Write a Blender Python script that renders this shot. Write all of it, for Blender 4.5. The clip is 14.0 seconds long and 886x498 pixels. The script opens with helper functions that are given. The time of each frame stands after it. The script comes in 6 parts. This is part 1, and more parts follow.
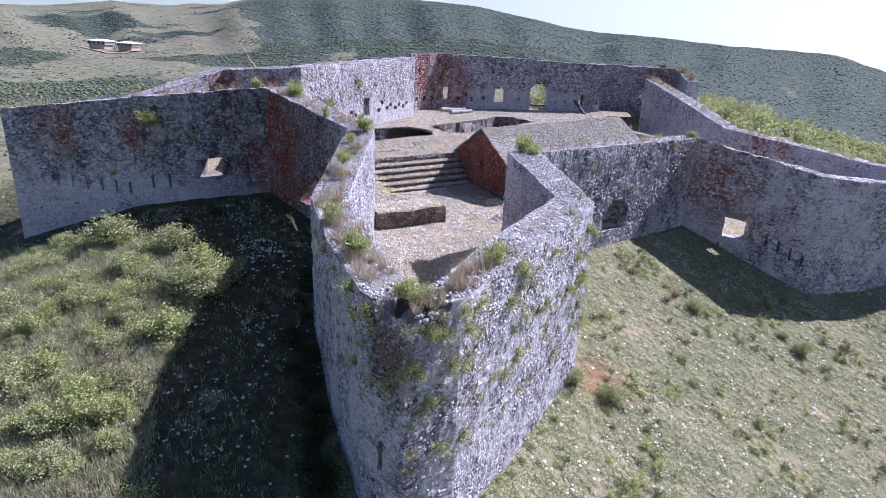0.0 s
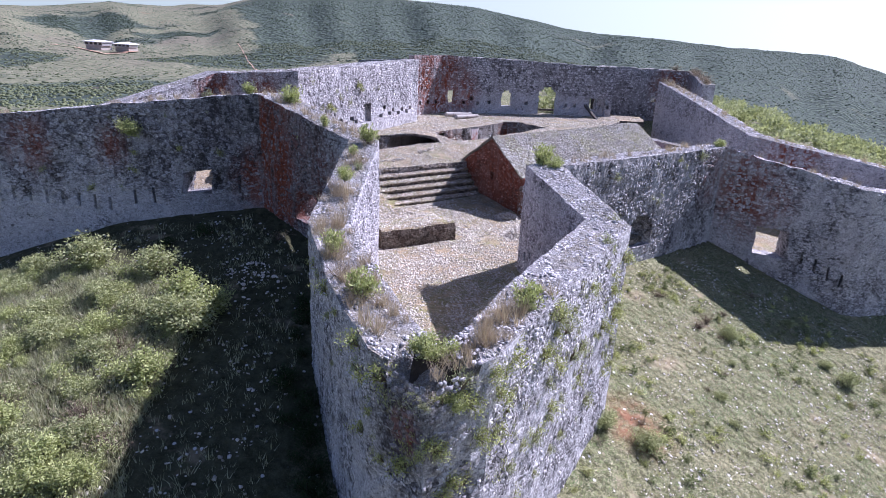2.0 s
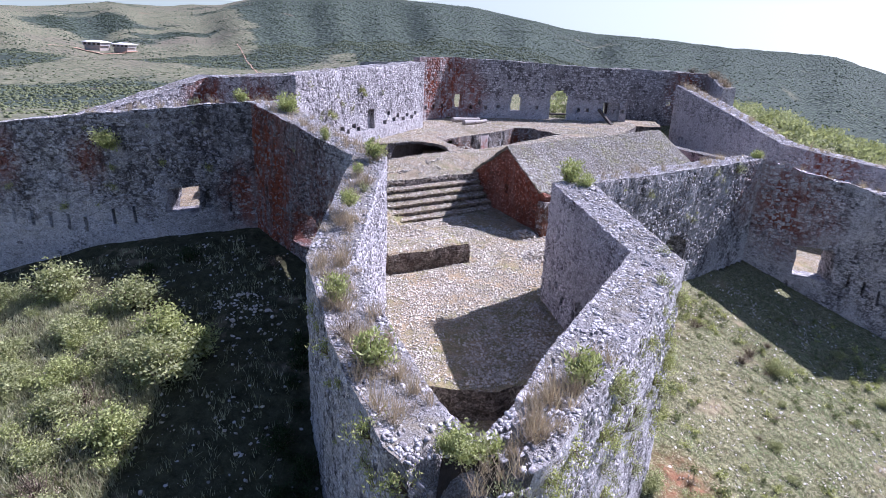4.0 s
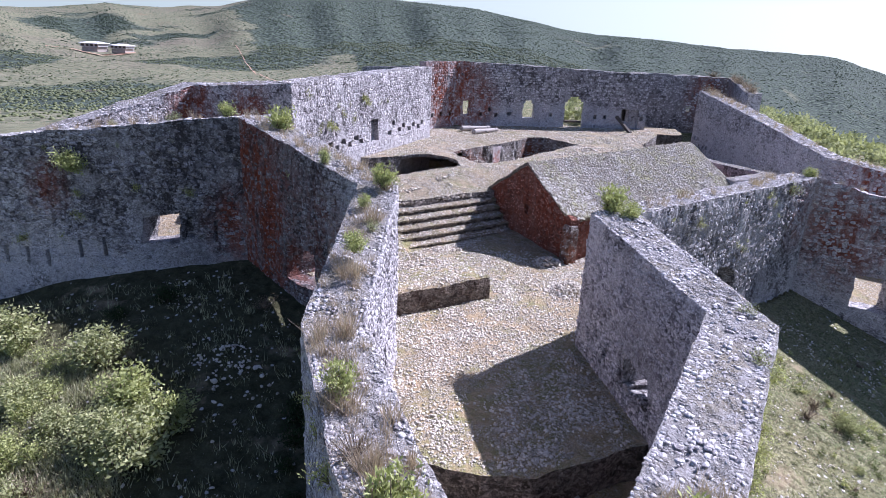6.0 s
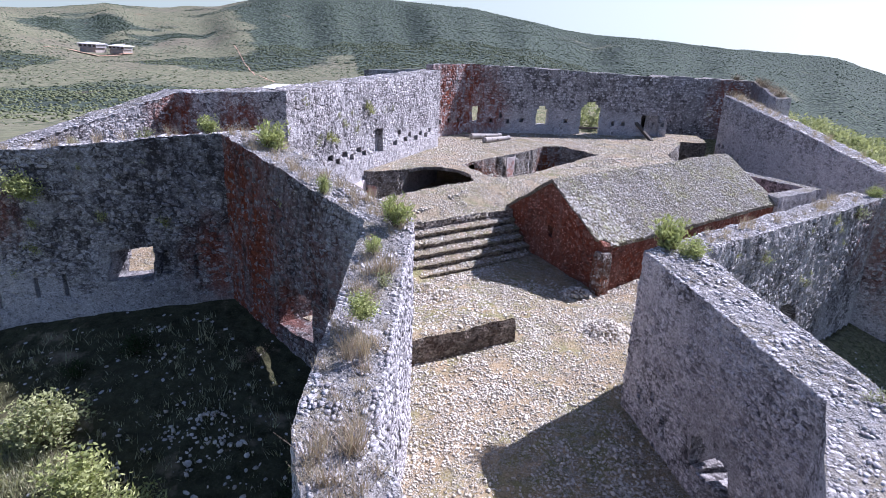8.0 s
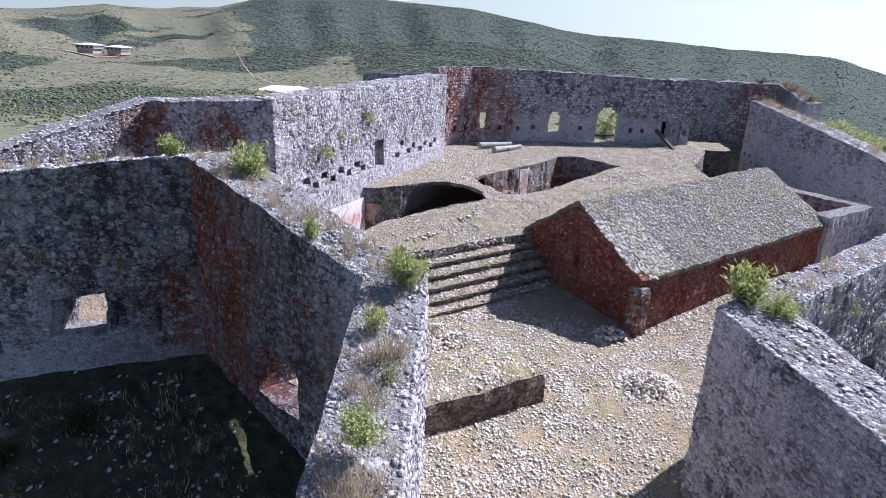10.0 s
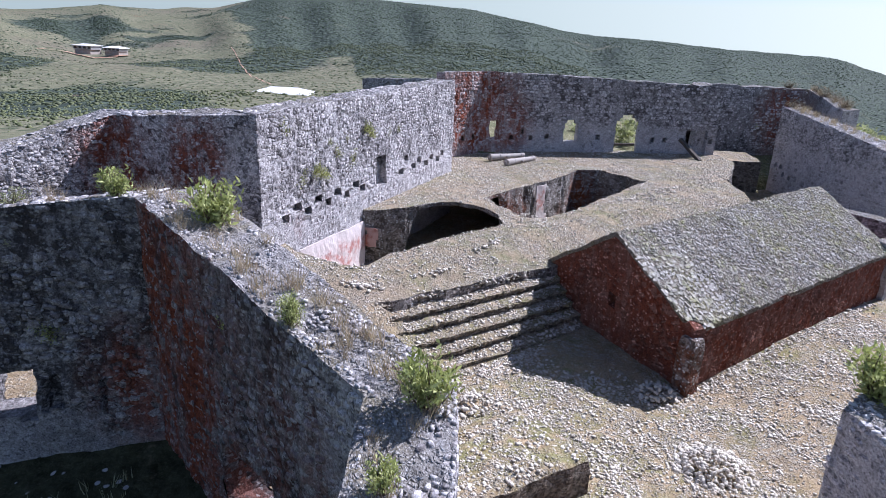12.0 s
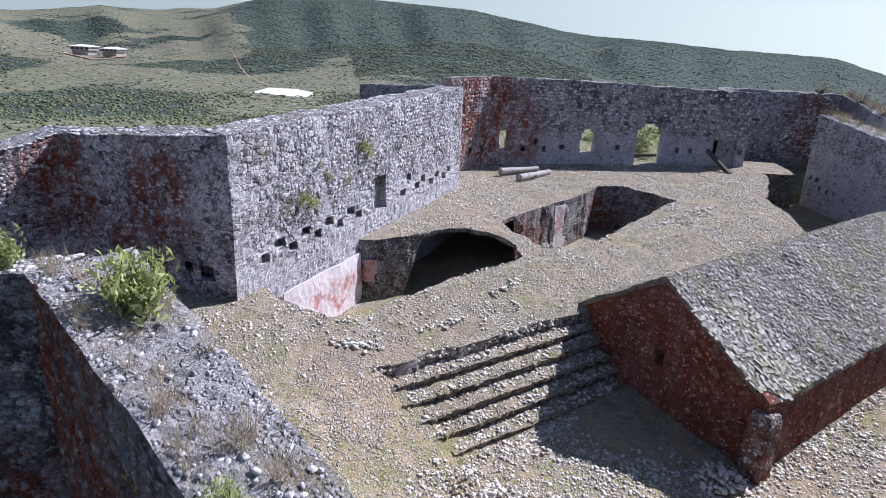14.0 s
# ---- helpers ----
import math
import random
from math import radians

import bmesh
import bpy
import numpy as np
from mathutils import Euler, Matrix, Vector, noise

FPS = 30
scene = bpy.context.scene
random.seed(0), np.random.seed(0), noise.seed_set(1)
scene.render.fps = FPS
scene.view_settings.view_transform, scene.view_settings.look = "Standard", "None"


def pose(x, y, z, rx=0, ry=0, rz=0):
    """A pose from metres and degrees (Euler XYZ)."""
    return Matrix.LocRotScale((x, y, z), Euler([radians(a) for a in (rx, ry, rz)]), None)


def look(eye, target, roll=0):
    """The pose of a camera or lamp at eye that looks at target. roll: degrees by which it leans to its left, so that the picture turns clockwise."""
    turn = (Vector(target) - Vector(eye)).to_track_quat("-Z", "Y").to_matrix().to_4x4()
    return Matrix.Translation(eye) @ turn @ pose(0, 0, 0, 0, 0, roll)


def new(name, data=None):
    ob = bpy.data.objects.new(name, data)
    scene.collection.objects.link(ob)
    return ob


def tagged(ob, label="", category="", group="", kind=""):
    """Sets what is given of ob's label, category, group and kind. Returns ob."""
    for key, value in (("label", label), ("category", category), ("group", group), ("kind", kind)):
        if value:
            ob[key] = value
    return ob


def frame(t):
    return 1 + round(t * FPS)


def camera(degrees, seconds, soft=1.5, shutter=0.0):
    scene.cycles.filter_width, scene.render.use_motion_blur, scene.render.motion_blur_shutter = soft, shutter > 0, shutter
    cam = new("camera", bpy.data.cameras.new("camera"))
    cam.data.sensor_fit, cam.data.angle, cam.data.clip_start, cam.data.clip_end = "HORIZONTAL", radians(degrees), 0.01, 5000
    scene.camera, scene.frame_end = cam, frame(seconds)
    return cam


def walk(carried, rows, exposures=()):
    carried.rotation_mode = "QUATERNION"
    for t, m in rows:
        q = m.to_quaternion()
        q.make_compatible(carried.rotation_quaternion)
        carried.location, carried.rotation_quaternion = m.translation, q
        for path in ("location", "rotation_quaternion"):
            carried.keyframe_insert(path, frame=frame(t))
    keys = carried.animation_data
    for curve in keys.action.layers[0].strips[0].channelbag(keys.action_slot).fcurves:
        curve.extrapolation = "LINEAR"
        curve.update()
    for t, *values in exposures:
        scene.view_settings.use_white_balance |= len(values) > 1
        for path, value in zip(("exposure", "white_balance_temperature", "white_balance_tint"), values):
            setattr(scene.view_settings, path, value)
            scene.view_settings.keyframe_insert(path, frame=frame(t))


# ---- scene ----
cam = camera(70.9, 14.0, 0.5, 0.3)
METRES, EYE, TILT, LEAN, TURN = 24.0, 9.8, 0.0, 0.0, 0.0
ROWS = [
    (0.0, 0.0, 0.0, 0.0, 0.78, -19.34, -2.23),
    (0.5, -0.0062, 0.0265, -0.0009, 0.74, -19.31, -2.24),
    (1.0, -0.0127, 0.0561, -0.0013, 0.69, -19.29, -2.25),
    (1.5, -0.0183, 0.0851, -0.0014, 0.65, -19.26, -2.25),
    (2.0, -0.0241, 0.1177, -0.0016, 0.63, -19.25, -2.27),
    (2.5, -0.0298, 0.1462, -0.0025, 0.6, -19.23, -2.28),
    (3.0, -0.0364, 0.1772, -0.0027, 0.6, -19.23, -2.29),
    (5.5, -0.0707, 0.356, 0.0007, 0.53, -19.17, -2.24),
    (6.0, -0.0784, 0.3944, 0.0011, 0.5, -19.15, -2.24),
    (6.5, -0.0854, 0.4278, 0.0008, 0.46, -19.15, -2.22),
    (7.0, -0.0922, 0.4649, 0.0003, 0.45, -19.14, -2.24),
    (7.5, -0.0987, 0.4994, 0.0004, 0.45, -19.12, -2.25),
    (8.0, -0.1051, 0.5383, 0.0012, 0.44, -19.12, -2.22),
    (10.5, -0.1286, 0.7243, -0.0008, 0.33, -19.05, -2.16),
    (11.0, -0.1343, 0.7618, -0.0008, 0.31, -19.04, -2.15),
    (11.5, -0.1385, 0.7964, 0.0001, 0.3, -19.02, -2.15),
    (12.0, -0.143, 0.8347, 0.0012, 0.28, -19.02, -2.14),
    (12.5, -0.1467, 0.8696, 0.0019, 0.26, -19.02, -2.12),
    (13.0, -0.1515, 0.9083, 0.0022, 0.23, -19.02, -2.11),
    (13.5, -0.1547, 0.9462, 0.0023, 0.23, -19.02, -2.11),
    (14.0, -0.1575, 0.9865, 0.0025, 0.21, -18.98, -2.1),
]
EXPOSURES = [(0.0, 0.97, 5340, 29.0), (8.0, 0.95, 5460, 24.0), (14.0, 0.63, 5460, 19.5)]
walk(cam, [(t, pose(0, 0, EYE, TILT, LEAN, TURN) @ pose(METRES * x, METRES * y, METRES * z, 90 + pitch, roll, yaw)) for t, x, y, z, yaw, pitch, roll in ROWS], EXPOSURES)

# world, sun and exposure
SUN_AZ, SUN_EL = 32.5, 44.0          # degrees from +x towards +y, and above the horizon
sun_dir = Vector((math.cos(radians(SUN_AZ)) * math.cos(radians(SUN_EL)), math.sin(radians(SUN_AZ)) * math.cos(radians(SUN_EL)), math.sin(radians(SUN_EL))))
sun = new("sun", bpy.data.lights.new("sun", "SUN"))
sun.data.energy, sun.data.angle, sun.data.color = 5.0, radians(0.55), (1.0, 0.96, 0.91)
sun.matrix_world = look((60, 60, 80), Vector((60, 60, 80)) - sun_dir)
world = bpy.data.worlds.new("world")
scene.world = world
world.use_nodes = True
wn, wl = world.node_tree.nodes, world.node_tree.links
sky = wn.new("ShaderNodeTexSky")
sky.sky_type, sky.sun_disc = "NISHITA", False
sky.sun_elevation, sky.sun_rotation = radians(SUN_EL), radians(90 - SUN_AZ)
sky.air_density, sky.dust_density, sky.ozone_density = 1.0, 0.6, 1.5
# the pale band of the horizon goes on below it, as over the sea
coord, sep, low, comb = wn.new("ShaderNodeTexCoord"), wn.new("ShaderNodeSeparateXYZ"), wn.new("ShaderNodeMath"), wn.new("ShaderNodeCombineXYZ")
low.operation = "MAXIMUM"
low.inputs[1].default_value = 0.05
wl.new(coord.outputs["Generated"], sep.inputs[0])
wl.new(sep.outputs[2], low.inputs[0])
wl.new(sep.outputs[0], comb.inputs[0])
wl.new(sep.outputs[1], comb.inputs[1])
wl.new(low.outputs[0], comb.inputs[2])
wl.new(comb.outputs[0], sky.inputs["Vector"])
wl.new(sky.outputs[0], wn["Background"].inputs[0])
wn["Background"].inputs[1].default_value = 0.065


# ---- materials ----
class Mat:
    """A small node-graph writer for one Principled material."""

    def __init__(self, name, rough=0.9, spec=0.25):
        self.m = bpy.data.materials.new(name)
        self.m.use_nodes = True
        self.n, self.l = self.m.node_tree.nodes, self.m.node_tree.links
        self.b = self.n["Principled BSDF"]
        self.b.inputs["Roughness"].default_value = rough
        self.b.inputs["Specular IOR Level"].default_value = spec
        self.co = self.n.new("ShaderNodeNewGeometry").outputs["Position"]

    def put(self, value, socket):
        if isinstance(value, bpy.types.NodeSocket):
            self.l.new(value, socket)
        elif isinstance(value, tuple) and len(value) == 3 and len(socket.default_value) == 4:
            socket.default_value = (*value, 1)
        else:
            socket.default_value = value

    def noise(self, scale, detail=4, rough=0.6, at=None, distort=0.0):
        n = self.n.new("ShaderNodeTexNoise")
        self.put(at or self.co, n.inputs["Vector"])
        n.inputs["Scale"].default_value, n.inputs["Detail"].default_value = scale, detail
        n.inputs["Roughness"].default_value, n.inputs["Distortion"].default_value = rough, distort
        return n.outputs["Fac"]

    def cells(self, scale, feature="F1", at=None, out="Distance", rand=1.0):
        n = self.n.new("ShaderNodeTexVoronoi")
        n.feature = feature
        self.put(at or self.co, n.inputs["Vector"])
        n.inputs["Scale"].default_value, n.inputs["Randomness"].default_value = scale, rand
        return n.outputs[out]

    def stretch(self, x, y, z, at=None):
        n = self.n.new("ShaderNodeMapping")
        self.put(at or self.co, n.inputs["Vector"])
        n.inputs["Scale"].default_value = (x, y, z)
        return n.outputs[0]

    def warp(self, amount, scale):
        n, a = self.n.new("ShaderNodeTexNoise"), self.n.new("ShaderNodeVectorMath")
        self.put(self.co, n.inputs["Vector"])
        n.inputs["Scale"].default_value = scale
        a.operation = "MULTIPLY_ADD"
        self.put(n.outputs["Color"], a.inputs[0])
        a.inputs[1].default_value = (amount, amount, amount)
        self.put(self.co, a.inputs[2])
        return a.outputs[0]

    def range(self, value, a, b, c=0.0, d=1.0):
        n = self.n.new("ShaderNodeMapRange")
        self.put(value, n.inputs["Value"])
        for i, v in enumerate((a, b, c, d)):
            n.inputs[i + 1].default_value = v
        return n.outputs["Result"]

    def math(self, op, a, b=0.0):
        n = self.n.new("ShaderNodeMath")
        n.operation, n.use_clamp = op, op in ("ADD", "SUBTRACT")
        self.put(a, n.inputs[0])
        self.put(b, n.inputs[1])
        return n.outputs[0]

    def mix(self, fac, a, b, how="MIX"):
        n = self.n.new("ShaderNodeMix")
        n.data_type, n.blend_type = "RGBA", how
        self.put(fac, n.inputs[0])
        self.put(a, n.inputs[6])
        self.put(b, n.inputs[7])
        return n.outputs[2]

    def red(self, colour):
        n = self.n.new("ShaderNodeSeparateColor")
        self.put(colour, n.inputs[0])
        return n.outputs[0]

    def attribute(self, name):
        n = self.n.new("ShaderNodeAttribute")
        n.attribute_name = name
        return n.outputs["Fac"]

    def random(self, of="object"):
        if of == "object":
            return self.n.new("ShaderNodeObjectInfo").outputs["Random"]
        return self.n.new("ShaderNodeNewGeometry").outputs["Random Per Island"]

    def done(self, colour, bump=None, depth=0.05, strength=0.8):
        self.put(colour, self.b.inputs["Base Color"])
        if bump is not None:
            n = self.n.new("ShaderNodeBump")
            n.inputs["Distance"].default_value, n.inputs["Strength"].default_value = depth, strength
            self.put(bump, n.inputs["Height"])
            self.l.new(n.outputs[0], self.b.inputs["Normal"])
        return self.m


def masonry(name, pale, mid, dark, mortar, plaster=0.35, scale=6.0, redder=(0.34, 0.095, 0.05), specks=0.3, pieces=False):
    """Lime-washed rubble masonry: uneven stones in mortar, remains of plaster, dark lichen, rust-red stain and painted
    shade where the mesh says so.
    """
    m = Mat(name, 0.93, 0.15)
    w = m.stretch(1, 1, 1.35, m.warp(0.15, 3.2))
    edge = m.cells(scale, "DISTANCE_TO_EDGE", w)
    tone = m.red(m.cells(scale, "F1", w, "Color"))
    if pieces:      # each facing stone has a tone of its own, and no joints run over it
        tone = m.math("FRACT", m.math("MULTIPLY", m.math("ADD", m.math("MULTIPLY", m.random("island"), 0.5), m.math("MULTIPLY", m.random(), 0.5)), 17.3))
    tone2 = m.red(m.cells(scale * 2.6, "F1", w, "Color"))
    fine, broad, mould = m.noise(30, 5, 0.75), m.noise(0.5, 5, 0.62), m.noise(1.5, 6, 0.7)
    mid_n = m.noise(7, 5, 0.7)
    stone = m.mix(m.range(tone, 0.3, 0.7), mid, pale)
    stone = m.mix(m.range(tone, 0.0, 0.22, 1, 0), stone, dark)
    stone = m.mix(m.math("MULTIPLY", m.range(tone2, 0.55, 0.75), 0.6), stone, dark)
    stone = m.mix(m.math("MULTIPLY", m.range(tone2, 0.28, 0.1), 0.6), stone, pale)
    joint = m.math("MULTIPLY", m.range(edge, 0.01, 0.06, 1, 0), m.range(mid_n, 0.36, 0.58, 0.12, 0.95))
    bare = m.range(m.noise(1.3, 4, 0.65), 0.40, 0.58, 0.15, 1.0)
    joint = m.math("MULTIPLY", joint, bare)
    if not pieces:
        stone = m.mix(joint, stone, mortar)
    keep = m.math("ADD", m.noise(0.7, 7, 0.7, m.stretch(1, 1, 0.8)), m.math("MULTIPLY", m.attribute("coat"), 0.22))
    coat = m.math("MULTIPLY", m.range(keep, 0.66 - plaster * 0.3, 0.76 - plaster * 0.3), m.range(mid_n, 0.34, 0.46))
    smooth = m.mix(m.range(broad, 0.35, 0.65), tuple(0.9 * c for c in pale), tuple(0.55 * (a + b) for a, b in zip(mid, pale)))
    stone = m.mix(m.math("MULTIPLY", coat, 0.72), stone, smooth)
    lich_shade = m.math("MULTIPLY", m.range(m.noise(1.2, 8, 0.75, m.stretch(1, 1, 0.7)), 0.46, 0.64, 0, 0.5 if pieces else 0.92), m.range(mid_n, 0.35, 0.6, 0.3, 1))
    lich_shade = m.math("MULTIPLY", lich_shade, m.range(coat, 0, 1, 1.0, 0.3))
    # the mesh value adds grime and, on shaded walls, painted shade
    lich_shade = m.math("ADD", lich_shade, m.math("MULTIPLY", m.attribute("grime_shade"), m.range(mid_n, 0.3, 0.6, 0.35, 0.95)))
    stone = m.mix(lich_shade, stone, dark)
    streak = m.range(m.noise(1.0, 6, 0.7, m.stretch(2.2, 2.2, 0.4)), 0.36, 0.6)
    stain = m.attribute("stain")
    rust = m.math("MULTIPLY", stain, m.math("ADD", m.math("MULTIPLY", streak, 0.9), m.range(mould, 0.42, 0.6, 0.0, 0.5)))
    stone = m.mix(m.math("MULTIPLY", rust, m.range(tone, 0.75, 0.9, 1.0, 0.2)), stone, m.mix(m.range(mid_n, 0.4, 0.65), redder, tuple(0.4 * c for c in redder)))
    stone = m.mix(m.range(fine, 0.42, 0.6, 0.0, 0.8), stone, (0.42, 0.40, 0.39), "MULTIPLY")
    pits = m.range(m.noise(16, 3, 0.6), 0.60, 0.68)
    stone = m.mix(m.math("MULTIPLY", pits, 0.8), stone, tuple(0.6 * c for c in dark))
    stone = m.mix(m.math("MULTIPLY", m.range(m.red(m.cells(scale * 3.1, "F1", w, "Color")), 0.93, 0.96), specks), stone, tuple(min(0.7, 1.6 * c) for c in pale))
    if pieces:
        return m.done(stone, m.math("ADD", m.math("MULTIPLY", fine, 0.3), m.math("MULTIPLY", mid_n, 0.5)), 0.05, 1.0)
    high = m.math("ADD", m.math("MULTIPLY", m.range(edge, 0, 0.16), m.math("MULTIPLY", bare, m.range(coat, 0, 1, 0.42, 0.12))), m.math("ADD", m.math("MULTIPLY", fine, 0.3), m.math("MULTIPLY", mid_n, 0.5)))
    return m.done(stone, high, 0.10, 1.0)


PALE, MID, DARK, MORTAR = (0.82, 0.775, 0.765), (0.42, 0.39, 0.39), (0.075, 0.067, 0.069), (0.17, 0.155, 0.15)
stone_wall = masonry("stone_wall", PALE, MID, DARK, MORTAR, 0.45)
stone_far = masonry("stone_far", PALE, (0.50, 0.465, 0.46), (0.10, 0.09, 0.09), MORTAR, 0.5, 5.0)
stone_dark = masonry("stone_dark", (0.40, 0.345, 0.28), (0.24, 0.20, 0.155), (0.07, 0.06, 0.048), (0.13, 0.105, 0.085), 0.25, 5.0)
stone_vault = masonry("stone_vault", (0.52, 0.47, 0.43), (0.30, 0.26, 0.225), (0.07, 0.06, 0.05), (0.13, 0.11, 0.095), 0.3, 6.0, (0.36, 0.115, 0.05), 0.9)
stone_red = masonry("stone_red", (0.36, 0.20, 0.155), (0.24, 0.12, 0.088), (0.07, 0.045, 0.038), (0.15, 0.07, 0.055), 0.8, 5.5, (0.29, 0.082, 0.045), 0.95)

facing_wall = masonry("facing_wall", PALE, (0.56, 0.52, 0.515), (0.20, 0.18, 0.18), MORTAR, 0.2, pieces=True)
facing_far = masonry("facing_far", PALE, (0.60, 0.56, 0.55), (0.24, 0.22, 0.22), MORTAR, 0.2, 5.0, pieces=True)


def plain(name, colours, scale=3.0, rough=0.9, depth=0.02, spec=0.2):
    m = Mat(name, rough, spec)
    a, b = m.noise(scale, 5, 0.65), m.noise(scale * 9, 4, 0.6)
    c = m.mix(m.range(a, 0.35, 0.65), colours[0], colours[1])
    c = m.mix(m.range(b, 0.4, 0.7, 0, 0.5), c, colours[-1])
    return m.done(c, b, depth)


def gravel(name, pale, earth, green, scale=9.0, dense=0.5):
    """Broken limestone rubble lying on earth, with thin grass."""
    m = Mat(name, 0.95, 0.1)
    w = m.warp(0.10, 9)
    e, tone = m.cells(scale, "DISTANCE_TO_EDGE", w), m.red(m.cells(scale, "F1", w, "Color"))
    e2, tone2 = m.cells(scale * 2.4, "DISTANCE_TO_EDGE", w), m.red(m.cells(scale * 2.4, "F1", w, "Color"))
    broad, mid, fine = m.noise(0.3, 5, 0.6), m.noise(1.7, 6, 0.7), m.noise(35, 4, 0.7)
    base = m.mix(m.range(mid, 0.35, 0.65), earth, tuple(0.6 * c for c in earth))
    grass = m.math("MULTIPLY", m.range(broad, 0.42, 0.56), m.range(mid, 0.40, 0.56))
    base = m.mix(m.math("MULTIPLY", grass, 0.8), base, green)
    cover = m.range(m.noise(0.8, 6, 0.7), 0.40, 0.6, 0.1, 1.0)
    small = m.math("MULTIPLY", m.math("MULTIPLY", m.range(e2, 0.05, 0.13), m.range(tone2, 1 - dense * 1.1, 1.1 - dense * 1.1)), cover)
    base = m.mix(small, base, m.mix(tone2, tuple(0.5 * c for c in pale), pale))
    big = m.math("MULTIPLY", m.math("MULTIPLY", m.range(e, 0.04, 0.1), m.range(tone, 1.03 - dense, 1.1 - dense)), cover)
    base = m.mix(big, base, m.mix(m.range(tone, 0.5, 1), tuple(0.55 * c for c in pale), pale))
    base = m.mix(m.range(fine, 0.43, 0.57, 0, 0.85), base, (0.42, 0.40, 0.38), "MULTIPLY")
    high = m.math("ADD", m.math("ADD", m.math("MULTIPLY", big, m.range(e, 0.0, 0.3)), m.math("MULTIPLY", small, 0.25)), m.math("MULTIPLY", fine, 0.12))
    return m.done(base, high, 0.11, 1.0)


court_gravel = gravel("court_gravel", (0.82, 0.75, 0.63), (0.52, 0.39, 0.235), (0.27, 0.265, 0.10), 11, 0.58)
terrace_gravel = gravel("terrace_gravel", (0.82, 0.74, 0.62), (0.49, 0.385, 0.26), (0.235, 0.23, 0.105), 14, 0.55)
step_stone = gravel("step_stone", (0.78, 0.70, 0.59), (0.48, 0.38, 0.255), (0.27, 0.25, 0.115), 12, 0.58)
wall_top = gravel("wall_top", (0.68, 0.655, 0.64), (0.42, 0.395, 0.385), (0.28, 0.24, 0.16), 15, 0.55)
roof_gravel = gravel("roof_gravel", (0.58, 0.53, 0.46), (0.35, 0.305, 0.245), (0.24, 0.225, 0.10), 16, 0.6)


def old_plaster(name, pale, rosy, red, much):
    """Worn lime plaster with red stains coming through and dirt."""
    m = Mat(name, 0.9, 0.15)
    broad, mid, fine = m.noise(0.9, 5, 0.6), m.noise(3.2, 6, 0.75), m.noise(28, 4, 0.7)
    c = m.mix(m.range(broad, 0.35, 0.65), pale, rosy)
    c = m.mix(m.math("MULTIPLY", m.range(broad, 0.54 - much, 0.64 - much), m.range(mid, 0.44, 0.54)), c, red)
    c = m.mix(m.range(m.noise(5, 6, 0.75, m.stretch(2, 2, 0.5)), 0.54, 0.7, 0, 0.6), c, (0.36, 0.31, 0.28))
    c = m.mix(m.range(fine, 0.4, 0.7, 0, 0.35), c, (0.5, 0.46, 0.44), "MULTIPLY")
    return m.done(c, m.math("ADD", m.math("MULTIPLY", mid, 0.5), m.math("MULTIPLY", fine, 0.2)), 0.03)


pink_plaster = old_plaster("pink_plaster", (0.76, 0.68, 0.655), (0.70, 0.59, 0.565), (0.50, 0.23, 0.20), 0.0)
pale_plaster = old_plaster("pale_plaster", (0.72, 0.66, 0.63), (0.62, 0.54, 0.51), (0.45, 0.22, 0.17), -0.05)
red_plaster = old_plaster("red_plaster", (0.55, 0.38, 0.34), (0.46, 0.25, 0.21), (0.34, 0.12, 0.09), 0.1)


def loose_stone(name, pale, dark):
    m = Mat(name, 0.92, 0.15)
    r = m.random("island")
    n, fine = m.noise(6, 5, 0.65), m.noise(30, 4, 0.6)
    c = m.mix(r, dark, pale)
    c = m.mix(m.range(n, 0.5, 0.7, 0, 0.6), c, tuple(0.5 * v for v in dark))
    return m.done(c, fine, 0.02)


rubble_mat = loose_stone("rubble_mat", (0.80, 0.74, 0.65), (0.47, 0.41, 0.33))
coping_mat = loose_stone("coping_mat", (0.66, 0.63, 0.61), (0.33, 0.305, 0.295))


def roof_stone():
    m = Mat("roof_stone", 0.92, 0.15)
    r = m.math("ADD", m.math("MULTIPLY", m.random("island"), 0.5), m.math("MULTIPLY", m.random(), 0.5))
    c = m.mix(m.range(r, 0.1, 0.9), (0.27, 0.25, 0.22), (0.63, 0.585, 0.52))
    c = m.mix(m.math("MULTIPLY", m.range(m.noise(0.9, 5, 0.7), 0.46, 0.6), m.range(m.noise(7, 5, 0.7), 0.4, 0.6, 0.1, 0.9)), c, (0.31, 0.30, 0.12))
    c = m.mix(m.range(m.noise(11, 6, 0.75), 0.5, 0.66, 0, 0.75), c, (0.13, 0.12, 0.105))
    return m.done(c, m.noise(32, 4, 0.7), 0.02)


slate_mat = roof_stone()


def leaf(name, a, b):
    m = Mat(name, 0.85, 0.08)
    c = m.mix(m.random("island"), a, b)
    c = m.mix(m.range(m.noise(3, 4, 0.6), 0.4, 0.7, 0, 0.6), c, tuple(0.55 * v for v in a))
    m.done(c)
    through_leaf, both = m.n.new("ShaderNodeBsdfTranslucent"), m.n.new("ShaderNodeMixShader")
    m.put(m.mix(1.0, c, (0.95, 1.0, 0.7), "MULTIPLY"), through_leaf.inputs["Color"])
    both.inputs[0].default_value = 0.35
    m.l.new(m.b.outputs[0], both.inputs[1])
    m.l.new(through_leaf.outputs[0], both.inputs[2])
    m.l.new(both.outputs[0], m.n["Material Output"].inputs["Surface"])
    return m.m


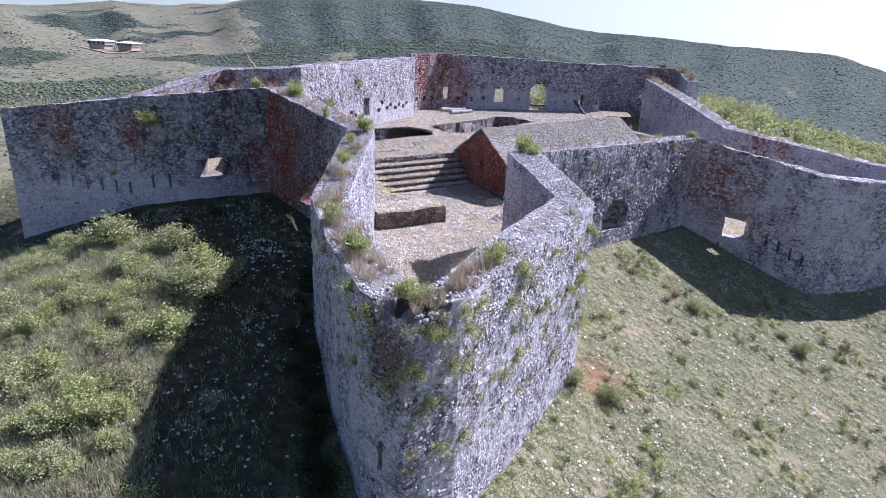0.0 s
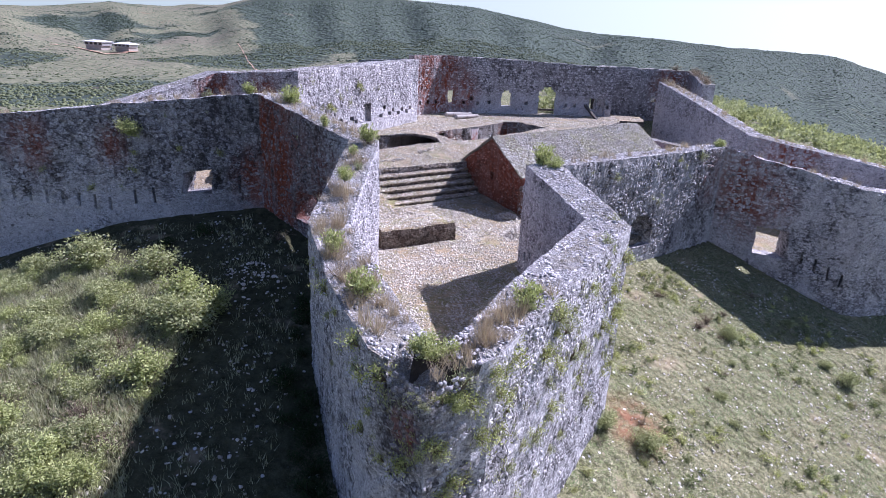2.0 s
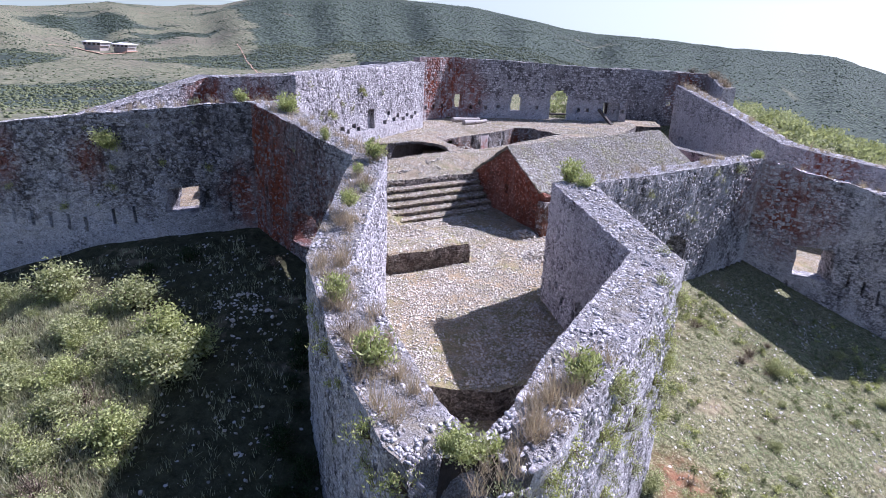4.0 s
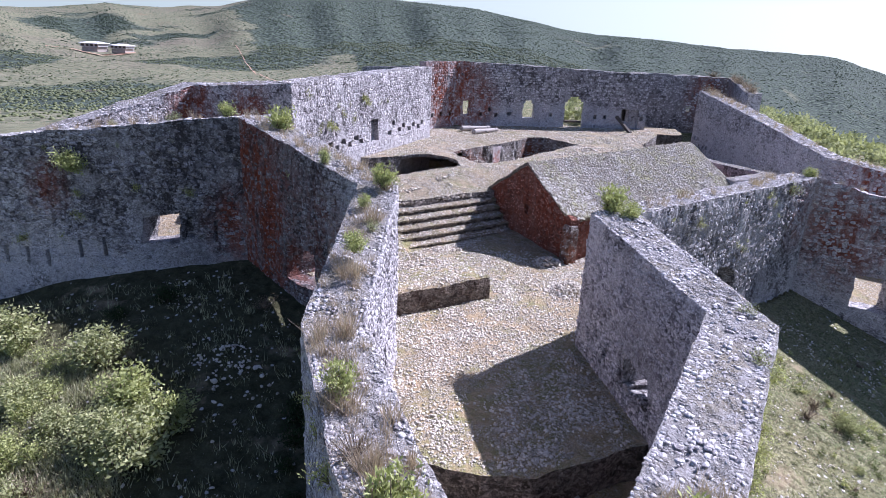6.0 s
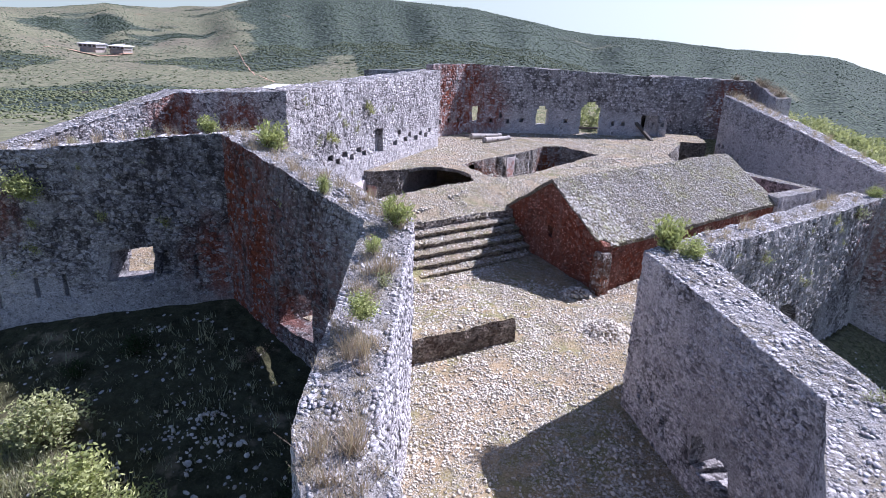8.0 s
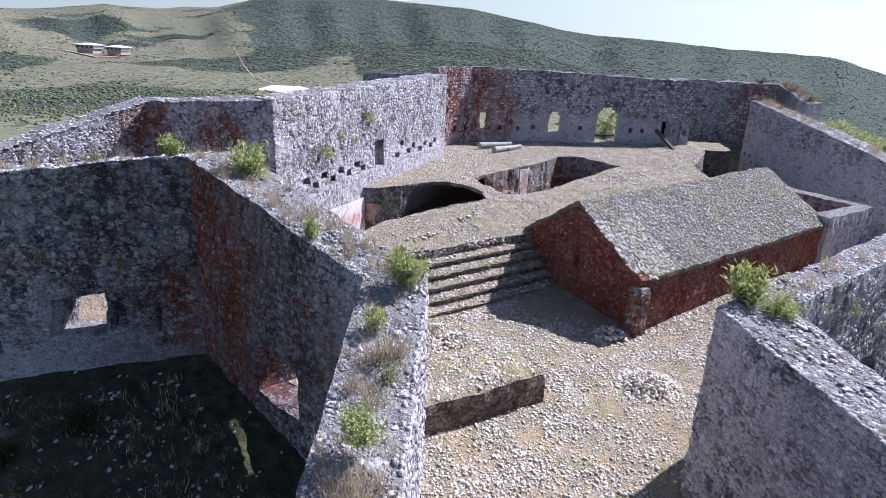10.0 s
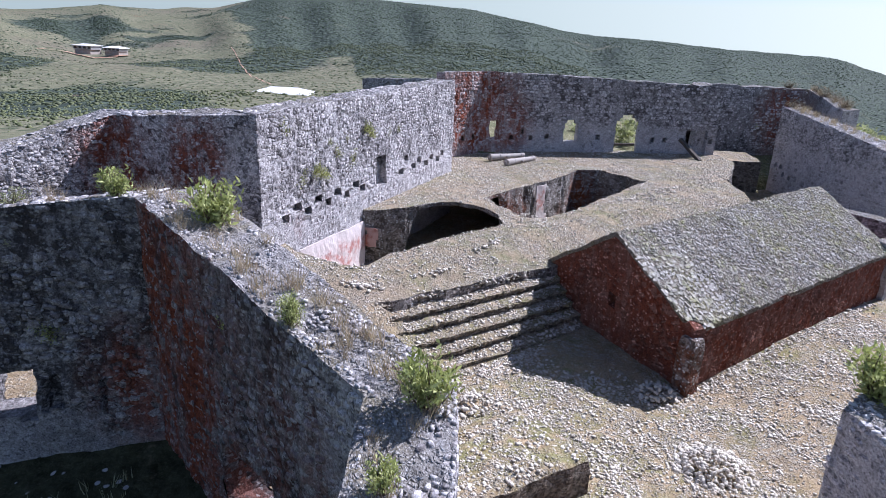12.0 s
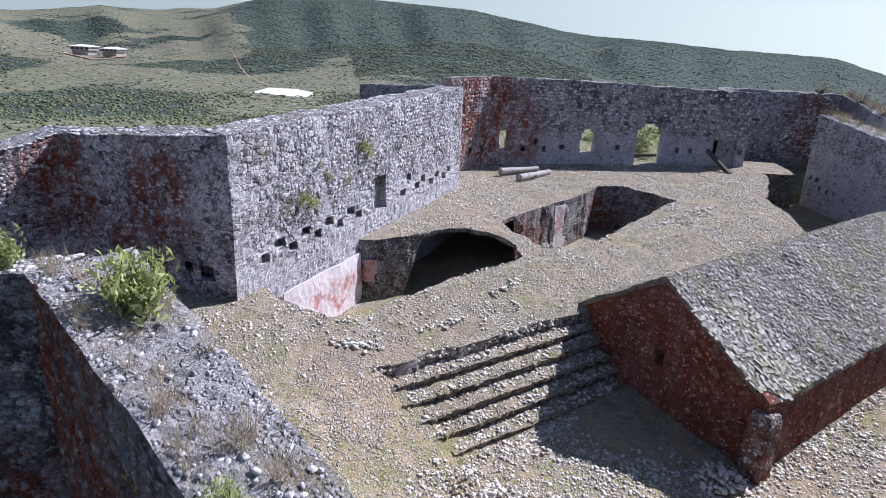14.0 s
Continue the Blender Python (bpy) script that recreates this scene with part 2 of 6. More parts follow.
leaf_fresh = leaf("leaf_fresh", (0.30, 0.33, 0.12), (0.60, 0.61, 0.29))
leaf_dull = leaf("leaf_dull", (0.27, 0.285, 0.13), (0.57, 0.575, 0.315))
# Shaded copy of the leaf colours: the wall's shade is painted in.
leaf_shaded = leaf("leaf_shaded", (0.030, 0.048, 0.02), (0.075, 0.10, 0.045))
grass_green = leaf("grass_green", (0.30, 0.30, 0.175), (0.60, 0.58, 0.39))
grass_dry = leaf("grass_dry", (0.36, 0.275, 0.20), (0.58, 0.47, 0.37))
leaf_weed = leaf("leaf_weed", (0.30, 0.32, 0.11), (0.62, 0.62, 0.28))
leaf_mid = leaf("leaf_mid", (0.13, 0.155, 0.065), (0.30, 0.32, 0.16))
leaf_light = leaf("leaf_light", (0.31, 0.33, 0.17), (0.58, 0.575, 0.36))
bark = plain("bark", [(0.14, 0.10, 0.07), (0.2, 0.15, 0.11), (0.09, 0.07, 0.05)], 12)
old_iron = plain("old_iron", [(0.36, 0.32, 0.29), (0.42, 0.38, 0.345), (0.22, 0.19, 0.17)], 5, 0.75, 0.01)
old_timber = plain("old_timber", [(0.09, 0.075, 0.065), (0.13, 0.11, 0.09), (0.06, 0.05, 0.04)], 9)


def ground_material():
    """Grass, scrub, bare red earth and limestone, in patches; far off the same as woods and pasture."""
    m = Mat("ground_cover", 0.95, 0.08)
    n0, n1, n2, n3 = m.noise(0.0045, 5, 0.6), m.noise(0.03, 5, 0.62), m.noise(0.28, 5, 0.65), m.noise(2.4, 5, 0.68)
    tuft = m.cells(2.6, "F1", m.warp(0.2, 2))
    far = m.attribute("far")
    near = m.mix(m.range(n3, 0.35, 0.68), (0.15, 0.148, 0.062), (0.31, 0.275, 0.155))
    near = m.mix(m.math("MULTIPLY", m.range(n2, 0.40, 0.56), m.range(n3, 0.38, 0.55)), near, (0.10, 0.125, 0.045))
    near = m.mix(m.range(m.noise(8, 6, 0.85), 0.46, 0.52, 0, 0.9), near, (0.062, 0.06, 0.028))
    near = m.mix(m.range(m.noise(19, 5, 0.8), 0.53, 0.59, 0, 0.85), near, (0.46, 0.42, 0.28))
    # Soil of the west is coloured dark to deepen the shade beside the walls.
    near = m.mix(m.attribute("shaded_soil"), near, m.mix(m.range(n3, 0.35, 0.65), (0.022, 0.023, 0.012), (0.07, 0.066, 0.036)))
    near = m.mix(m.range(m.noise(0.5, 5, 0.7), 0.58, 0.70, 0, 0.8), near, (0.30, 0.235, 0.15))
    near = m.mix(m.math("MULTIPLY", m.attribute("stain"), m.range(n3, 0.35, 0.6)), near, (0.30, 0.13, 0.075))
    f, tone = m.cells(5.0, "F1", m.warp(0.08, 6)), m.red(m.cells(5.0, "F1", m.warp(0.08, 6), "Color"))
    chip = m.math("MULTIPLY", m.range(f, 0.22, 0.3, 1, 0), m.range(tone, 0.86, 0.9))
    near = m.mix(m.math("MULTIPLY", chip, 0.9), near, (0.55, 0.52, 0.48))
    wood = m.range(m.math("ADD", m.attribute("wood"), m.math("MULTIPLY", m.math("SUBTRACT", n1, 0.35), 0.6)), 0.42, 0.62)
    crowns = m.cells(0.16, "F1", m.warp(3.0, 0.1))
    hill = m.mix(m.range(n1, 0.35, 0.65), (0.175, 0.172, 0.105), (0.23, 0.207, 0.14))
    bush = m.cells(0.3, "F1", m.warp(2.0, 0.2))
    hill = m.mix(m.range(n2, 0.45, 0.6, 0, 0.7), hill, (0.105, 0.11, 0.066))
    hill = m.mix(m.math("MULTIPLY", m.range(bush, 0.32, 0.5, 1, 0), m.range(n1, 0.4, 0.55)), hill, (0.075, 0.09, 0.05))
    hill = m.mix(m.range(n0, 0.52, 0.64, 0, 0.6), hill, (0.175, 0.145, 0.11))
    trees = m.mix(m.range(crowns, 0.2, 0.75), (0.082, 0.105, 0.075), (0.036, 0.049, 0.042))
    hill = m.mix(m.math("MULTIPLY", wood, 0.9), hill, trees)
    hill = m.mix(m.range(m.noise(0.012, 6, 0.7), 0.64, 0.7, 0, 0.5), hill, (0.20, 0.125, 0.085))
    c = m.mix(far, near, hill)
    high = m.math("ADD", m.math("MULTIPLY", m.range(tuft, 0.0, 0.6, 1, 0), 0.5), m.math("MULTIPLY", n3, 0.5))
    m.done(c, high, 0.16, 0.9)
    # a second, coarser relief where woods cover the slopes
    b2 = m.n.new("ShaderNodeBump")
    b2.inputs["Distance"].default_value = 2.0
    m.put(m.math("MULTIPLY", far, m.math("MULTIPLY", m.range(crowns, 0, 0.7, 1, 0), m.range(wood, 0, 1, 0.3, 1))), b2.inputs["Height"])
    first = [n for n in m.n if n.type == "BUMP" and n is not b2][0]
    m.l.new(b2.outputs[0], first.inputs["Normal"])
    return m.m


ground_cover = ground_material()


# ---- mesh helpers ----
def link(name, verts, faces, material, parent=None, label="", smooth=False):
    """One mesh object from arrays, under a parent if one is given."""
    me = bpy.data.meshes.new(name)
    me.from_pydata([tuple(v) for v in verts], [], [tuple(int(i) for i in f) for f in faces])
    for mm in (material if isinstance(material, (list, tuple)) else [material]):
        me.materials.append(mm)
    if smooth:
        me.polygons.foreach_set("use_smooth", [True] * len(me.polygons))
    me.update()
    ob = new(name, me)
    ob.parent = parent
    return tagged(ob, label) if label else ob


def part(name, bm, material, parent, label=""):
    """Links a bmesh as one mesh object under a thing or a part."""
    me = bpy.data.meshes.new(name)
    bm.to_mesh(me)
    bm.free()
    me.materials.append(material)
    ob = new(name, me)
    ob.parent = parent
    return tagged(ob, label) if label else ob


def floats(ob, name, values):
    ob.data.attributes.new(name, "FLOAT", "POINT").data.foreach_set("value", np.asarray(values, dtype=np.float32))


def rough3(p, amp=0.05, scale=1.4):
    """A steady random shift for a place, alike wherever two faces meet."""
    return noise.noise_vector(Vector(p) * scale) * amp + noise.noise_vector(Vector(p) * scale * 4.1) * (amp * 0.45)


def inside(poly, x, y):
    """Which of the places x, y lie in the polygon (arrays)."""
    x, y = np.asarray(x, float), np.asarray(y, float)
    res = np.zeros(x.shape, bool)
    n = len(poly)
    for i in range(n):
        (x0, y0), (x1, y1) = poly[i][:2], poly[(i + 1) % n][:2]
        hit = (y0 > y) != (y1 > y)
        res ^= hit & (x < (x1 - x0) * (y - y0) / ((y1 - y0) or 1e-9) + x0)
    return res


def stain_at(p, blobs):
    """How strongly blobs (x, y, z, radius, strength) colour a place of a wall: rust-red, grime and painted shade."""
    s = 0.0
    for x, y, z, r, k in blobs:
        d = math.sqrt((p[0] - x) ** 2 + (p[1] - y) ** 2 + 0.5 * (p[2] - z) ** 2) / r
        s = max(s, k * min(1.0, max(0.0, 1.6 - 1.6 * d)))
    return s


def wall(name, rows, base, holes=(), step=0.2, relief=0.035, blobs=(), material=None, label="", caps=(True, True), top_noise=0.12, coat=None, grime_shade=(), dips=()):
    """A rubble wall along rows of (outer x, y, inner x, y, top z). holes: (segment, s0, s1, z0, z1, depth from the outer face or
    None for right through, 'out' or 'in', arched, and for a broken opening the shifts of its four corners on that face, and on the other)."""
    V, F, M, S = [], [], [], []

    def patch(P, Q, keep, mat, normal, border=True):
        """A grid of places P[i][j]; Q: relief normal."""
        nu, nv = len(P), len(P[0])
        start = len(V)
        for i in range(nu):
            for j in range(nv):
                p = P[i][j]
                q = p + rough3(p, 0.036)
                if relief and normal is not None and 0 < i < nu - 1 and 0 < j < nv - 1:
                    d = noise.voronoi(p * 3.6)[0]
                    q = q + normal * (relief * (min(1.0, (d[1] - d[0]) * 3.2) - 0.5))
                V.append(q)
                S.append(stain_at(p, blobs) if blobs else 0.0)
        for i in range(nu - 1):
            for j in range(nv - 1):
                if keep is None or keep[i][j]:
                    a = start + i * nv + j
                    F.append((a, a + nv, a + nv + 1, a + 1))
                    M.append(mat)

    for k in range(len(rows) - 1):
        o0, i0, z0 = Vector((*rows[k][0:2], 0)), Vector((*rows[k][2:4], 0)), rows[k][4]
        o1, i1, z1 = Vector((*rows[k + 1][0:2], 0)), Vector((*rows[k + 1][2:4], 0)), rows[k + 1][4]
        length = max((o1 - o0).length, (i1 - i0).length)
        mine = [h for h in holes if h[0] == k]
        cuts = sorted({0.0, 1.0} | {h[1] for h in mine} | {h[2] for h in mine})
        ss = []
        for a, b in zip(cuts, cuts[1:]):
            n = max(1, round((b - a) * length / step))
            ss += [a + (b - a) * i / n for i in range(n)]
        ss.append(1.0)
        ceil = min(z0, z1) - 0.5
        cuts = sorted({base, ceil} | {h[3] for h in mine} | {h[4] for h in mine})
        zs = []
        for a, b in zip(cuts, cuts[1:]):
            n = max(1, round((b - a) / step))
            zs += [a + (b - a) * i / n for i in range(n)]
        extra = max(2, round(0.5 / step))

        def grid(p0, p1):
            G = []
            for s in ss:
                p = p0.lerp(p1, s)
                top = z0 + (z1 - z0) * s + top_noise * (noise.noise(p * 0.9) + 0.7 * noise.noise(p * 3.1))
                for dx, dy, r, deep in dips:
                    top -= deep * max(0.0, 1 - ((p.x - dx) ** 2 + (p.y - dy) ** 2) / (r * r)) ** 0.5
                lead = zs[-1] if zs[-1] < ceil - 1e-6 else ceil
                col = [Vector((p.x, p.y, z)) for z in zs]
                col += [Vector((p.x, p.y, ceil + (top - ceil) * i / extra)) for i in range(extra + 1)]
                G.append(col)
            return G

        out, inn = grid(o0, o1), grid(i0, i1)
        way = (o1 - o0).normalized()
        for h in mine:
            if h[5] is not None:
                continue
            a, b, lo, hi = h[1:5]
            corners = h[8] if len(h) > 8 else ((0, 0), (0, 0), (0, 0), (0, 0))
            splay = h[9] if len(h) > 9 else corners
            for G, corners in ((out, corners if h[6] == "out" else splay), (inn, splay if h[6] == "out" else corners)):
                reach = 0.6 + 1.5 * max(abs(c[0]) for c in corners)
                for i, s in enumerate(ss):
                    for p in G[i]:
                        u, v = (s - a) / (b - a), (p.z - lo) / (hi - lo)
                        off = max(max(0.0, -u, u - 1) * (b - a) * length, max(0.0, -v, v - 1) * (hi - lo))
                        if off > reach or p.z > ceil:
                            continue
                        fade, u, v = 1 - off / reach, min(1.0, max(0.0, u)), min(1.0, max(0.0, v))
                        weights = ((1 - u) * (1 - v), u * (1 - v), u * v, (1 - u) * v)
                        q = noise.noise_vector(p * 4.3) * 0.07
                        p += way * fade * (sum(w * c[0] for w, c in zip(weights, corners)) + q.x) + Vector((0, 0, fade * (sum(w * c[1] for w, c in zip(weights, corners)) + q.y)))
        nu, nv = len(ss), len(out[0])
        kout = [[True] * (nv - 1) for _ in range(nu - 1)]
        kin = [[True] * (nv - 1) for _ in range(nu - 1)]
        for h in mine:
            _, a, b, lo, hi, depth, side, arch = h[:8]
            cut = []
            for i in range(nu - 1):
                s = (ss[i] + ss[i + 1]) / 2
                if not a < s < b:
                    continue
                for j in range(nv - 1):
                    z = (out[i][j].z + out[i][j + 1].z) / 2
                    if not lo < z < hi or out[i][j].z >= ceil:
                        continue
                    if arch:
                        x, r = abs(s - (a + b) / 2) * length, (b - a) * length / 2
                        rise = min(r, 0.5 * (hi - lo))
                        if z > hi - rise and (x / r) ** 2 + ((z - hi + rise) / rise) ** 2 > 1.05:
                            continue
                    cut.append((i, j))
            cut = set(cut)
            front, back = (out, inn) if side == "out" else (inn, out)
            for i, j in cut:
                (kout if side == "out" else kin)[i][j] = False
                if depth is None:
                    (kin if side == "out" else kout)[i][j] = False

            def deep(i, j):
                f, g = front[i][j], back[i][j]
                if depth is None:
                    return g
                d = g - f
                return f + d * min(0.95, depth / max(0.1, d.length))

            for i, j in cut:
                for di, dj, e in ((-1, 0, ((i, j), (i, j + 1))), (1, 0, ((i + 1, j), (i + 1, j + 1))), (0, -1, ((i, j), (i + 1, j))), (0, 1, ((i, j + 1), (i + 1, j + 1)))):
                    if (i + di, j + dj) not in cut:
                        (a0, b0), (a1, b1) = e
                        f0, f1, g0, g1 = front[a0][b0], front[a1][b1], deep(a0, b0), deep(a1, b1)
                        n = 1 if depth is not None and depth < 0.5 else 3
                        patch([[f0.lerp(g0, t / n), f1.lerp(g1, t / n)] for t in range(n + 1)], None, None, 0, None)
                if depth is not None:
                    patch([[deep(i, j), deep(i, j + 1)], [deep(i + 1, j), deep(i + 1, j + 1)]], None, None, 0, None)
        along = (o1 - o0).normalized()
        nout = Vector((along.y, -along.x, 0))
        if nout.dot(o0 + o1 - i0 - i1) < 0:
            nout = -nout
        patch(out, None, kout, 0, nout)
        patch(inn, None, kin, 0, -nout)
        wide = max(2, round((o0 - i0).length / step))
        patch([[out[i][-1].lerp(inn[i][-1], t / wide) for t in range(wide + 1)] for i in range(nu)], None, None, 1, Vector((0, 0, 1)))
        for end, yes in ((0, k == 0 and caps[0]), (nu - 1, k == len(rows) - 2 and caps[1])):
            if yes:
                side = (out[end][0] - inn[end][0]).normalized()
                tan = along if end else -along
                patch([[out[end][j].lerp(inn[end][j], t / wide) for j in range(nv)] for t in range(wide + 1)], None, None, 0, tan)
    # weld the faces where they meet
    key, first, index, keep = {}, [], [], []
    for i, q in enumerate(V):
        c = (round(q.x, 4), round(q.y, 4), round(q.z, 4))
        if c not in key:
            key[c] = len(first)
            first.append(i)
        index.append(key[c])
    F2 = [tuple(index[i] for i in f) for f in F]
    ok = [len(set(f)) == 4 for f in F2]
    ob = link(name, [V[i] for i in first], [f for f, k in zip(F2, ok) if k], [material or stone_wall, wall_top])
    ob.data.polygons.foreach_set("material_index", [v for v, k in zip(M, ok) if k])
    floats(ob, "stain", [S[i] for i in first])
    floats(ob, "coat", [0.35 if coat is None else min(1.0, max(0.0, (coat + 0.7 - V[i].z) / 1.4)) for i in first])
    floats(ob, "grime_shade", [stain_at(V[i], grime_shade) if grime_shade else 0.0 for i in first])
    return tagged(ob, label, "wall", kind="structure")


def sheet(name, outer, height, spacing, material, holes=(), skirt=0.0, ragged=0.06, extra=0.0, skirt_material=None, depth=None, blobs=()):
    """A floor of rubble inside an outline, with holes, uneven, and upright broken edges of that depth."""
    from mathutils.geometry import delaunay_2d_cdt

    def dense(poly):
        res = []
        for i in range(len(poly)):
            a, b = Vector(poly[i]), Vector(poly[(i + 1) % len(poly)])
            n = max(1, round((b - a).length / spacing))
            for j in range(n):
                p = a.lerp(b, j / n)
                q = noise.noise_vector(Vector((p.x, p.y, 7.7)) * 1.9)
                res.append(p + Vector((q.x, q.y)) * ragged * 2)
        return res

    rings = [dense(outer)] + [dense(h) for h in holes]
    pts, edges = [], []
    for ring in rings:
        s = len(pts)
        pts += ring
        edges += [(s + i, s + (i + 1) % len(ring)) for i in range(len(ring))]
    xs, ys = [p.x for p in rings[0]], [p.y for p in rings[0]]
    gx, gy = np.meshgrid(np.arange(min(xs), max(xs), spacing), np.arange(min(ys), max(ys), spacing))
    gx = gx + np.random.uniform(-0.3, 0.3, gx.shape) * spacing
    gy = gy + np.random.uniform(-0.3, 0.3, gy.shape) * spacing
    ok = inside(rings[0], gx, gy)
    for ring in rings[1:]:
        ok &= ~inside(ring, gx, gy)
    pts += [Vector((x, y)) for x, y in zip(gx[ok], gy[ok])]
    vs, _, fs, *_ = delaunay_2d_cdt(pts, edges, [], 0, 1e-5)
    cx = np.array([sum(vs[i].x for i in f) / len(f) for f in fs])
    cy = np.array([sum(vs[i].y for i in f) / len(f) for f in fs])
    ok = inside(rings[0], cx, cy)
    for ring in rings[1:]:
        ok &= ~inside(ring, cx, cy)
    V = [Vector((v.x, v.y, height(v.x, v.y))) for v in vs]
    F = [tuple(f) for f, k in zip(fs, ok) if k]
    M = [0] * len(F)
    if skirt:
        rows = max(2, round(skirt / max(spacing, 0.15)))
        for ring in rings:
            s, n = len(V), len(ring)
            for p in ring:
                z = height(p.x, p.y)
                for j in range(rows + 1):
                    q = Vector((p.x, p.y, z - (depth(p.x, p.y) if depth else skirt) * j / rows))
                    V.append(q + (rough3(q, 0.07, 1.8) if j else Vector((0, 0, 0))))
            for i in range(n):
                for j in range(rows):
                    a, b = s + i * (rows + 1) + j, s + ((i + 1) % n) * (rows + 1) + j
                    F.append((a, b, b + 1, a + 1))
                    M.append(1)
    ob = link(name, V, F, [material, skirt_material or material])
    ob.data.polygons.foreach_set("material_index", M)
    floats(ob, "stain", [max(extra, stain_at(v, blobs)) for v in V])
    return ob


# lumps of stone: one small set of shapes for all loose stones
def lump_shapes(n, seed):
    """Angular broken stones: knocked-about blocks."""
    rnd = random.Random(seed)
    res = []
    for _ in range(n):
        sx, sy, sz = rnd.uniform(0.8, 1.3), rnd.uniform(0.6, 1.0), rnd.uniform(0.3, 0.6)
        v = [(0.5 * sx * (x + rnd.uniform(-0.4, 0.4)), 0.5 * sy * (y + rnd.uniform(-0.4, 0.4)), 0.5 * sz * (z + rnd.uniform(-0.45, 0.45))) for x in (-1, 1) for y in (-1, 1) for z in (-1, 1)]
        q = [(0, 1, 3, 2), (4, 6, 7, 5), (0, 4, 5, 1), (2, 3, 7, 6), (0, 2, 6, 4), (1, 5, 7, 3)]
        f = [t for a, b, c, d in q for t in ((a, b, c), (a, c, d))]
        res.append((np.array(v), np.array(f)))
    return res


LUMPS = lump_shapes(8, 3)


def link_many(name, V, F, material, parent=None):
    """One mesh from large arrays of places and of triangles or quads."""
    V, F = np.asarray(V, np.float32), np.asarray(F, np.int32)
    me = bpy.data.meshes.new(name)
    me.vertices.add(len(V))
    me.vertices.foreach_set("co", V.ravel())
    k = F.shape[1]
    me.loops.add(F.size)
    me.loops.foreach_set("vertex_index", F.ravel())
    me.polygons.add(len(F))
    me.polygons.foreach_set("loop_start", np.arange(0, F.size, k, dtype=np.int32))
    me.update(calc_edges=True)
    me.materials.append(material)
    ob = new(name, me)
    ob.parent = parent
    return ob


def scatter(name, places, shapes, material, label, category, tilt=0.5, parent=None, seed=1):
    """Joined copies of small shapes at places (x, y, z, size): one object of kind stuff."""
    rnd = np.random.default_rng(seed)
    V, F, s = [], [], 0
    for x, y, z, size in places:
        v, f = shapes[rnd.integers(len(shapes))]
        e = Euler((rnd.uniform(-tilt, tilt), rnd.uniform(-tilt, tilt), rnd.uniform(0, 6.3))).to_matrix()
        V.append((v * size) @ np.array(e).T + (x, y, z))
        F.append(f + s)
        s += len(v)
    V, F = np.concatenate(V), np.concatenate(F)
    return tagged(link_many(name, V, F, material, parent), label, category, kind="stuff")


# ---- the ground: one sheet from the foot of the fort to the ridges ----
E1, E2 = Vector((0.83, 0.557, 0)), Vector((-0.557, 0.83, 0))      # along and across the hut and the steps
FORT_INSIDE = [(-3.8, 22.5), (-1.6, 15), (-0.5, 14), (1.2, 15.6), (4.7, 22), (3.5, 28.3), (14.2, 36.3), (18.9, 44), (18.4, 61), (13, 60), (-5, 57), (-9.7, 39.6), (-9.2, 31.6), (-3.8, 27.4)]
WEST_IN = [(-8.7, 31.6), (-14.5, 30.7), (-20.1, 30.0), (-20.7, 33.4), (-14.7, 41.3), (-9.3, 39.3)]
EAST_IN = [(14.2, 37.0), (19.9, 32.6), (24.0, 33.4), (27.5, 39.8), (19.2, 43.8)]
BEARINGS = [-180, -120, -50, -34, -18, -5, 5, 20, 28, 34, 50, 120, 180]
RADII = [60, 100, 250, 500, 850]
PROFILE = [(-8, -15, -40, -40, -40), (-8, -15, -40, -40, -40), (-4, -9, -20, -25, -16), (-4, -9, -19, -25, -16), (0, -6, -19, -24, -14), (3, 0, -20, -20, 4),
           (3.5, 2, -25, -22, 0), (3, 2, -45, -42, -25), (2.0, 0, -60, -60, -45), (0.8, -3, -70, -80, -70), (-2, -8, -80, -110, -120), (-8, -15, -60, -80, -80), (-8, -15, -40, -40, -40)]
RIDGE_B = [-180, -60, -50, -34.3, -32.3, -29, -27.4, -25.5, -23.1, -21.4, -19.2, -17.5, -14, -9, -4, 1.9, 7.3, 9.7, 12.6, 17.2, 23, 27.5, 30.6, 33.9, 50, 180]
RIDGE_Z = [0, 20, 25, 25, 26, 35, 41, 38, 38, 44.5, 45, 58, 78, 82, 76, 66, 41.5, 28.5, 20.5, 15.5, 2.5, -1, -5, -31, -110, -80]
# woods on the far slopes: bearing, distance, and their half widths
WOODS = [(-29.5, 1120, 4.0, 130), (-22.3, 985, 3.2, 55), (-21.5, 610, 6.5, 85), (-12.0, 1030, 2.2, 100), (-9.0, 890, 1.6, 80), (-31, 300, 9, 45), (-35, 600, 4, 80), (-14, 700, 3, 60)]


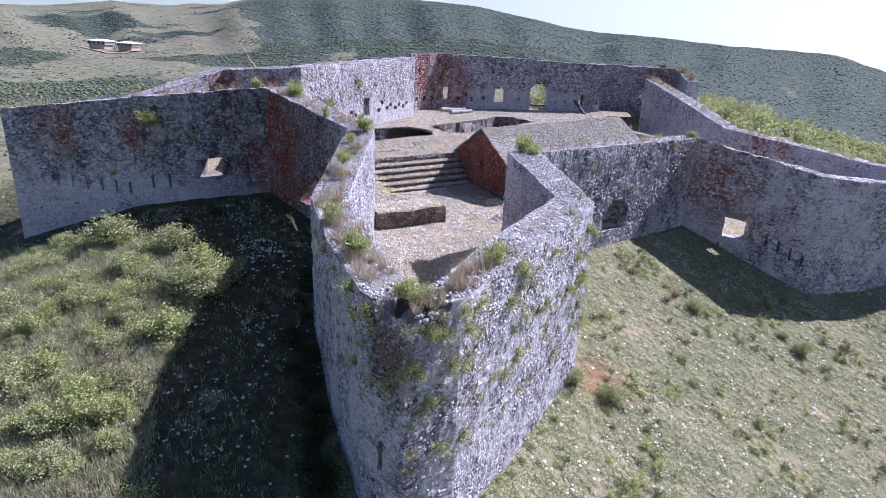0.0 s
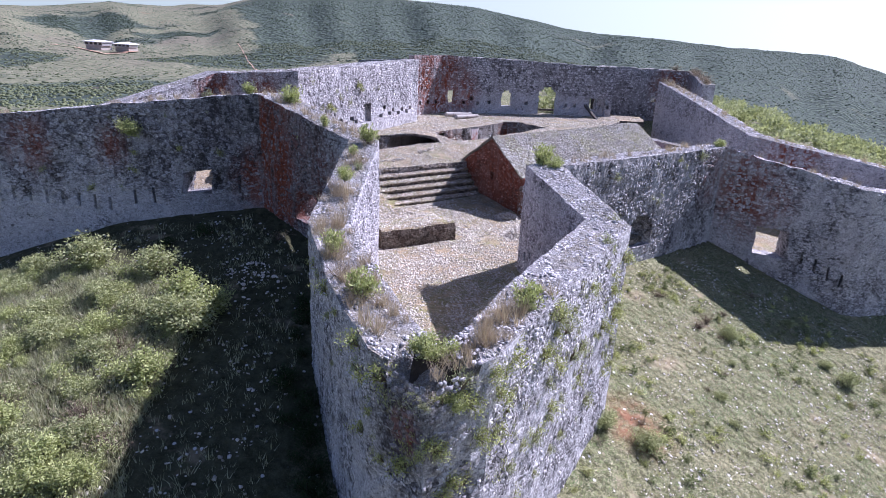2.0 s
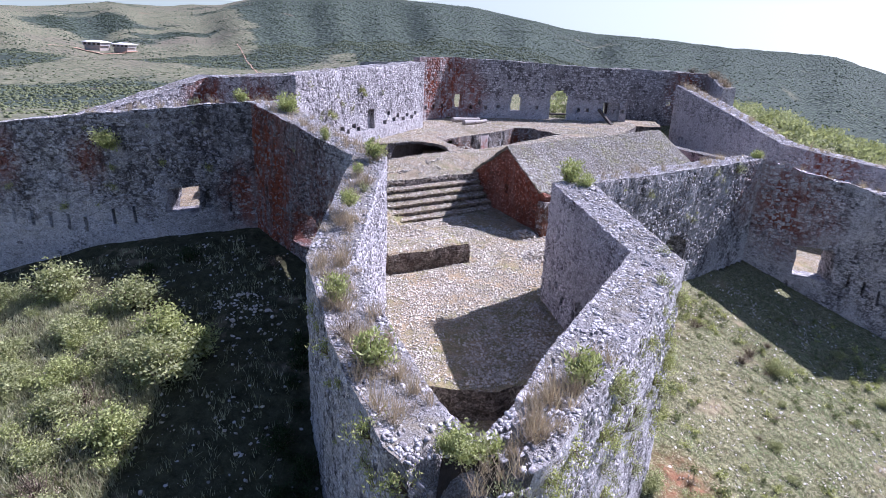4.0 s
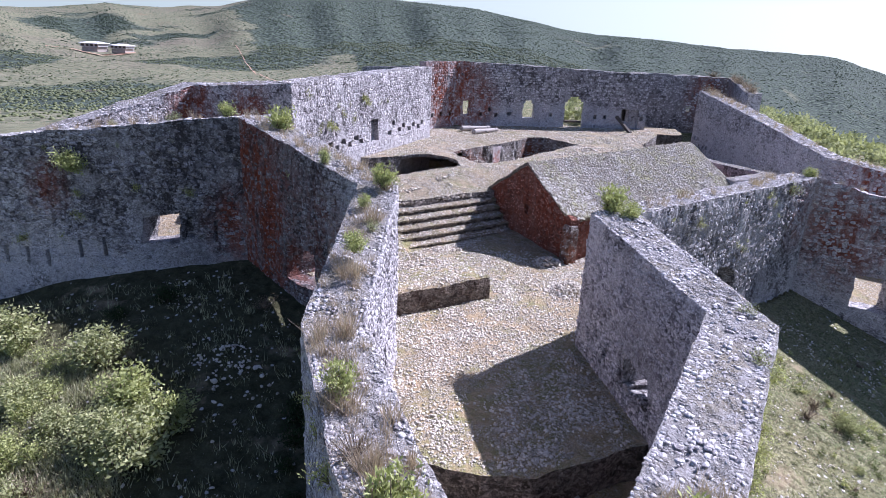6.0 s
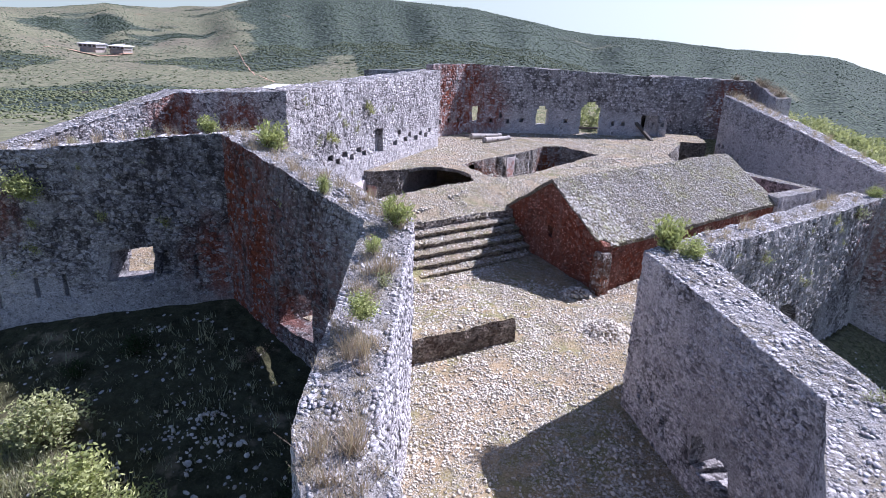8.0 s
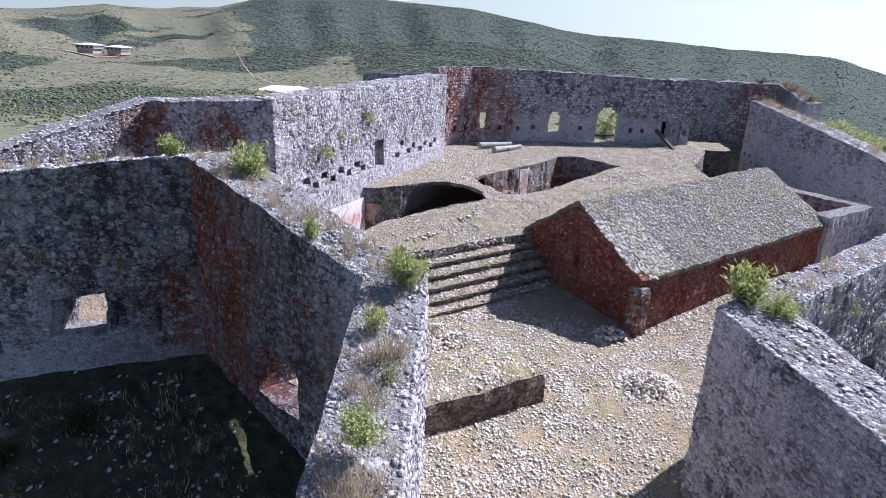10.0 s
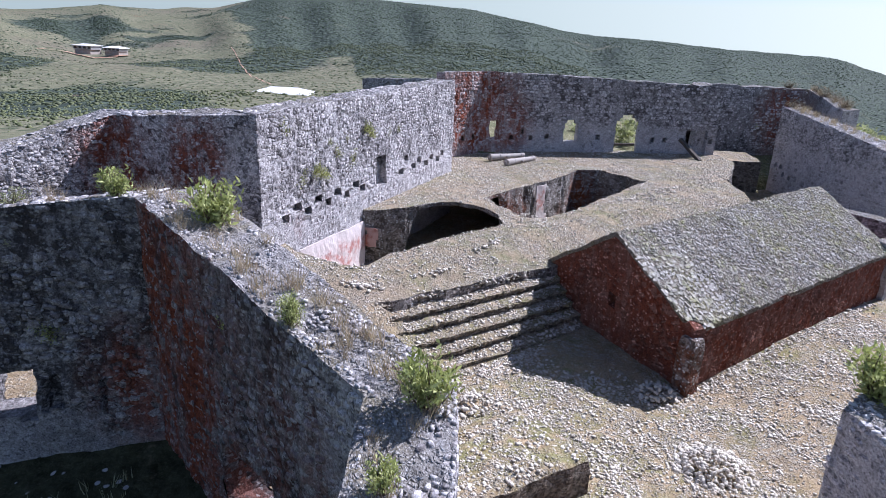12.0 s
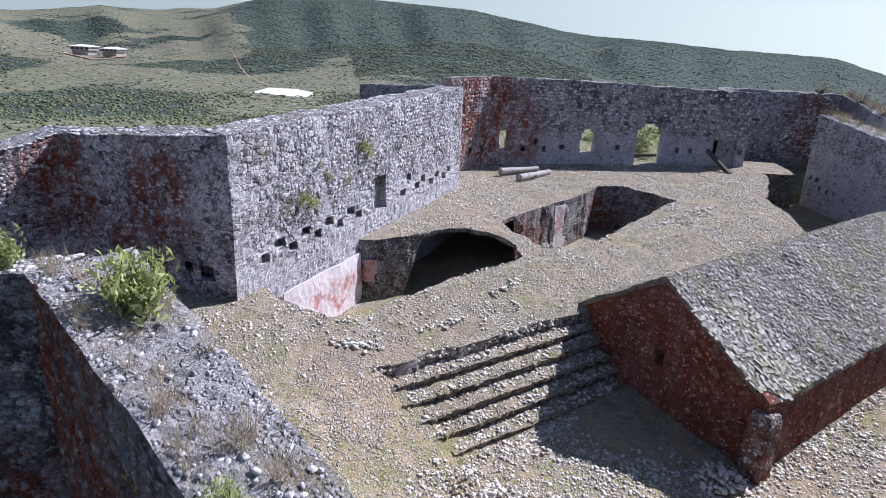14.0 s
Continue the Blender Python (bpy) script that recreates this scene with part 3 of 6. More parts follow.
def ground_height(x, y):
    """Height of the ground without small relief (arrays)."""
    x, y = np.asarray(x, float), np.asarray(y, float)
    a, b = np.clip(x, -24, 22) / 10, (np.clip(y, 2, 40) - 25) / 10
    close = -0.533 - 1.822 * a + 2.212 * b - 0.636 * a * a + 0.325 * a * b + 0.084 * b * b + 0.211 * a ** 3
    r, th = np.hypot(x, y - 10), np.degrees(np.arctan2(x, y - 10))
    cols = [np.interp(th, BEARINGS, [p[i] for p in PROFILE]) for i in range(5)]
    ridge = np.interp(th, RIDGE_B, RIDGE_Z)
    steps, cols = RADII + [1500, 2700], cols + [ridge, ridge - 260]
    far = cols[0].copy()
    for i in range(6):
        t = np.clip((r - steps[i]) / (steps[i + 1] - steps[i]), 0, 1)
        far = np.where(r > steps[i], cols[i] + (cols[i + 1] - cols[i]) * t, far)
    # spurs and gullies run down the far slopes
    u = np.radians(th)
    spur = 0.5 * np.sin(u * 19 + 0.9) + 0.35 * np.sin(u * 43 + r * 0.002) + 0.25 * np.sin(u * 87 + 1.3 + r * 0.003)
    far = far + 11 * spur * np.clip((r - 620) / 300, 0, 1) * np.clip((1470 - r) / 250, 0, 1)
    w = np.clip((np.hypot(x, y - 26) - 28) / 26, 0, 1)
    w = w * w * (3 - 2 * w)
    return close * (1 - w) + far * w


def relief(x, y):
    """Humps and hollows of the far country; they die out towards the ridge."""
    r = math.hypot(x, y - 10)
    k = min(1.0, max(0.0, (r - 60) / 500)) * min(1.0, max(0.15, (1500 - r) / 350))
    if k <= 0:
        return 0.0
    return k * (7 * noise.noise((x * 0.004, y * 0.004, 2)) + 4.0 * noise.noise((x * 0.011, y * 0.011, 5)) + 1.4 * noise.noise((x * 0.04, y * 0.04, 9)) + 0.6 * noise.noise((x * 0.12, y * 0.12, 3)))


def wooded(x, y):
    """How thick the woods stand at a far place: in patches, and all over the mountain in the north and east."""
    a = 0.55 * noise.noise((x * 0.0055, y * 0.0055, 2.0)) + 0.45 * noise.noise((x * 0.017, y * 0.017, 5.0)) + 0.2 * noise.noise((x * 0.05, y * 0.05, 1.0))
    r, th = math.hypot(x, y - 10), math.degrees(math.atan2(x, y - 10))
    b = 0.9 * min(1.0, max(0.0, (th + 19) / 3)) * min(1.0, max(0.0, (r - (640 if th < -8 else 380)) / 160))
    for wt, wr, dt, dr in WOODS:
        b = max(b, 0.95 * min(1.0, max(0.0, 1.8 - 1.5 * math.hypot((th - wt) / dt, (r - wr) / dr))))
    return min(1.0, max(0.0, 0.14 + 0.9 * b + 1.05 * a))


def build_ground():
    n = 520
    u = np.linspace(-1, 1, n)
    gx = 34 * u + 60 * u ** 3 + 2300 * np.sign(u) * np.abs(u) ** 5
    gy = 24 + gx
    X, Y = np.meshgrid(gx, gy, indexing="ij")
    Z = ground_height(X, Y)
    for poly in (FORT_INSIDE, WEST_IN, EAST_IN):
        Z = np.where(inside(poly, X, Y), np.minimum(Z, -2.6), Z)
    R = np.hypot(X, Y - 10)
    V, far, stain = [], [], []
    for x, y, z, r in zip(X.ravel(), Y.ravel(), Z.ravel(), R.ravel()):
        z += 0.10 * noise.noise((x * 0.5, y * 0.5, 0)) + 0.07 * noise.noise((x * 1.7, y * 1.7, 4)) + relief(x, y)
        V.append((x, y, z))
        far.append(min(1.0, max(0.0, (r - 55) / 60)))
        stain.append(max(0.0, 1 - math.hypot(x - 6.4, y - 21.2) / 1.6))
    idx = np.arange(n * n).reshape(n, n)
    F = np.stack([idx[:-1, :-1], idx[1:, :-1], idx[1:, 1:], idx[:-1, 1:]], -1).reshape(-1, 4)
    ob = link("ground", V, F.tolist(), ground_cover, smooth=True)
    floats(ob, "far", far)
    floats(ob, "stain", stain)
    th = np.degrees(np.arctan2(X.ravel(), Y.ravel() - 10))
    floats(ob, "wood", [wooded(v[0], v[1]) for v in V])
    # painted shade over the west soil, fading out at its borders
    floats(ob, "shaded_soil", [min(1.0, max(0.0, (-2.5 - v[0]) / 2.0)) * 0.9 * min(1.0, max(0.0, (30 + v[0]) / 4)) * min(1.0, max(0.0, (v[1] - 3) / 4)) for v in V])
    return tagged(ob, "grassy stony hilltop running out to scrub-covered hills", "ground", kind="structure")


build_ground()

# ---- the walls of the fort ----
# near bastion: from the re-entrant corner in the west round the tip to the one in the east
bastion_rows = [
    (-8.95, 30.95, -8.1, 32.0, 6.85), (-4.25, 26.45, -3.12, 26.75, 5.72), (-4.62, 20.7, -3.35, 20.9, 4.25), (-3.25, 16.6, -2.1, 17.3, 4.0),
    (-1.95, 13.7, -1.1, 14.9, 3.85), (-0.75, 12.5, -0.5, 14.0, 3.75), (0.5, 13.4, 0.1, 14.9, 3.85), (2.3, 16.2, 1.25, 17.1, 4.1),
    (5.28, 21.3, 4.0, 21.9, 4.3), (4.25, 28.2, 2.75, 28.15, 4.75), (14.4, 36.2, 13.9, 37.3, 4.5)]
bastion_holes = [
    (0, 0.40, 0.66, 1.75, 3.05, None, "out", False),                      # doorway low in the west curtain
    (0, 0.93, 0.95, 2.2, 3.0, 0.6, "out", False),
    (8, 0.25, 0.49, 0.6, 1.85, None, "in", False, ((0.05, 0.1), (-0.05, 0.0), (-0.1, 0.0), (0.3, 0.0)), ((0.1, -0.1), (0.9, -0.1), (0.9, 0.5), (0.1, 0.5))),                       # gun hole of the east flank
    (8, 0.665, 0.70, 0.72, 1.03, 0.7, "in", False), (8, 0.75, 0.785, 1.15, 1.45, 0.7, "in", False), (8, 0.845, 0.885, 0.88, 1.2, 0.7, "in", False),
    (1, 0.45, 0.48, 1.1, 2.0, 0.5, "in", False), (1, 0.68, 0.72, 1.3, 1.7, 0.4, "in", False), (1, 0.80, 0.84, 1.3, 1.7, 0.4, "in", False),
    (9, 0.40, 0.555, 0.1, 1.72, 0.9, "out", True),                       # walled-up window of the east curtain
    (4, 0.42, 0.52, -0.9, 0.0, 0.5, "out", False)]
BASTION_RUST = [(-8.7, 30.7, 3.5, 4.2, 1.0), (-8.0, 30.0, 2.0, 2.2, 0.9), (-5.6, 27.8, 3.6, 2.0, 0.5), (-1.15, 12.9, 2.5, 0.5, 1.0), (13.6, 35.6, 3.0, 1.5, 0.5)]
# Flank and apex: grime. West curtain: grime and painted shade. East curtain: painted shade.
BASTION_GRIME_SHADE = [(3.5, 24.0, 2.6, 3.0, 0.4), (-7.6, 29.7, 4.0, 5.0, 0.95), (-1.1, 13.0, 2.9, 1.3, 0.95), (7.0, 30.3, 2.5, 3.8, 0.5), (11.5, 33.9, 2.5, 3.8, 0.5), (-5.2, 27.4, 3.5, 2.5, 0.4)]
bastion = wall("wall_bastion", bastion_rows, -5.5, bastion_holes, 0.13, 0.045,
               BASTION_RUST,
               label="lime-washed rubble wall of the pointed bastion, overgrown with weeds", dips=[(-0.7, 12.6, 1.15, 0.95)], grime_shade=BASTION_GRIME_SHADE, top_noise=0.05)
# west bastion
west_rows = [(-8.95, 30.95, -8.5, 31.75, 6.85), (-14.6, 29.98, -14.5, 30.8, 6.3), (-20.7, 28.95, -19.9, 30.2, 5.6), (-21.6, 33.4, -20.4, 33.2, 4.4), (-15.3, 41.9, -14.4, 40.8, 6.9), (-9.4, 40.0, -9.0, 38.75, 7.38)]


def west_slit(i):
    s = 1 - (0.12 + 0.105 * i)
    return (1, s, s + 0.02, 1.45 + 0.1 * (8 - i) * 0.9, 2.1 + 0.1 * (8 - i) * 0.9, 0.5, "out", False)


west_holes = [(0, 0.40, 0.61, 2.36, 3.42, None, "out", False, ((0.0, 0.12), (0.12, -0.02), (-0.05, -0.12), (-0.12, 0.03))), (0, 0.315, 0.385, 2.5, 3.3, 0.22, "out", True), (0, 0.17, 0.19, 2.35, 3.15, 0.6, "out", False), (0, 0.83, 0.85, 1.9, 2.6, 0.6, "out", False), (0, 0.97, 0.99, 1.85, 2.5, 0.6, "out", False)]
west_holes += [west_slit(i) for i in range(8)]
west_holes += [(4, 0.80, 0.88, 3.45, 3.85, 0.5, "in", False), (4, 0.72, 0.76, 3.6, 3.9, 0.4, "in", False), (4, 0.40, 0.54, 2.6, 4.0, None, "in", False)]
WEST_RUST = [(-18.5, 29.3, 4.6, 1.3, 0.7), (-9.2, 30.9, 3.0, 1.4, 0.8), (-15.2, 29.9, 4.4, 0.9, 0.7), (-11.2, 39.6, 5.5, 1.7, 0.95), (-14.2, 40.8, 5.6, 1.8, 1.0), (-12.4, 40.0, 4.0, 1.2, 0.8)]
# Lichen along the top, with the shade of this face painted in.
WEST_GRIME_SHADE = [(-10, 30.8, 5.6, 4.5, 0.8), (-14, 30.1, 6.2, 3.6, 0.5), (-18, 29.4, 5.9, 3, 0.3)]
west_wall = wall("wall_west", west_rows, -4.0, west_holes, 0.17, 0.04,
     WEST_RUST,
     label="shaded grey rubble wall with slits and one square window", coat=2.4, top_noise=0.06, grime_shade=WEST_GRIME_SHADE)
# the tall lit wall with beam sockets, and the wall behind it
sock_rows = [(-9.0, 38.75, -9.9, 39.6, 7.38), (-2.9, 52.4, -4.0, 52.9, 7.66), (-7.5, 59.6, -8.4, 58.8, 7.15)]
sock_holes = [(0, s / 14.95 - 0.012, s / 14.95 + 0.012 + 0.006 * (i % 2), z - 0.14, z + 0.14, 0.35, "out", False) for i, (s, z) in enumerate(
    [(1.15, 3.83), (1.8, 4.1), (2.4, 3.85), (2.98, 4.14), (3.66, 3.89), (4.23, 4.13), (4.88, 3.9), (5.5, 4.18), (6.03, 3.95), (9.24, 4.01), (9.82, 4.53), (10.47, 4.06), (11.06, 4.27), (11.77, 3.99), (12.41, 4.2), (13.04, 3.99), (13.67, 4.2)])]
sock_holes += [(0, 7.15 / 14.95, 7.95 / 14.95, 3.75, 5.0, 0.35, "out", False)]
socket_wall = wall("wall_sockets", sock_rows, -1.0, sock_holes, 0.14, 0.05, [(-8.2, 40.5, 3.4, 0.5, 0.3)], label="sunlit pale rubble wall with a row of square beam sockets", material=stone_wall, coat=4.3, top_noise=0.05)
# the far wall with windows and a doorway
far_rows = [(-3.4, 55.6, -3.9, 56.1, 7.85), (-1.2, 58.3, -1.5, 58.85, 7.85), (3.0, 59.5, 2.9, 60.1, 7.75), (9.4, 60.4, 9.45, 61.0, 7.5), (14.3, 60.6, 14.1, 61.2, 7.3)]
far_holes = [(1, 0.15, 0.30, 3.9, 5.0, None, "out", False), (2, 0.19, 0.33, 3.7, 5.05, None, "out", True), (2, 0.72, 0.96, 2.6, 5.45, None, "out", True),
             (3, 0.585, 0.715, 3.6, 4.55, None, "out", False), (3, 0.74, 0.88, 3.1, 4.6, 0.3, "out", True)]
far_holes += [(2, s, s + 0.045, z - 0.15, z + 0.15, 0.4, "out", False) for s, z in ((0.0, 4.0), (0.52, 4.0))]
far_holes += [(1, s, s + 0.06, z - 0.15, z + 0.15, 0.4, "out", False) for s, z in ((0.45, 3.95), (0.62, 4.3), (0.75, 3.9))]
far_holes += [(3, s, s + 0.06, 3.75, 4.05, 0.4, "out", False) for s in (0.12, 0.28, 0.9)]
far_holes += [(0, s, s + 0.08, 3.9, 4.2, 0.4, "out", False) for s in (0.2, 0.5, 0.8)]
FAR_RUST = [(-1.6, 58.0, 5.6, 3.8, 1.0), (-3.0, 56.0, 5.0, 2.8, 1.0), (0.6, 58.8, 4.8, 2.0, 0.9)]
FAR_GRIME = [(-1.5, 58.2, 7.8, 3.4, 0.5), (1.5, 59.0, 7.8, 3.4, 0.6), (4.5, 59.7, 7.7, 3.4, 0.6), (7.5, 60.1, 7.6, 3.4, 0.6), (10.5, 60.4, 7.5, 3.4, 0.6), (13.5, 60.6, 7.4, 3.6, 0.7)]
far_wall = wall("wall_far", far_rows, 0.5, far_holes, 0.2, 0.05, FAR_RUST, stone_far, "shaded rubble wall with two windows, a doorway and patchy plaster", coat=4.6, top_noise=0.05, grime_shade=FAR_GRIME)
recess_rows = [(13.6, 61.9, 12.8, 62.4, 7.3), (15.4, 66.2, 15.0, 67.6, 7.2), (23.2, 67.0, 24.2, 68.0, 7.0), (22.6, 61.4, 23.8, 61.6, 6.1)]
# The dark blobs of this wall paint in the shade of the corner.
recess_wall = wall("wall_recess", recess_rows, -1.0, [(1, 0.55, 0.60, 3.9, 4.5, None, "out", False)], 0.28, 0.05, [(21.5, 66.8, 5.0, 2.5, 0.9)], stone_far, "dark rubble wall in the shade of the far corner", caps=(False, True), grime_shade=[(14.0, 63.5, 5.0, 5.0, 0.75), (17.5, 66.4, 5.0, 5.0, 0.75), (21.0, 66.8, 5.0, 5.0, 0.75)])
wing_rows = [(18.45, 61.1, 19.7, 61.3, 6.25), (18.75, 52.5, 20.0, 52.6, 5.3), (19.05, 43.6, 20.2, 44.3, 4.2), (27.4, 39.6, 28.0, 40.7, 2.75), (40.0, 36.0, 40.0, 37.2, 1.6)]
wing_holes = [(0, s, s + 0.03, z, z + 0.3, 0.4, "out", False) for s, z in ((0.05, 2.4), (0.12, 2.4), (0.17, 2.0), (0.25, 1.9), (0.33, 2.0))]
wing_wall = wall("wall_wing", wing_rows, -4.5, wing_holes, 0.25, 0.05, [(21.5, 42.6, 2.8, 2.6, 1.0)], stone_far, "grey rubble wall falling away along the hillside", coat=4.0, top_noise=0.06)
east_rows = [(14.4, 36.2, 13.9, 37.3, 4.5), (19.9, 31.8, 20.4, 33.0, 3.35), (24.0, 32.7, 23.5, 33.8, 3.0), (34.0, 36.0, 33.0, 37.2, 2.2)]
east_holes = [(0, 0.33, 0.56, -0.85, 0.65, None, "out", False)] + [(0, 0.66 + 0.09 * i, 0.675 + 0.09 * i, -0.9 - 0.25 * i, -0.2 - 0.25 * i, 0.5, "out", False) for i in range(4)]
east_wall = wall("wall_east", east_rows, -7.5, east_holes, 0.16, 0.045, [(15.6, 35.2, 2.6, 2.4, 0.9), (16.6, 34.4, 2.0, 1.4, 0.6)], label="shaded rubble wall of the east bastion with a broken gun port")


# ---- facing stones of the walls ----
def stone_shape(r):
    """A squat facing stone of unit size in x and z, its face towards -y: base ring, front ring and middle."""
    ring = []
    k = 7
    for i in range(k):
        a = 2 * math.pi * (i + r.uniform(-0.3, 0.3)) / k
        c, d = math.cos(a), math.sin(a)
        ring.append((0.5 * math.copysign(abs(c) ** 0.6, c) * r.uniform(0.85, 1.1), 0.5 * math.copysign(abs(d) ** 0.6, d) * r.uniform(0.85, 1.1)))
    v = [(x, 0.9, z) for x, z in ring] + [(x * 0.8, r.uniform(-0.95, -0.6), z * 0.8) for x, z in ring] + [(r.uniform(-0.1, 0.1), -1.0, r.uniform(-0.1, 0.1))]
    f = []
    for i in range(k):
        j = (i + 1) % k
        f += [(i, j, k + j), (i, k + j, k + i), (k + i, k + j, 2 * k)]
    return np.array(v), np.array(f)


stone_rnd = random.Random(71)
FACES = [stone_shape(stone_rnd) for _ in range(12)]
face_meshes = {}


def facing(wall_ob, rows, segments, low, material, holes=(), blobs=(), grime_shade=(), size=(0.10, 0.30), tall=(0.09, 0.17), cover=0.7, proud=0.035, seed=1, singles=None, smooth_below=None):
    """The stones that show in the faces of a wall, in rough courses; segments: (number, 'out' or 'in'); low: height of the foot at a place.
    singles: (segment, side, from, to, number) of the stretch whose stones are objects of their own."""
    r = random.Random(seed)
    V, F, stain, dirt, k, made = [], [], [], [], 0, 0
    for seg, side in segments:
        a, b = rows[seg], rows[seg + 1]
        c = 0 if side == "out" else 2
        p0, p1 = Vector((a[c], a[c + 1], 0)), Vector((b[c], b[c + 1], 0))
        other = Vector((a[2 - c], a[3 - c], 0))
        along = (p1 - p0).normalized()
        n = Vector((along.y, -along.x, 0))
        if n.dot(p0 - other) < 0:
            n = -n
        frame3 = np.array((along, -n, (0, 0, 1)), float)
        length = (p1 - p0).length
        mine = [h for h in holes if h[0] == seg and (h[6] == side or h[5] is None)]
        z = min(low(p0.x, p0.y), low(p1.x, p1.y), low((p0.x + p1.x) / 2, (p0.y + p1.y) / 2))
        while z < max(a[4], b[4]) - 0.03:
            course = r.uniform(*tall)
            x = r.uniform(0, 0.2)
            while x < length - 0.05:
                w = size[0] + (size[1] - size[0]) * r.random() ** 1.6
                s, h = (x + w / 2) / length, course * r.uniform(0.7, 1.15)
                x += w * r.uniform(0.85, 1.15)
                if s >= 1:
                    break
                q = p0.lerp(p1, s) + Vector((0, 0, z + course / 2 + r.uniform(-0.03, 0.03)))
                if q.z > a[4] + (b[4] - a[4]) * s - 0.05 or q.z < low(q.x, q.y) - 0.05:
                    continue
                keep = cover + 0.55 * noise.noise(q * 0.55 + Vector((seed, 0, 0))) + 0.35 * noise.noise(q * 1.9)
                if smooth_below is not None:
                    keep -= 0.45 * min(1.0, max(0.0, (smooth_below + 0.5 - q.z) / 1.0))
                if r.random() > keep:
                    continue
                if any(h2[1] - (w / 2 + 0.05) / length < s < h2[2] + (w / 2 + 0.05) / length and h2[3] - h / 2 - 0.05 < q.z < h2[4] + h / 2 + 0.05 for h2 in mine):
                    continue
                place = q + rough3(q, 0.036)
                depth = proud * r.uniform(0.5, 1.4)
                i = r.randrange(12)
                twist = Matrix.Rotation(r.uniform(-0.25, 0.25), 3, "Y")
                if singles and singles[:2] == (seg, side) and singles[2] < s < singles[3] and made < singles[4]:
                    if (i, material.name) not in face_meshes:
                        me = bpy.data.meshes.new("stone")
                        me.from_pydata(FACES[i][0].tolist(), [], FACES[i][1].tolist())
                        me.materials.append(material)
                        face_meshes[i, material.name] = me
                    ob = new("stone", face_meshes[i, material.name])
                    ob.parent = wall_ob
                    ob.matrix_basis = Matrix.Translation(place) @ (Matrix((along, -n, (0, 0, 1))).transposed() @ twist @ Matrix.Diagonal((w, depth, h))).to_4x4()
                    made += 1
                    continue
                v, f = FACES[i]
                v = (v * (w, depth, h)) @ np.array(twist).T @ frame3 + np.array(place)
                V.append(v)
                F.append(f + k)
                k += len(v)
                stain.append(stain_at(q, blobs) if blobs else 0.0)
                # dirt darkens the stone for grime and for painted shade alike
                dirt.append(stain_at(q, grime_shade) if grime_shade else 0.0)
            z += course
    ob = link_many("facing_stones", np.concatenate(V), np.concatenate(F), material, wall_ob)
    floats(ob, "stain", np.repeat(stain, len(FACES[0][0])))
    floats(ob, "grime_shade", np.repeat(dirt, len(FACES[0][0])))
    tagged(ob, kind="stuff")


# ---- floors ----
def court_height(x, y):
    z = min(0.75, -0.12 + 0.048 * (y - 22)) + 0.05 * noise.noise((x * 0.8, y * 0.8, 1)) + 0.025 * noise.noise((x * 3.1, y * 3.1, 1))
    e, f = 0.83 * x + 0.557 * y, -0.557 * x + 0.83 * y
    z -= 0.28 * math.exp(-((e - 23.2) / 3.2) ** 2 - ((f - 27.2) / 2.4) ** 2)
    if x < -3.6 and 27 < y < 35:
        z = max(z, min(1.75, 0.2 + (-3.6 - x) * 0.62))
    d = (x + 6.3) * 0.84 - (y - 35.2) * 0.55
    if x < -2.0 and 31 < y < 37:
        z = max(z, 2.42 - 0.78 * d + 0.12 * noise.noise((x * 1.5, y * 1.5, 3)))
    return min(z, 2.4)


COURT = [(-4.2, 22.4), (-2.1, 22.0), (-1.0, 21.8), (0.3, 21.7), (2.0, 22.35), (3.8, 23.2), (4.8, 23.7), (3.7, 28.2), (14.3, 36.5), (19.3, 43.8), (18.8, 61.0), (13.5, 60.5), (-3.5, 55.5), (-9.2, 39.0), (-8.6, 31.8), (-3.7, 26.8)]
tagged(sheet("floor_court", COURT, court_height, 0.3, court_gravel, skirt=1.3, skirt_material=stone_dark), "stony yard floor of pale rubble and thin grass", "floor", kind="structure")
TIP = [(-4.2, 24.0), (-3.9, 20.5), (-2.6, 16.8), (-0.6, 13.6), (1.7, 16.6), (4.8, 21.6), (4.6, 24.0)]
tagged(sheet("floor_tip", TIP, lambda x, y: -1.15 + 0.06 * noise.noise((x * 1.5, y * 1.5, 2)), 0.3, court_gravel), "sunken rubble floor in the bastion's tip", "floor", kind="structure")
tagged(sheet("floor_west", WEST_IN, lambda x, y: 1.75 + 0.16 * (y - 31) + 0.06 * (x + 9) + 0.06 * noise.noise((x, y, 0)), 0.4, court_gravel), "sunlit rubble floor inside the west bastion", "floor", kind="structure")
tagged(sheet("floor_east", EAST_IN, lambda x, y: -0.75 - 0.1 * (x - 14.4) + 0.05 * (y - 36) + 0.06 * noise.noise((x, y, 0)), 0.4, court_gravel), "rubble floor inside the east bastion", "floor", kind="structure")
TERRACE = [(-6.2, 35.9), (0.55, 40.4), (1.1, 40.7), (10.3, 47.0), (11.6, 48.3), (11.6, 52.1), (13.5, 55.7), (14.6, 58), (14.6, 61.2), (9.4, 61.0), (-1.5, 58.9), (-3.9, 55.8), (-3.4, 52.6), (-9.4, 39.0), (-13.5, 40.5), (-12.0, 34.5), (-8.6, 31.8), (-7.6, 32.5)]
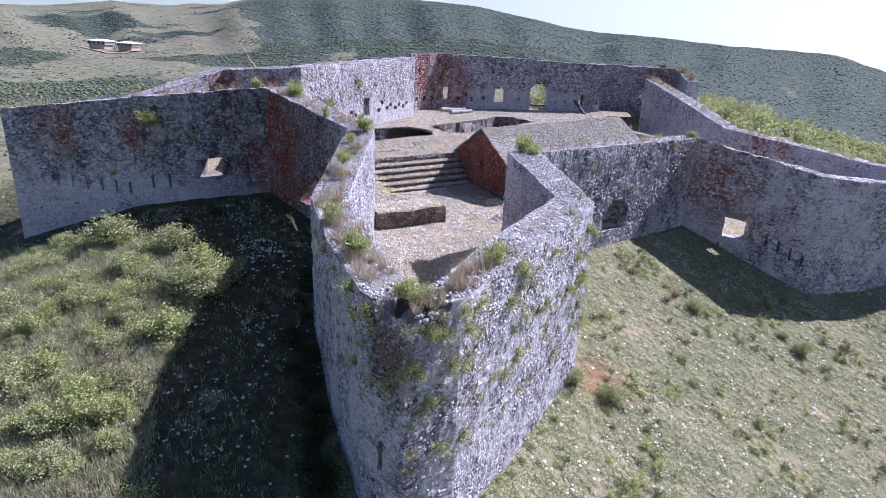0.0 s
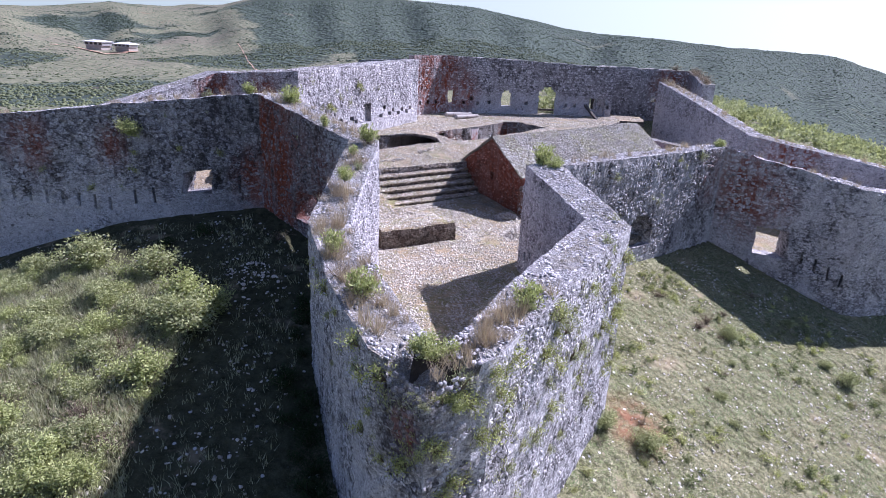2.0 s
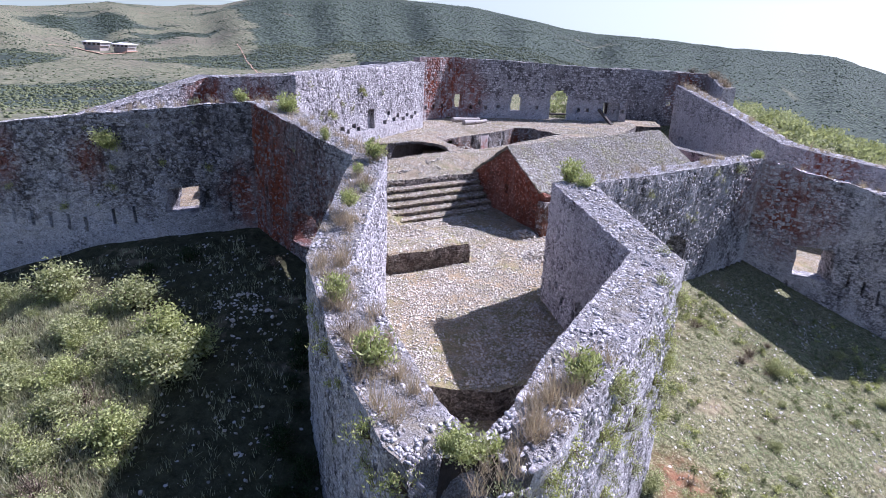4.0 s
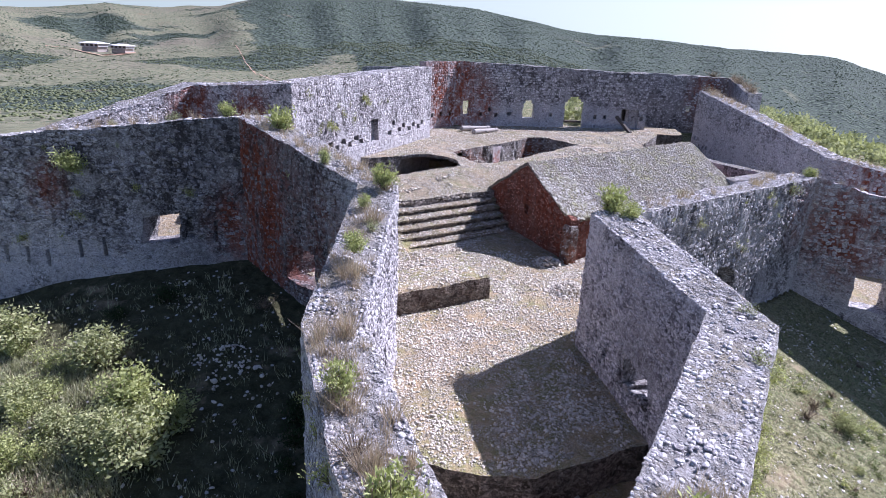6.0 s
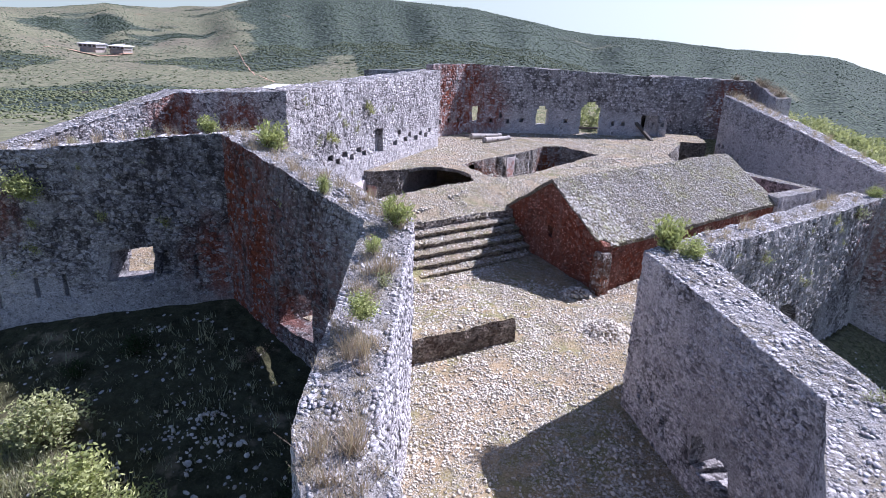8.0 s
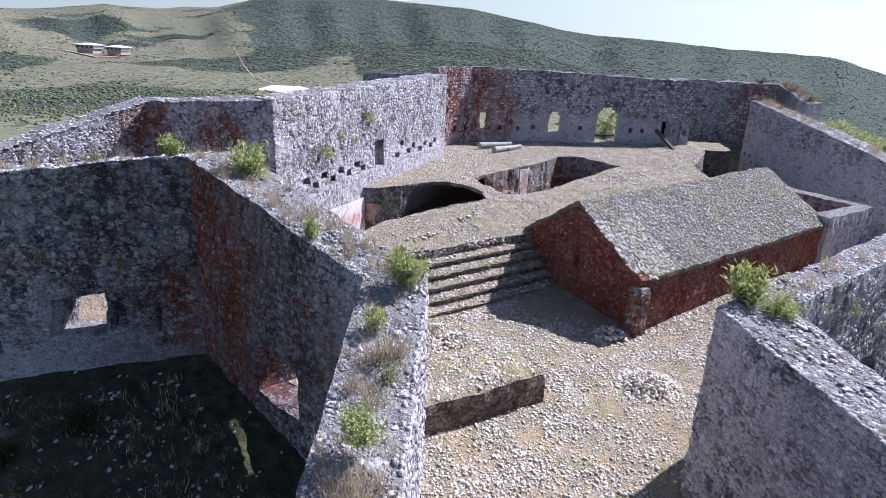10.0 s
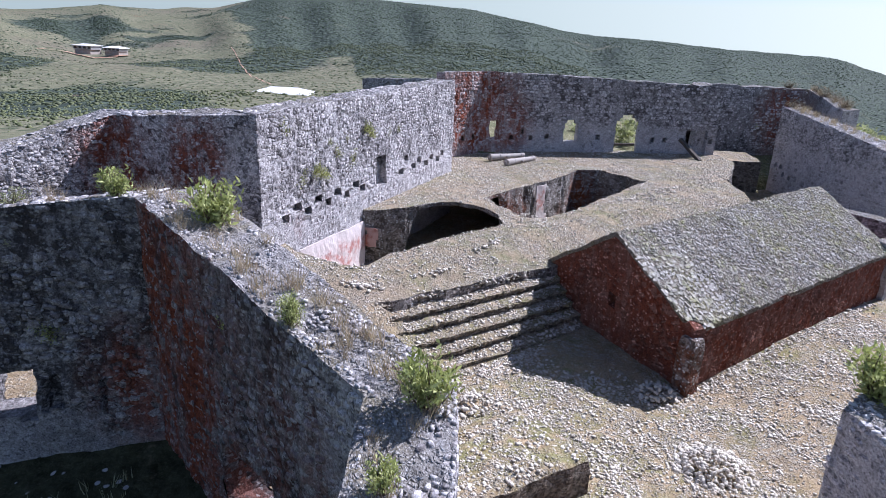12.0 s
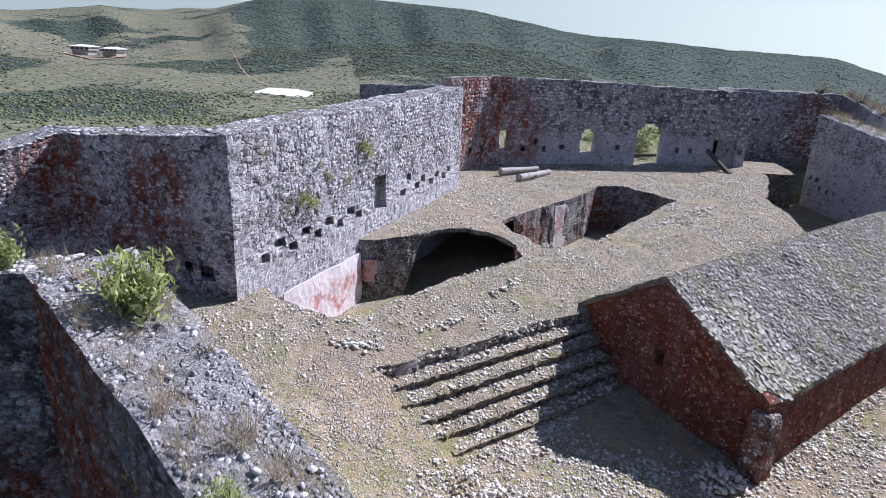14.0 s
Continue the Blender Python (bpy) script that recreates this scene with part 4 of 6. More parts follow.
HOLE_A = [(-8.85, 40.0), (-7.6, 38.7), (-6.4, 38.0), (-5.7, 38.25), (-4.9, 39.1), (-4.1, 40.0), (-3.2, 41.0), (-2.1, 42.0), (-1.2, 42.6), (-1.0, 43.3), (-1.2, 44.7), (-1.9, 45.7), (-2.8, 46.1), (-3.6, 45.8), (-4.5, 45.2), (-5.6, 44.4), (-7.0, 44.2)]
HOLE_B = [(-1.4, 47.2), (-0.7, 47.9), (1.4, 50.4), (2.5, 51.6), (4.0, 53.9), (5.3, 54.1), (6.4, 52.9), (7.1, 51.5), (5.7, 49.8), (3.8, 47.4), (2.4, 45.6), (1.0, 44.2), (0.1, 43.9), (-0.4, 44.5), (-1.0, 45.8)]


def terrace_height(x, y):
    f = -0.557 * x + 0.83 * y
    return 3.03 - 0.68 * max(0.0, min(1.0, (35.2 - f) / 1.9)) * (1.0 if x > -7 else 0.4) + 0.05 * noise.noise((x * 0.6, y * 0.6, 8)) + 0.03 * noise.noise((x * 2.3, y * 2.3, 8))


def vault_depth(x, y):
    """The broken edges go down to the vault floors; at the back of the near one the hollow of the vault lies open."""
    if -5.0 < x < -0.7 and y > 43.2:
        return 0.16 + 2.44 * max(0.0, 1 - (x + 5.0) / 0.75) ** 1.7
    return 2.6


tagged(sheet("floor_terrace", TERRACE, terrace_height, 0.3, terrace_gravel, (HOLE_A, HOLE_B), 2.6, 0.09, 0.0, stone_vault, vault_depth, [(-0.6, 47.9, 1.7, 1.5, 1.0), (0.4, 49.0, 1.5, 1.2, 1.0), (4.4, 53.6, 1.6, 1.5, 1.0), (3.0, 52.2, 1.0, 0.6, 0.5)]), "raised terrace of rubble and dry grass above two broken vaults", "floor", kind="structure")


def stair():
    top = new("stairs")
    tagged(top, "six broad worn stone steps climbing to the terrace", "stairs", kind="structure")
    top.location = E1 * 19 + E2 * 32
    base, rise = 0.52, (2.36 - 0.52) / 6
    rnd, step_stones = random.Random(61), []
    for v, f in LUMPS:
        me = bpy.data.meshes.new("stone")
        me.from_pydata(v.tolist(), [], f.tolist())
        me.materials.append(step_stone)
        step_stones.append(me)
    for i in range(6):
        f0, f1 = 31.5 + 0.36 * i, 31.5 + 0.36 * (i + 1) + 0.25
        a, b = 17.25 - 0.43 * i, 23.15
        z0, z1 = 0.1, base + rise * (i + 1)
        nu = round((b - a) / 0.16)
        V, F = [], []
        prof = [(f0, z0), (f0 + 0.03, z1 - rise), (f0 + 0.02, z1 - rise * 0.78), (f0, z1 - rise * 0.52), (f0 - 0.03, z1 - rise * 0.42), (f0 + 0.03, z1 - rise * 0.36), (f0 + 0.2, z1 - rise * 0.22), (f0 + 0.38, z1 - rise * 0.06), (f1, z1)]
        for u in range(nu + 1):
            for f, z in prof:
                p = E1 * (a + (b - a) * u / nu) + E2 * f + Vector((0, 0, z))
                V.append(p + rough3(p, 0.055, 2.6) - top.location)
        m = len(prof)
        for u in range(nu):
            for j in range(m - 1):
                k = u * m + j
                F.append((k, k + m, k + m + 1, k + 1))
        F += [tuple(range(m)), tuple(range(nu * m + m - 1, nu * m - 1, -1))]
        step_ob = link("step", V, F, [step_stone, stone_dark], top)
        # Risers get dark stone, partly to paint their shade against the treads.
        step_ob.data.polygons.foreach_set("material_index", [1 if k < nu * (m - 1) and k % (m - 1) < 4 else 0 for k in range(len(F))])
        u = a
        while u < b - 0.1:
            i2 = rnd.randrange(8)
            w = rnd.uniform(0.08, 0.2)
            p = E1 * (u + w / 2) + E2 * (f0 + rnd.uniform(0.0, 0.1)) + Vector((0, 0, z1 - rise * 0.4 - rnd.uniform(0.02, 0.05)))
            ob = new("stone", step_stones[i2])
            ob.parent = step_ob
            ob.matrix_basis = Matrix.Translation(p - top.location) @ Euler((rnd.uniform(-0.2, 0.2), rnd.uniform(-0.15, 0.15), math.atan2(E1.y, E1.x) + rnd.uniform(-0.4, 0.4))).to_matrix().to_4x4() @ Matrix.Diagonal((w, rnd.uniform(0.1, 0.16), rnd.uniform(0.10, 0.18), 1))
            u += w * rnd.uniform(0.8, 1.5)
    return top


stair()
r = random.Random(62)
tread = []
for i in range(6):
    for _ in range(330):
        e, d = r.uniform(17.35 - 0.43 * i, 23.0), r.uniform(0.03, 0.37)
        q = E1 * e + E2 * (31.5 + 0.36 * i + d)
        tread.append((q.x, q.y, 0.52 + (i + 1) * 0.3067 - 0.3067 * (0.36 - 0.8 * d) - 0.005, 0.025 + 0.075 * r.random() ** 2))
scatter("step_rubble", tread, LUMPS, rubble_mat, "pale broken stones lying on the worn steps", "stones", 0.5, seed=63)

# ---- the gabled stone hut ----
HUT_L, HUT_R0, HUT_TOP, HUT_LEFT = 12.0, 27.62, 30.75, 33.8          # length; right eave, ridge and left eave across
Z_R, Z_T, Z_L, Z_B = 2.24, 4.22, 2.3, -0.1


def roof_z(u, f):
    """Height of the roof, which rises a little towards the far end."""
    eave, ridge = Z_R + 0.033 * u, Z_T + 0.022 * u
    return eave + (ridge - eave) * (f - HUT_R0) / (HUT_TOP - HUT_R0) if f < HUT_TOP else ridge + (Z_L + 0.02 * u - ridge) * (f - HUT_TOP) / (HUT_LEFT - HUT_TOP)


def hut_place(u, f, z):
    return E1 * (23.2 + u) + E2 * f + Vector((0, 0, z))


def hut():
    top = new("stone_hut")
    top.location = hut_place(6, 30.3, 0.6)
    tagged(top, "gabled stone hut with red-stained walls and a stone-slab roof", "hut")
    inv = Matrix.Translation(-top.location)

    def slab(name, u0, u1, f0, f1, axis, window=None):
        """An upright wall slab; axis 'f' for a gable, 'u' for a long side."""
        V, F, S = [], [], []
        step = 0.16
        n = round((f1 - f0 if axis == "f" else u1 - u0) / step)
        rows = 18
        for side in (0, 1):
            for i in range(n + 1):
                t = i / n
                f = f0 + (f1 - f0) * t if axis == "f" else (f1 if side else f0)
                u = (u1 if side else u0) if axis == "f" else u0 + (u1 - u0) * t
                zt = roof_z(u, f) - 0.02
                for j in range(rows + 1):
                    p = hut_place(u, f, Z_B + (zt - Z_B) * j / rows)
                    d = noise.voronoi(p * 3.4)[0]
                    q = p + rough3(p, 0.05) + (E1 if axis == "f" else E2) * ((0.03 if side else -0.03) * min(1, 3 * (d[1] - d[0])))
                    V.append(inv @ q)
                    S.append(0.85 + 0.3 * noise.noise(p * 0.8))
        m = (n + 1) * (rows + 1)
        gone = set()
        for i in range(n):
            for j in range(rows):
                k = i * (rows + 1) + j
                c = (V[k] + V[k + rows + 2]) / 2 + top.location
                f, z = c.dot(E2), c.z
                if window and abs(f - window[0]) < window[2] and abs(z - window[1]) < window[3]:
                    gone.add((i, j))
        for i in range(n):
            for j in range(rows):
                k = i * (rows + 1) + j
                if (i, j) not in gone:
                    F.append((k, k + rows + 1, k + rows + 2, k + 1))
                    F.append((m + k, m + k + 1, m + k + rows + 2, m + k + rows + 1))
                else:
                    for di, dj, a, b in ((-1, 0, k, k + 1), (1, 0, k + rows + 1, k + rows + 2), (0, -1, k, k + rows + 1), (0, 1, k + 1, k + rows + 2)):
                        if (i + di, j + dj) not in gone:
                            F.append((a, b, m + b, m + a))
        for i in (0, n):
            for j in range(rows):
                k = i * (rows + 1) + j
                F.append((k, k + 1, m + k + 1, m + k))
        for i in range(n):
            k = i * (rows + 1) + rows
            F.append((k, k + rows + 1, m + k + rows + 1, m + k))
        ob = link(name, V, F, stone_red, top)
        floats(ob, "stain", S)
        return ob

    slab("gable_wall", 0.0, 0.55, HUT_R0, HUT_LEFT, "f", (30.65, 2.08, 0.17, 0.24))
    slab("gable_wall", HUT_L - 0.5, HUT_L, HUT_R0, HUT_LEFT, "f")
    slab("side_wall", 0.05, HUT_L - 0.05, HUT_R0, HUT_R0 + 0.5, "u")
    slab("side_wall", 0.05, HUT_L - 0.05, HUT_LEFT - 0.5, HUT_LEFT, "u")
    # a worn pier at the free corner
    V, F, S = [], [], []
    n, rows = 16, 12
    for j in range(rows + 1):
        for i in range(n):
            a = 2 * math.pi * i / n
            c, s = math.cos(a), math.sin(a)
            k = 0.26 / max(abs(c), abs(s)) * (1.0 if j < rows - 1 else (0.96 if j < rows else 0.8))
            p = hut_place(0.04 + c * k, HUT_R0 + 0.06 + s * k, Z_B + (1.98 - Z_B) * j / rows)
            V.append(inv @ (p + rough3(p, 0.03, 2.5)))
            S.append(0.7 if j < rows - 1 else 0.1)
    for j in range(rows):
        for i in range(n):
            F.append((j * n + i, j * n + (i + 1) % n, (j + 1) * n + (i + 1) % n, (j + 1) * n + i))
    F.append(tuple(rows * n + i for i in range(n)))
    floats(link("corner_pier", V, F, stone_vault, top, "stump of a corner pier with remains of plaster"), "stain", S)
    # roof slopes
    for name, f0, f1 in (("roof_slope", HUT_R0 - 0.06, HUT_TOP), ("roof_slope", HUT_TOP, HUT_LEFT + 0.1)):
        V, F = [], []
        nu, nf = 70, 22
        for lay in (0, 1):
            for i in range(nu + 1):
                for j in range(nf + 1):
                    f = f0 + (f1 - f0) * j / nf
                    u = -0.08 + (HUT_L + 0.16) * i / nu
                    if f < HUT_R0 + 0.35:
                        u = max(u, 0.45 - (f - HUT_R0))
                    p = hut_place(u, f, roof_z(u, f) + 0.02 + (0.03 if not lay else -0.12))
                    p += rough3(p, 0.05, 1.2)
                    if not lay:
                        p.z += 0.06 * noise.noise(p * 0.5)
                    V.append(inv @ p)
        m = (nu + 1) * (nf + 1)
        for i in range(nu):
            for j in range(nf):
                k = i * (nf + 1) + j
                F.append((k, k + nf + 1, k + nf + 2, k + 1))
                F.append((m + k, m + k + 1, m + k + nf + 2, m + k + nf + 1))
        for i in range(nu):
            for j in (0, nf):
                k = i * (nf + 1) + j
                F.append((k, k + nf + 1, m + k + nf + 1, m + k))
        for j in range(nf):
            for i in (0, nu):
                k = i * (nf + 1) + j
                F.append((k, k + 1, m + k + 1, m + k))
        floats(link(name, V, F, roof_gravel, top), "stain", [0.0] * len(V))
    return top


hut_top = hut()


def platform():
    """The low walled platform in the yard."""
    a, b = Vector((-3.3, 29.55, 0)), Vector((0.05, 31.35, 0))
    back = Vector((-0.47, 0.88, 0))
    V, F, S = [], [], []
    nu, nd = 26, 18
    prof = [(0, 0.0), (0, 0.35), (0, 0.7), (0.02, 0.95), (0.1, 1.0)] + [(0.1 + 2.6 * (j + 1) / nd, 1.0 - 0.42 * ((j + 1) / nd) ** 1.5) for j in range(nd)]
    for i in range(nu + 1):
        for d, h in prof:
            p = a.lerp(b, i / nu) + back * d
            g = court_height(p.x, p.y)
            p.z = g - 0.15 + h * 1.05
            p += rough3(p, 0.05, 2)
            V.append(p)
            S.append(0.1)
    m = len(prof)
    for i in range(nu):
        for j in range(m - 1):
            k = i * m + j
            F.append((k, k + m, k + m + 1, k + 1))
    low = len(V)
    for i in (0, nu):
        for j in range(m):
            p = Vector(V[i * m + j])
            p.z = -0.3
            V.append(p)
            S.append(0.1)
    for e, i in enumerate((0, nu)):
        for j in range(m - 1):
            F.append((i * m + j, i * m + j + 1, low + e * m + j + 1, low + e * m + j))
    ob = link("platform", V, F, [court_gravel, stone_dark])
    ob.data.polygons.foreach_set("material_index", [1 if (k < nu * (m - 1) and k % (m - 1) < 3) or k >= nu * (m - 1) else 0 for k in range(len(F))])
    floats(ob, "stain", S)
    tagged(ob, "low masonry platform filled with rubble, dark front face", "platform", kind="structure")


platform()


# plaster left on the walls of the broken vaults
def plaster(a, b, out, tops, low, label, material, ragged=0.0):
    """A thin coat from a to b on an upright face; tops: heights at both ends; ragged: how far its edges are broken away."""
    a, b = Vector((*a, 0)), Vector((*b, 0))
    d = (b - a).normalized()
    off = Vector((d.y, -d.x, 0)) * out
    V, F = [], []
    n, m = max(4, round((b - a).length / 0.09)), 18
    for i in range(n + 1):
        p = a.lerp(b, i / n) + off
        top = tops[0] + (tops[1] - tops[0]) * i / n
        for j in range(m):
            q = Vector((p.x, p.y, top + (low - top) * j / (m - 1)))
            V.append(q + rough3(q, 0.03))
    for i in range(n):
        for j in range(m - 1):
            k = i * m + j
            edge = min(i + 0.5, n - i - 0.5, (j + 1.5) * 0.8 + 1.5, m - j + 2) * 0.09
            if ragged and edge < ragged * (0.5 + 0.9 * noise.noise(V[k] * 1.7) + 0.5 * noise.noise(V[k] * 5)):
                continue
            F.append((k, k + m, k + m + 1, k + 1))
    ob = link("plaster", V, F, material)
    mod = ob.modifiers.new("thick", "SOLIDIFY")
    mod.thickness, mod.offset = 0.04, 0
    tagged(ob, label, "plaster", kind="structure")


plaster((-8.3, 40.3), (-6.55, 44.2), 0.10, (2.62, 2.57), 0.1, "patch of pale pink lime plaster with red stains on the vault wall", pink_plaster)
plaster((1.2, 50.15), (1.95, 51.0), 0.10, (2.9, 2.9), 0.5, "pale strip of lime plaster on the broken vault wall", pale_plaster, 0.35)
plaster((-6.6, 44.22), (-5.75, 44.36), 0.10, (2.35, 2.25), 1.5, "small pink remnant of plaster on the vault wall", red_plaster, 0.55)

# ---- plants ----
def leaf_cloud(rnd, centres, count, spread, size, slim=0.35, up=0.5):
    """Many small leaves round the given centres: diamonds of two triangles."""
    p = np.asarray(centres)[rnd.integers(len(centres), size=count)] + rnd.normal(0, spread, (count, 3)) * (1, 1, 0.8)
    d = rnd.normal(0, 1, (count, 3))
    d[:, 2] = np.abs(d[:, 2]) * up + up * 0.4
    d /= np.linalg.norm(d, axis=1)[:, None]
    s = np.cross(d, rnd.normal(0, 1, (count, 3)))
    s /= np.linalg.norm(s, axis=1)[:, None] + 1e-6
    n = np.cross(d, s)
    l = (size * rnd.uniform(0.6, 1.3, count))[:, None]
    mid = p + d * l * 0.5 + n * l * 0.08
    V = np.stack([p, mid + s * l * slim * 0.5, p + d * l, mid - s * l * slim * 0.5], 1).reshape(-1, 3)
    return V, np.arange(4 * count).reshape(-1, 4)


def stems_of(rnd, n, height, wide, upright=0.6):
    """Bent stems as thin three-sided tubes; returns them and places along their upper parts."""
    V, F, tips = [], [], []
    for _ in range(n):
        a, lean = rnd.uniform(0, 6.28), rnd.uniform(0.1, 1.0) * wide
        top = np.array((math.cos(a) * lean, math.sin(a) * lean, height * rnd.uniform(0.6, 1.0) * (upright + (1 - upright) * (1 - lean / (wide + 1e-6)))))
        bend = rnd.normal(0, 0.08 * height, 3) * (1, 1, 0.2)
        r0 = 0.012 + 0.012 * height
        k, seg = len(V), 5
        for i in range(seg + 1):
            t = i / seg
            p = top * t + bend * math.sin(t * 3.14) + np.array((0, 0, -0.06 * (1 - t)))
            r = r0 * (1 - 0.8 * t)
            for j in range(3):
                V.append(p + (r * math.cos(j * 2.09), r * math.sin(j * 2.09), 0))
            if t > 0.25:
                tips.append(p)
        for i in range(seg):
            for j in range(3):
                F.append((k + i * 3 + j, k + i * 3 + (j + 1) % 3, k + i * 3 + 3 + (j + 1) % 3, k + i * 3 + 3 + j))
    return np.array(V), np.array(F), np.array(tips)


def shrub(name, seed, height, wide, nstems, leaves, size, slim, spread, material, up=0.6):
    rnd = np.random.default_rng(seed)
    top = new(name)
    sv, sf, tips = stems_of(rnd, nstems, height, wide)
    tagged(link_many("branchwork", sv, sf, bark, top), kind="stuff")
    v, f = leaf_cloud(rnd, tips, leaves, spread, size, slim, up)
    link_many("foliage", v, f, material, top)
    return top


SHRUBS = {
    "upright": shrub("shrub", 1, 0.9, 0.36, 16, 900, 0.12, 0.32, 0.055, leaf_fresh, 1.0),
    "round": shrub("shrub", 2, 0.95, 0.75, 30, 2600, 0.085, 0.5, 0.10, leaf_dull, 0.3),
    "broad": shrub("shrub", 3, 0.7, 0.9, 32, 2600, 0.085, 0.48, 0.10, leaf_dull, 0.3),
    "fresh": shrub("shrub", 4, 0.8, 0.6, 26, 2300, 0.08, 0.45, 0.09, leaf_fresh, 0.35),
    "dead": shrub("shrub", 5, 0.6, 0.7, 46, 260, 0.06, 0.3, 0.1, grass_dry),
    "weed": shrub("weed", 6, 0.28, 0.30, 16, 420, 0.052, 0.38, 0.07, leaf_weed, 0.6),
    "shade": shrub("shrub", 9, 0.7, 0.7, 22, 900, 0.10, 0.4, 0.10, leaf_shaded),
    "tight": shrub("shrub", 8, 0.9, 0.3, 22, 1800, 0.07, 0.3, 0.08, leaf_fresh, 1.2),
    "bright": shrub("weed", 7, 0.30, 0.26, 16, 400, 0.052, 0.36, 0.055, leaf_light, 0.9),
}
for ob, text in (("upright", "upright leafy shrub sprouting from the wall top"), ("shade", "shrub by the wall, its leaves darkened for the wall's shade"), ("tight", "dense bright green shrub on the wall top"), ("round", "rounded green shrub on the stony ground"), ("broad", "broad low green shrub on the stony ground"), ("fresh", "fresh green shrub on the stony ground"),
                 ("dead", "dry brown bush on the ground"), ("weed", "small green weed clinging to the masonry"), ("bright", "small bright green weed rooted in the masonry")):
    tagged(SHRUBS[ob], text, "shrub" if ob not in ("weed", "bright") else "weed", {"upright": "shrubs on the walls", "tight": "shrubs on the walls", "weed": "weeds on the walls", "bright": "weeds on the walls"}.get(ob, "shrubs round the fort"))
used_shrub = set()


def plant(kind, x, y, z, size=1.0, turn=0.0, lean=(0, 0)):
    m = Matrix.Translation((x, y, z)) @ Euler((lean[0], lean[1], turn)).to_matrix().to_4x4() @ Matrix.Scale(size, 4)
    if kind not in used_shrub:
        used_shrub.add(kind)
        SHRUBS[kind].matrix_basis = m
        return SHRUBS[kind]
    ob = SHRUBS[kind].copy()
    scene.collection.objects.link(ob)
    ob.matrix_basis = m
    for c in SHRUBS[kind].children:
        d = c.copy()
        scene.collection.objects.link(d)
        d.parent = ob
    return ob


def gz(x, y):
    return float(ground_height(x, y))


def wall_top_z(rows, k, s, w):
    """A place on the top of a wall: segment, share along it, share across from the outer edge."""
    a, b = rows[k], rows[k + 1]
    o = Vector((a[0] + (b[0] - a[0]) * s, a[1] + (b[1] - a[1]) * s, 0))
    i = Vector((a[2] + (b[2] - a[2]) * s, a[3] + (b[3] - a[3]) * s, 0))
    p = o.lerp(i, w)
    p.z = a[4] + (b[4] - a[4]) * s + 0.05 * (noise.noise(p * 0.9) + 0.7 * noise.noise(p * 3.1))
    return p


def wall_face(rows, k, s, z, side="out"):
    a, b = rows[k], rows[k + 1]
    o0, o1, i0 = Vector((a[0], a[1], 0)), Vector((b[0], b[1], 0)), Vector((a[2], a[3], 0))
    if side == "in":
        o0, o1, i0 = Vector((a[2], a[3], 0)), Vector((b[2], b[3], 0)), Vector((a[0], a[1], 0))
    n = Vector(((o1 - o0).y, -(o1 - o0).x, 0)).normalized()
    if n.dot(o0 - i0) < 0:
        n = -n
    p = o0.lerp(o1, s)
    return Vector((p.x, p.y, z)), n


# shrubs that stand on the walls
for x, y, z, size, kind in [(-7.35, 30.6, 6.35, 1.25, "upright"), (-5.4, 27.7, 6.0, 0.6, "tight"), (-3.5, 26.4, 5.65, 0.95, "upright"), (-3.85, 22.9, 5.0, 0.62, "fresh"), (-3.4, 18.3, 4.1, 0.85, "upright"), (-2.3, 15.9, 3.9, 1.0, "upright"),
                            (1.4, 15.5, 3.9, 0.95, "upright"), (-0.75, 13.7, 3.65, 0.7, "fresh"), (-0.35, 13.75, 3.6, 0.6, "upright"), (-0.2, 12.9, 3.0, 0.5, "fresh"), (-1.0, 13.8, 3.65, 0.55, "upright"), (3.55, 28.5, 4.6, 1.25, "upright"), (3.9, 27.9, 4.55, 0.8, "fresh"), (4.2, 19.9, 4.1, 1.2, "bright"), (-9.4, 31.2, 6.75, 0.75, "upright"),
                            (14.1, 36.3, 4.45, 0.6, "fresh"), (-3.9, 25.2, 5.4, 0.5, "upright"), (-3.6, 24.3, 5.1, 0.9, "bright"), (4.9, 21.9, 4.2, 1.0, "bright"), (-3.0, 17.0, 3.95, 0.8, "dead"), (0.4, 13.9, 3.6, 0.7, "dead")]:
    plant(kind, x, y, z, size, x * 3 + y)
for rows, k, s, w, size in ((recess_rows, 2, 0.15, 0.5, 1.2), (recess_rows, 2, 0.4, 0.4, 1.4), (recess_rows, 2, 0.6, 0.6, 1.1), (recess_rows, 2, 0.85, 0.5, 1.3), (recess_rows, 1, 0.8, 0.5, 1.1), (wing_rows, 0, 0.02, 0.5, 1.0), (wing_rows, 0, 0.12, 0.6, 0.8), (wing_rows, 0, 0.3, 0.6, 0.7)):
    p = wall_top_z(rows, k, s, w)
    plant("dead", p.x, p.y, p.z - 0.03, size, s * 17)
for s, size in ((0.42, 0.8), (0.75, 0.5)):
    p = wall_top_z(west_rows, 0, s, 0.5)
    plant("bright", p.x, p.y, p.z, size * 1.3, s * 9)
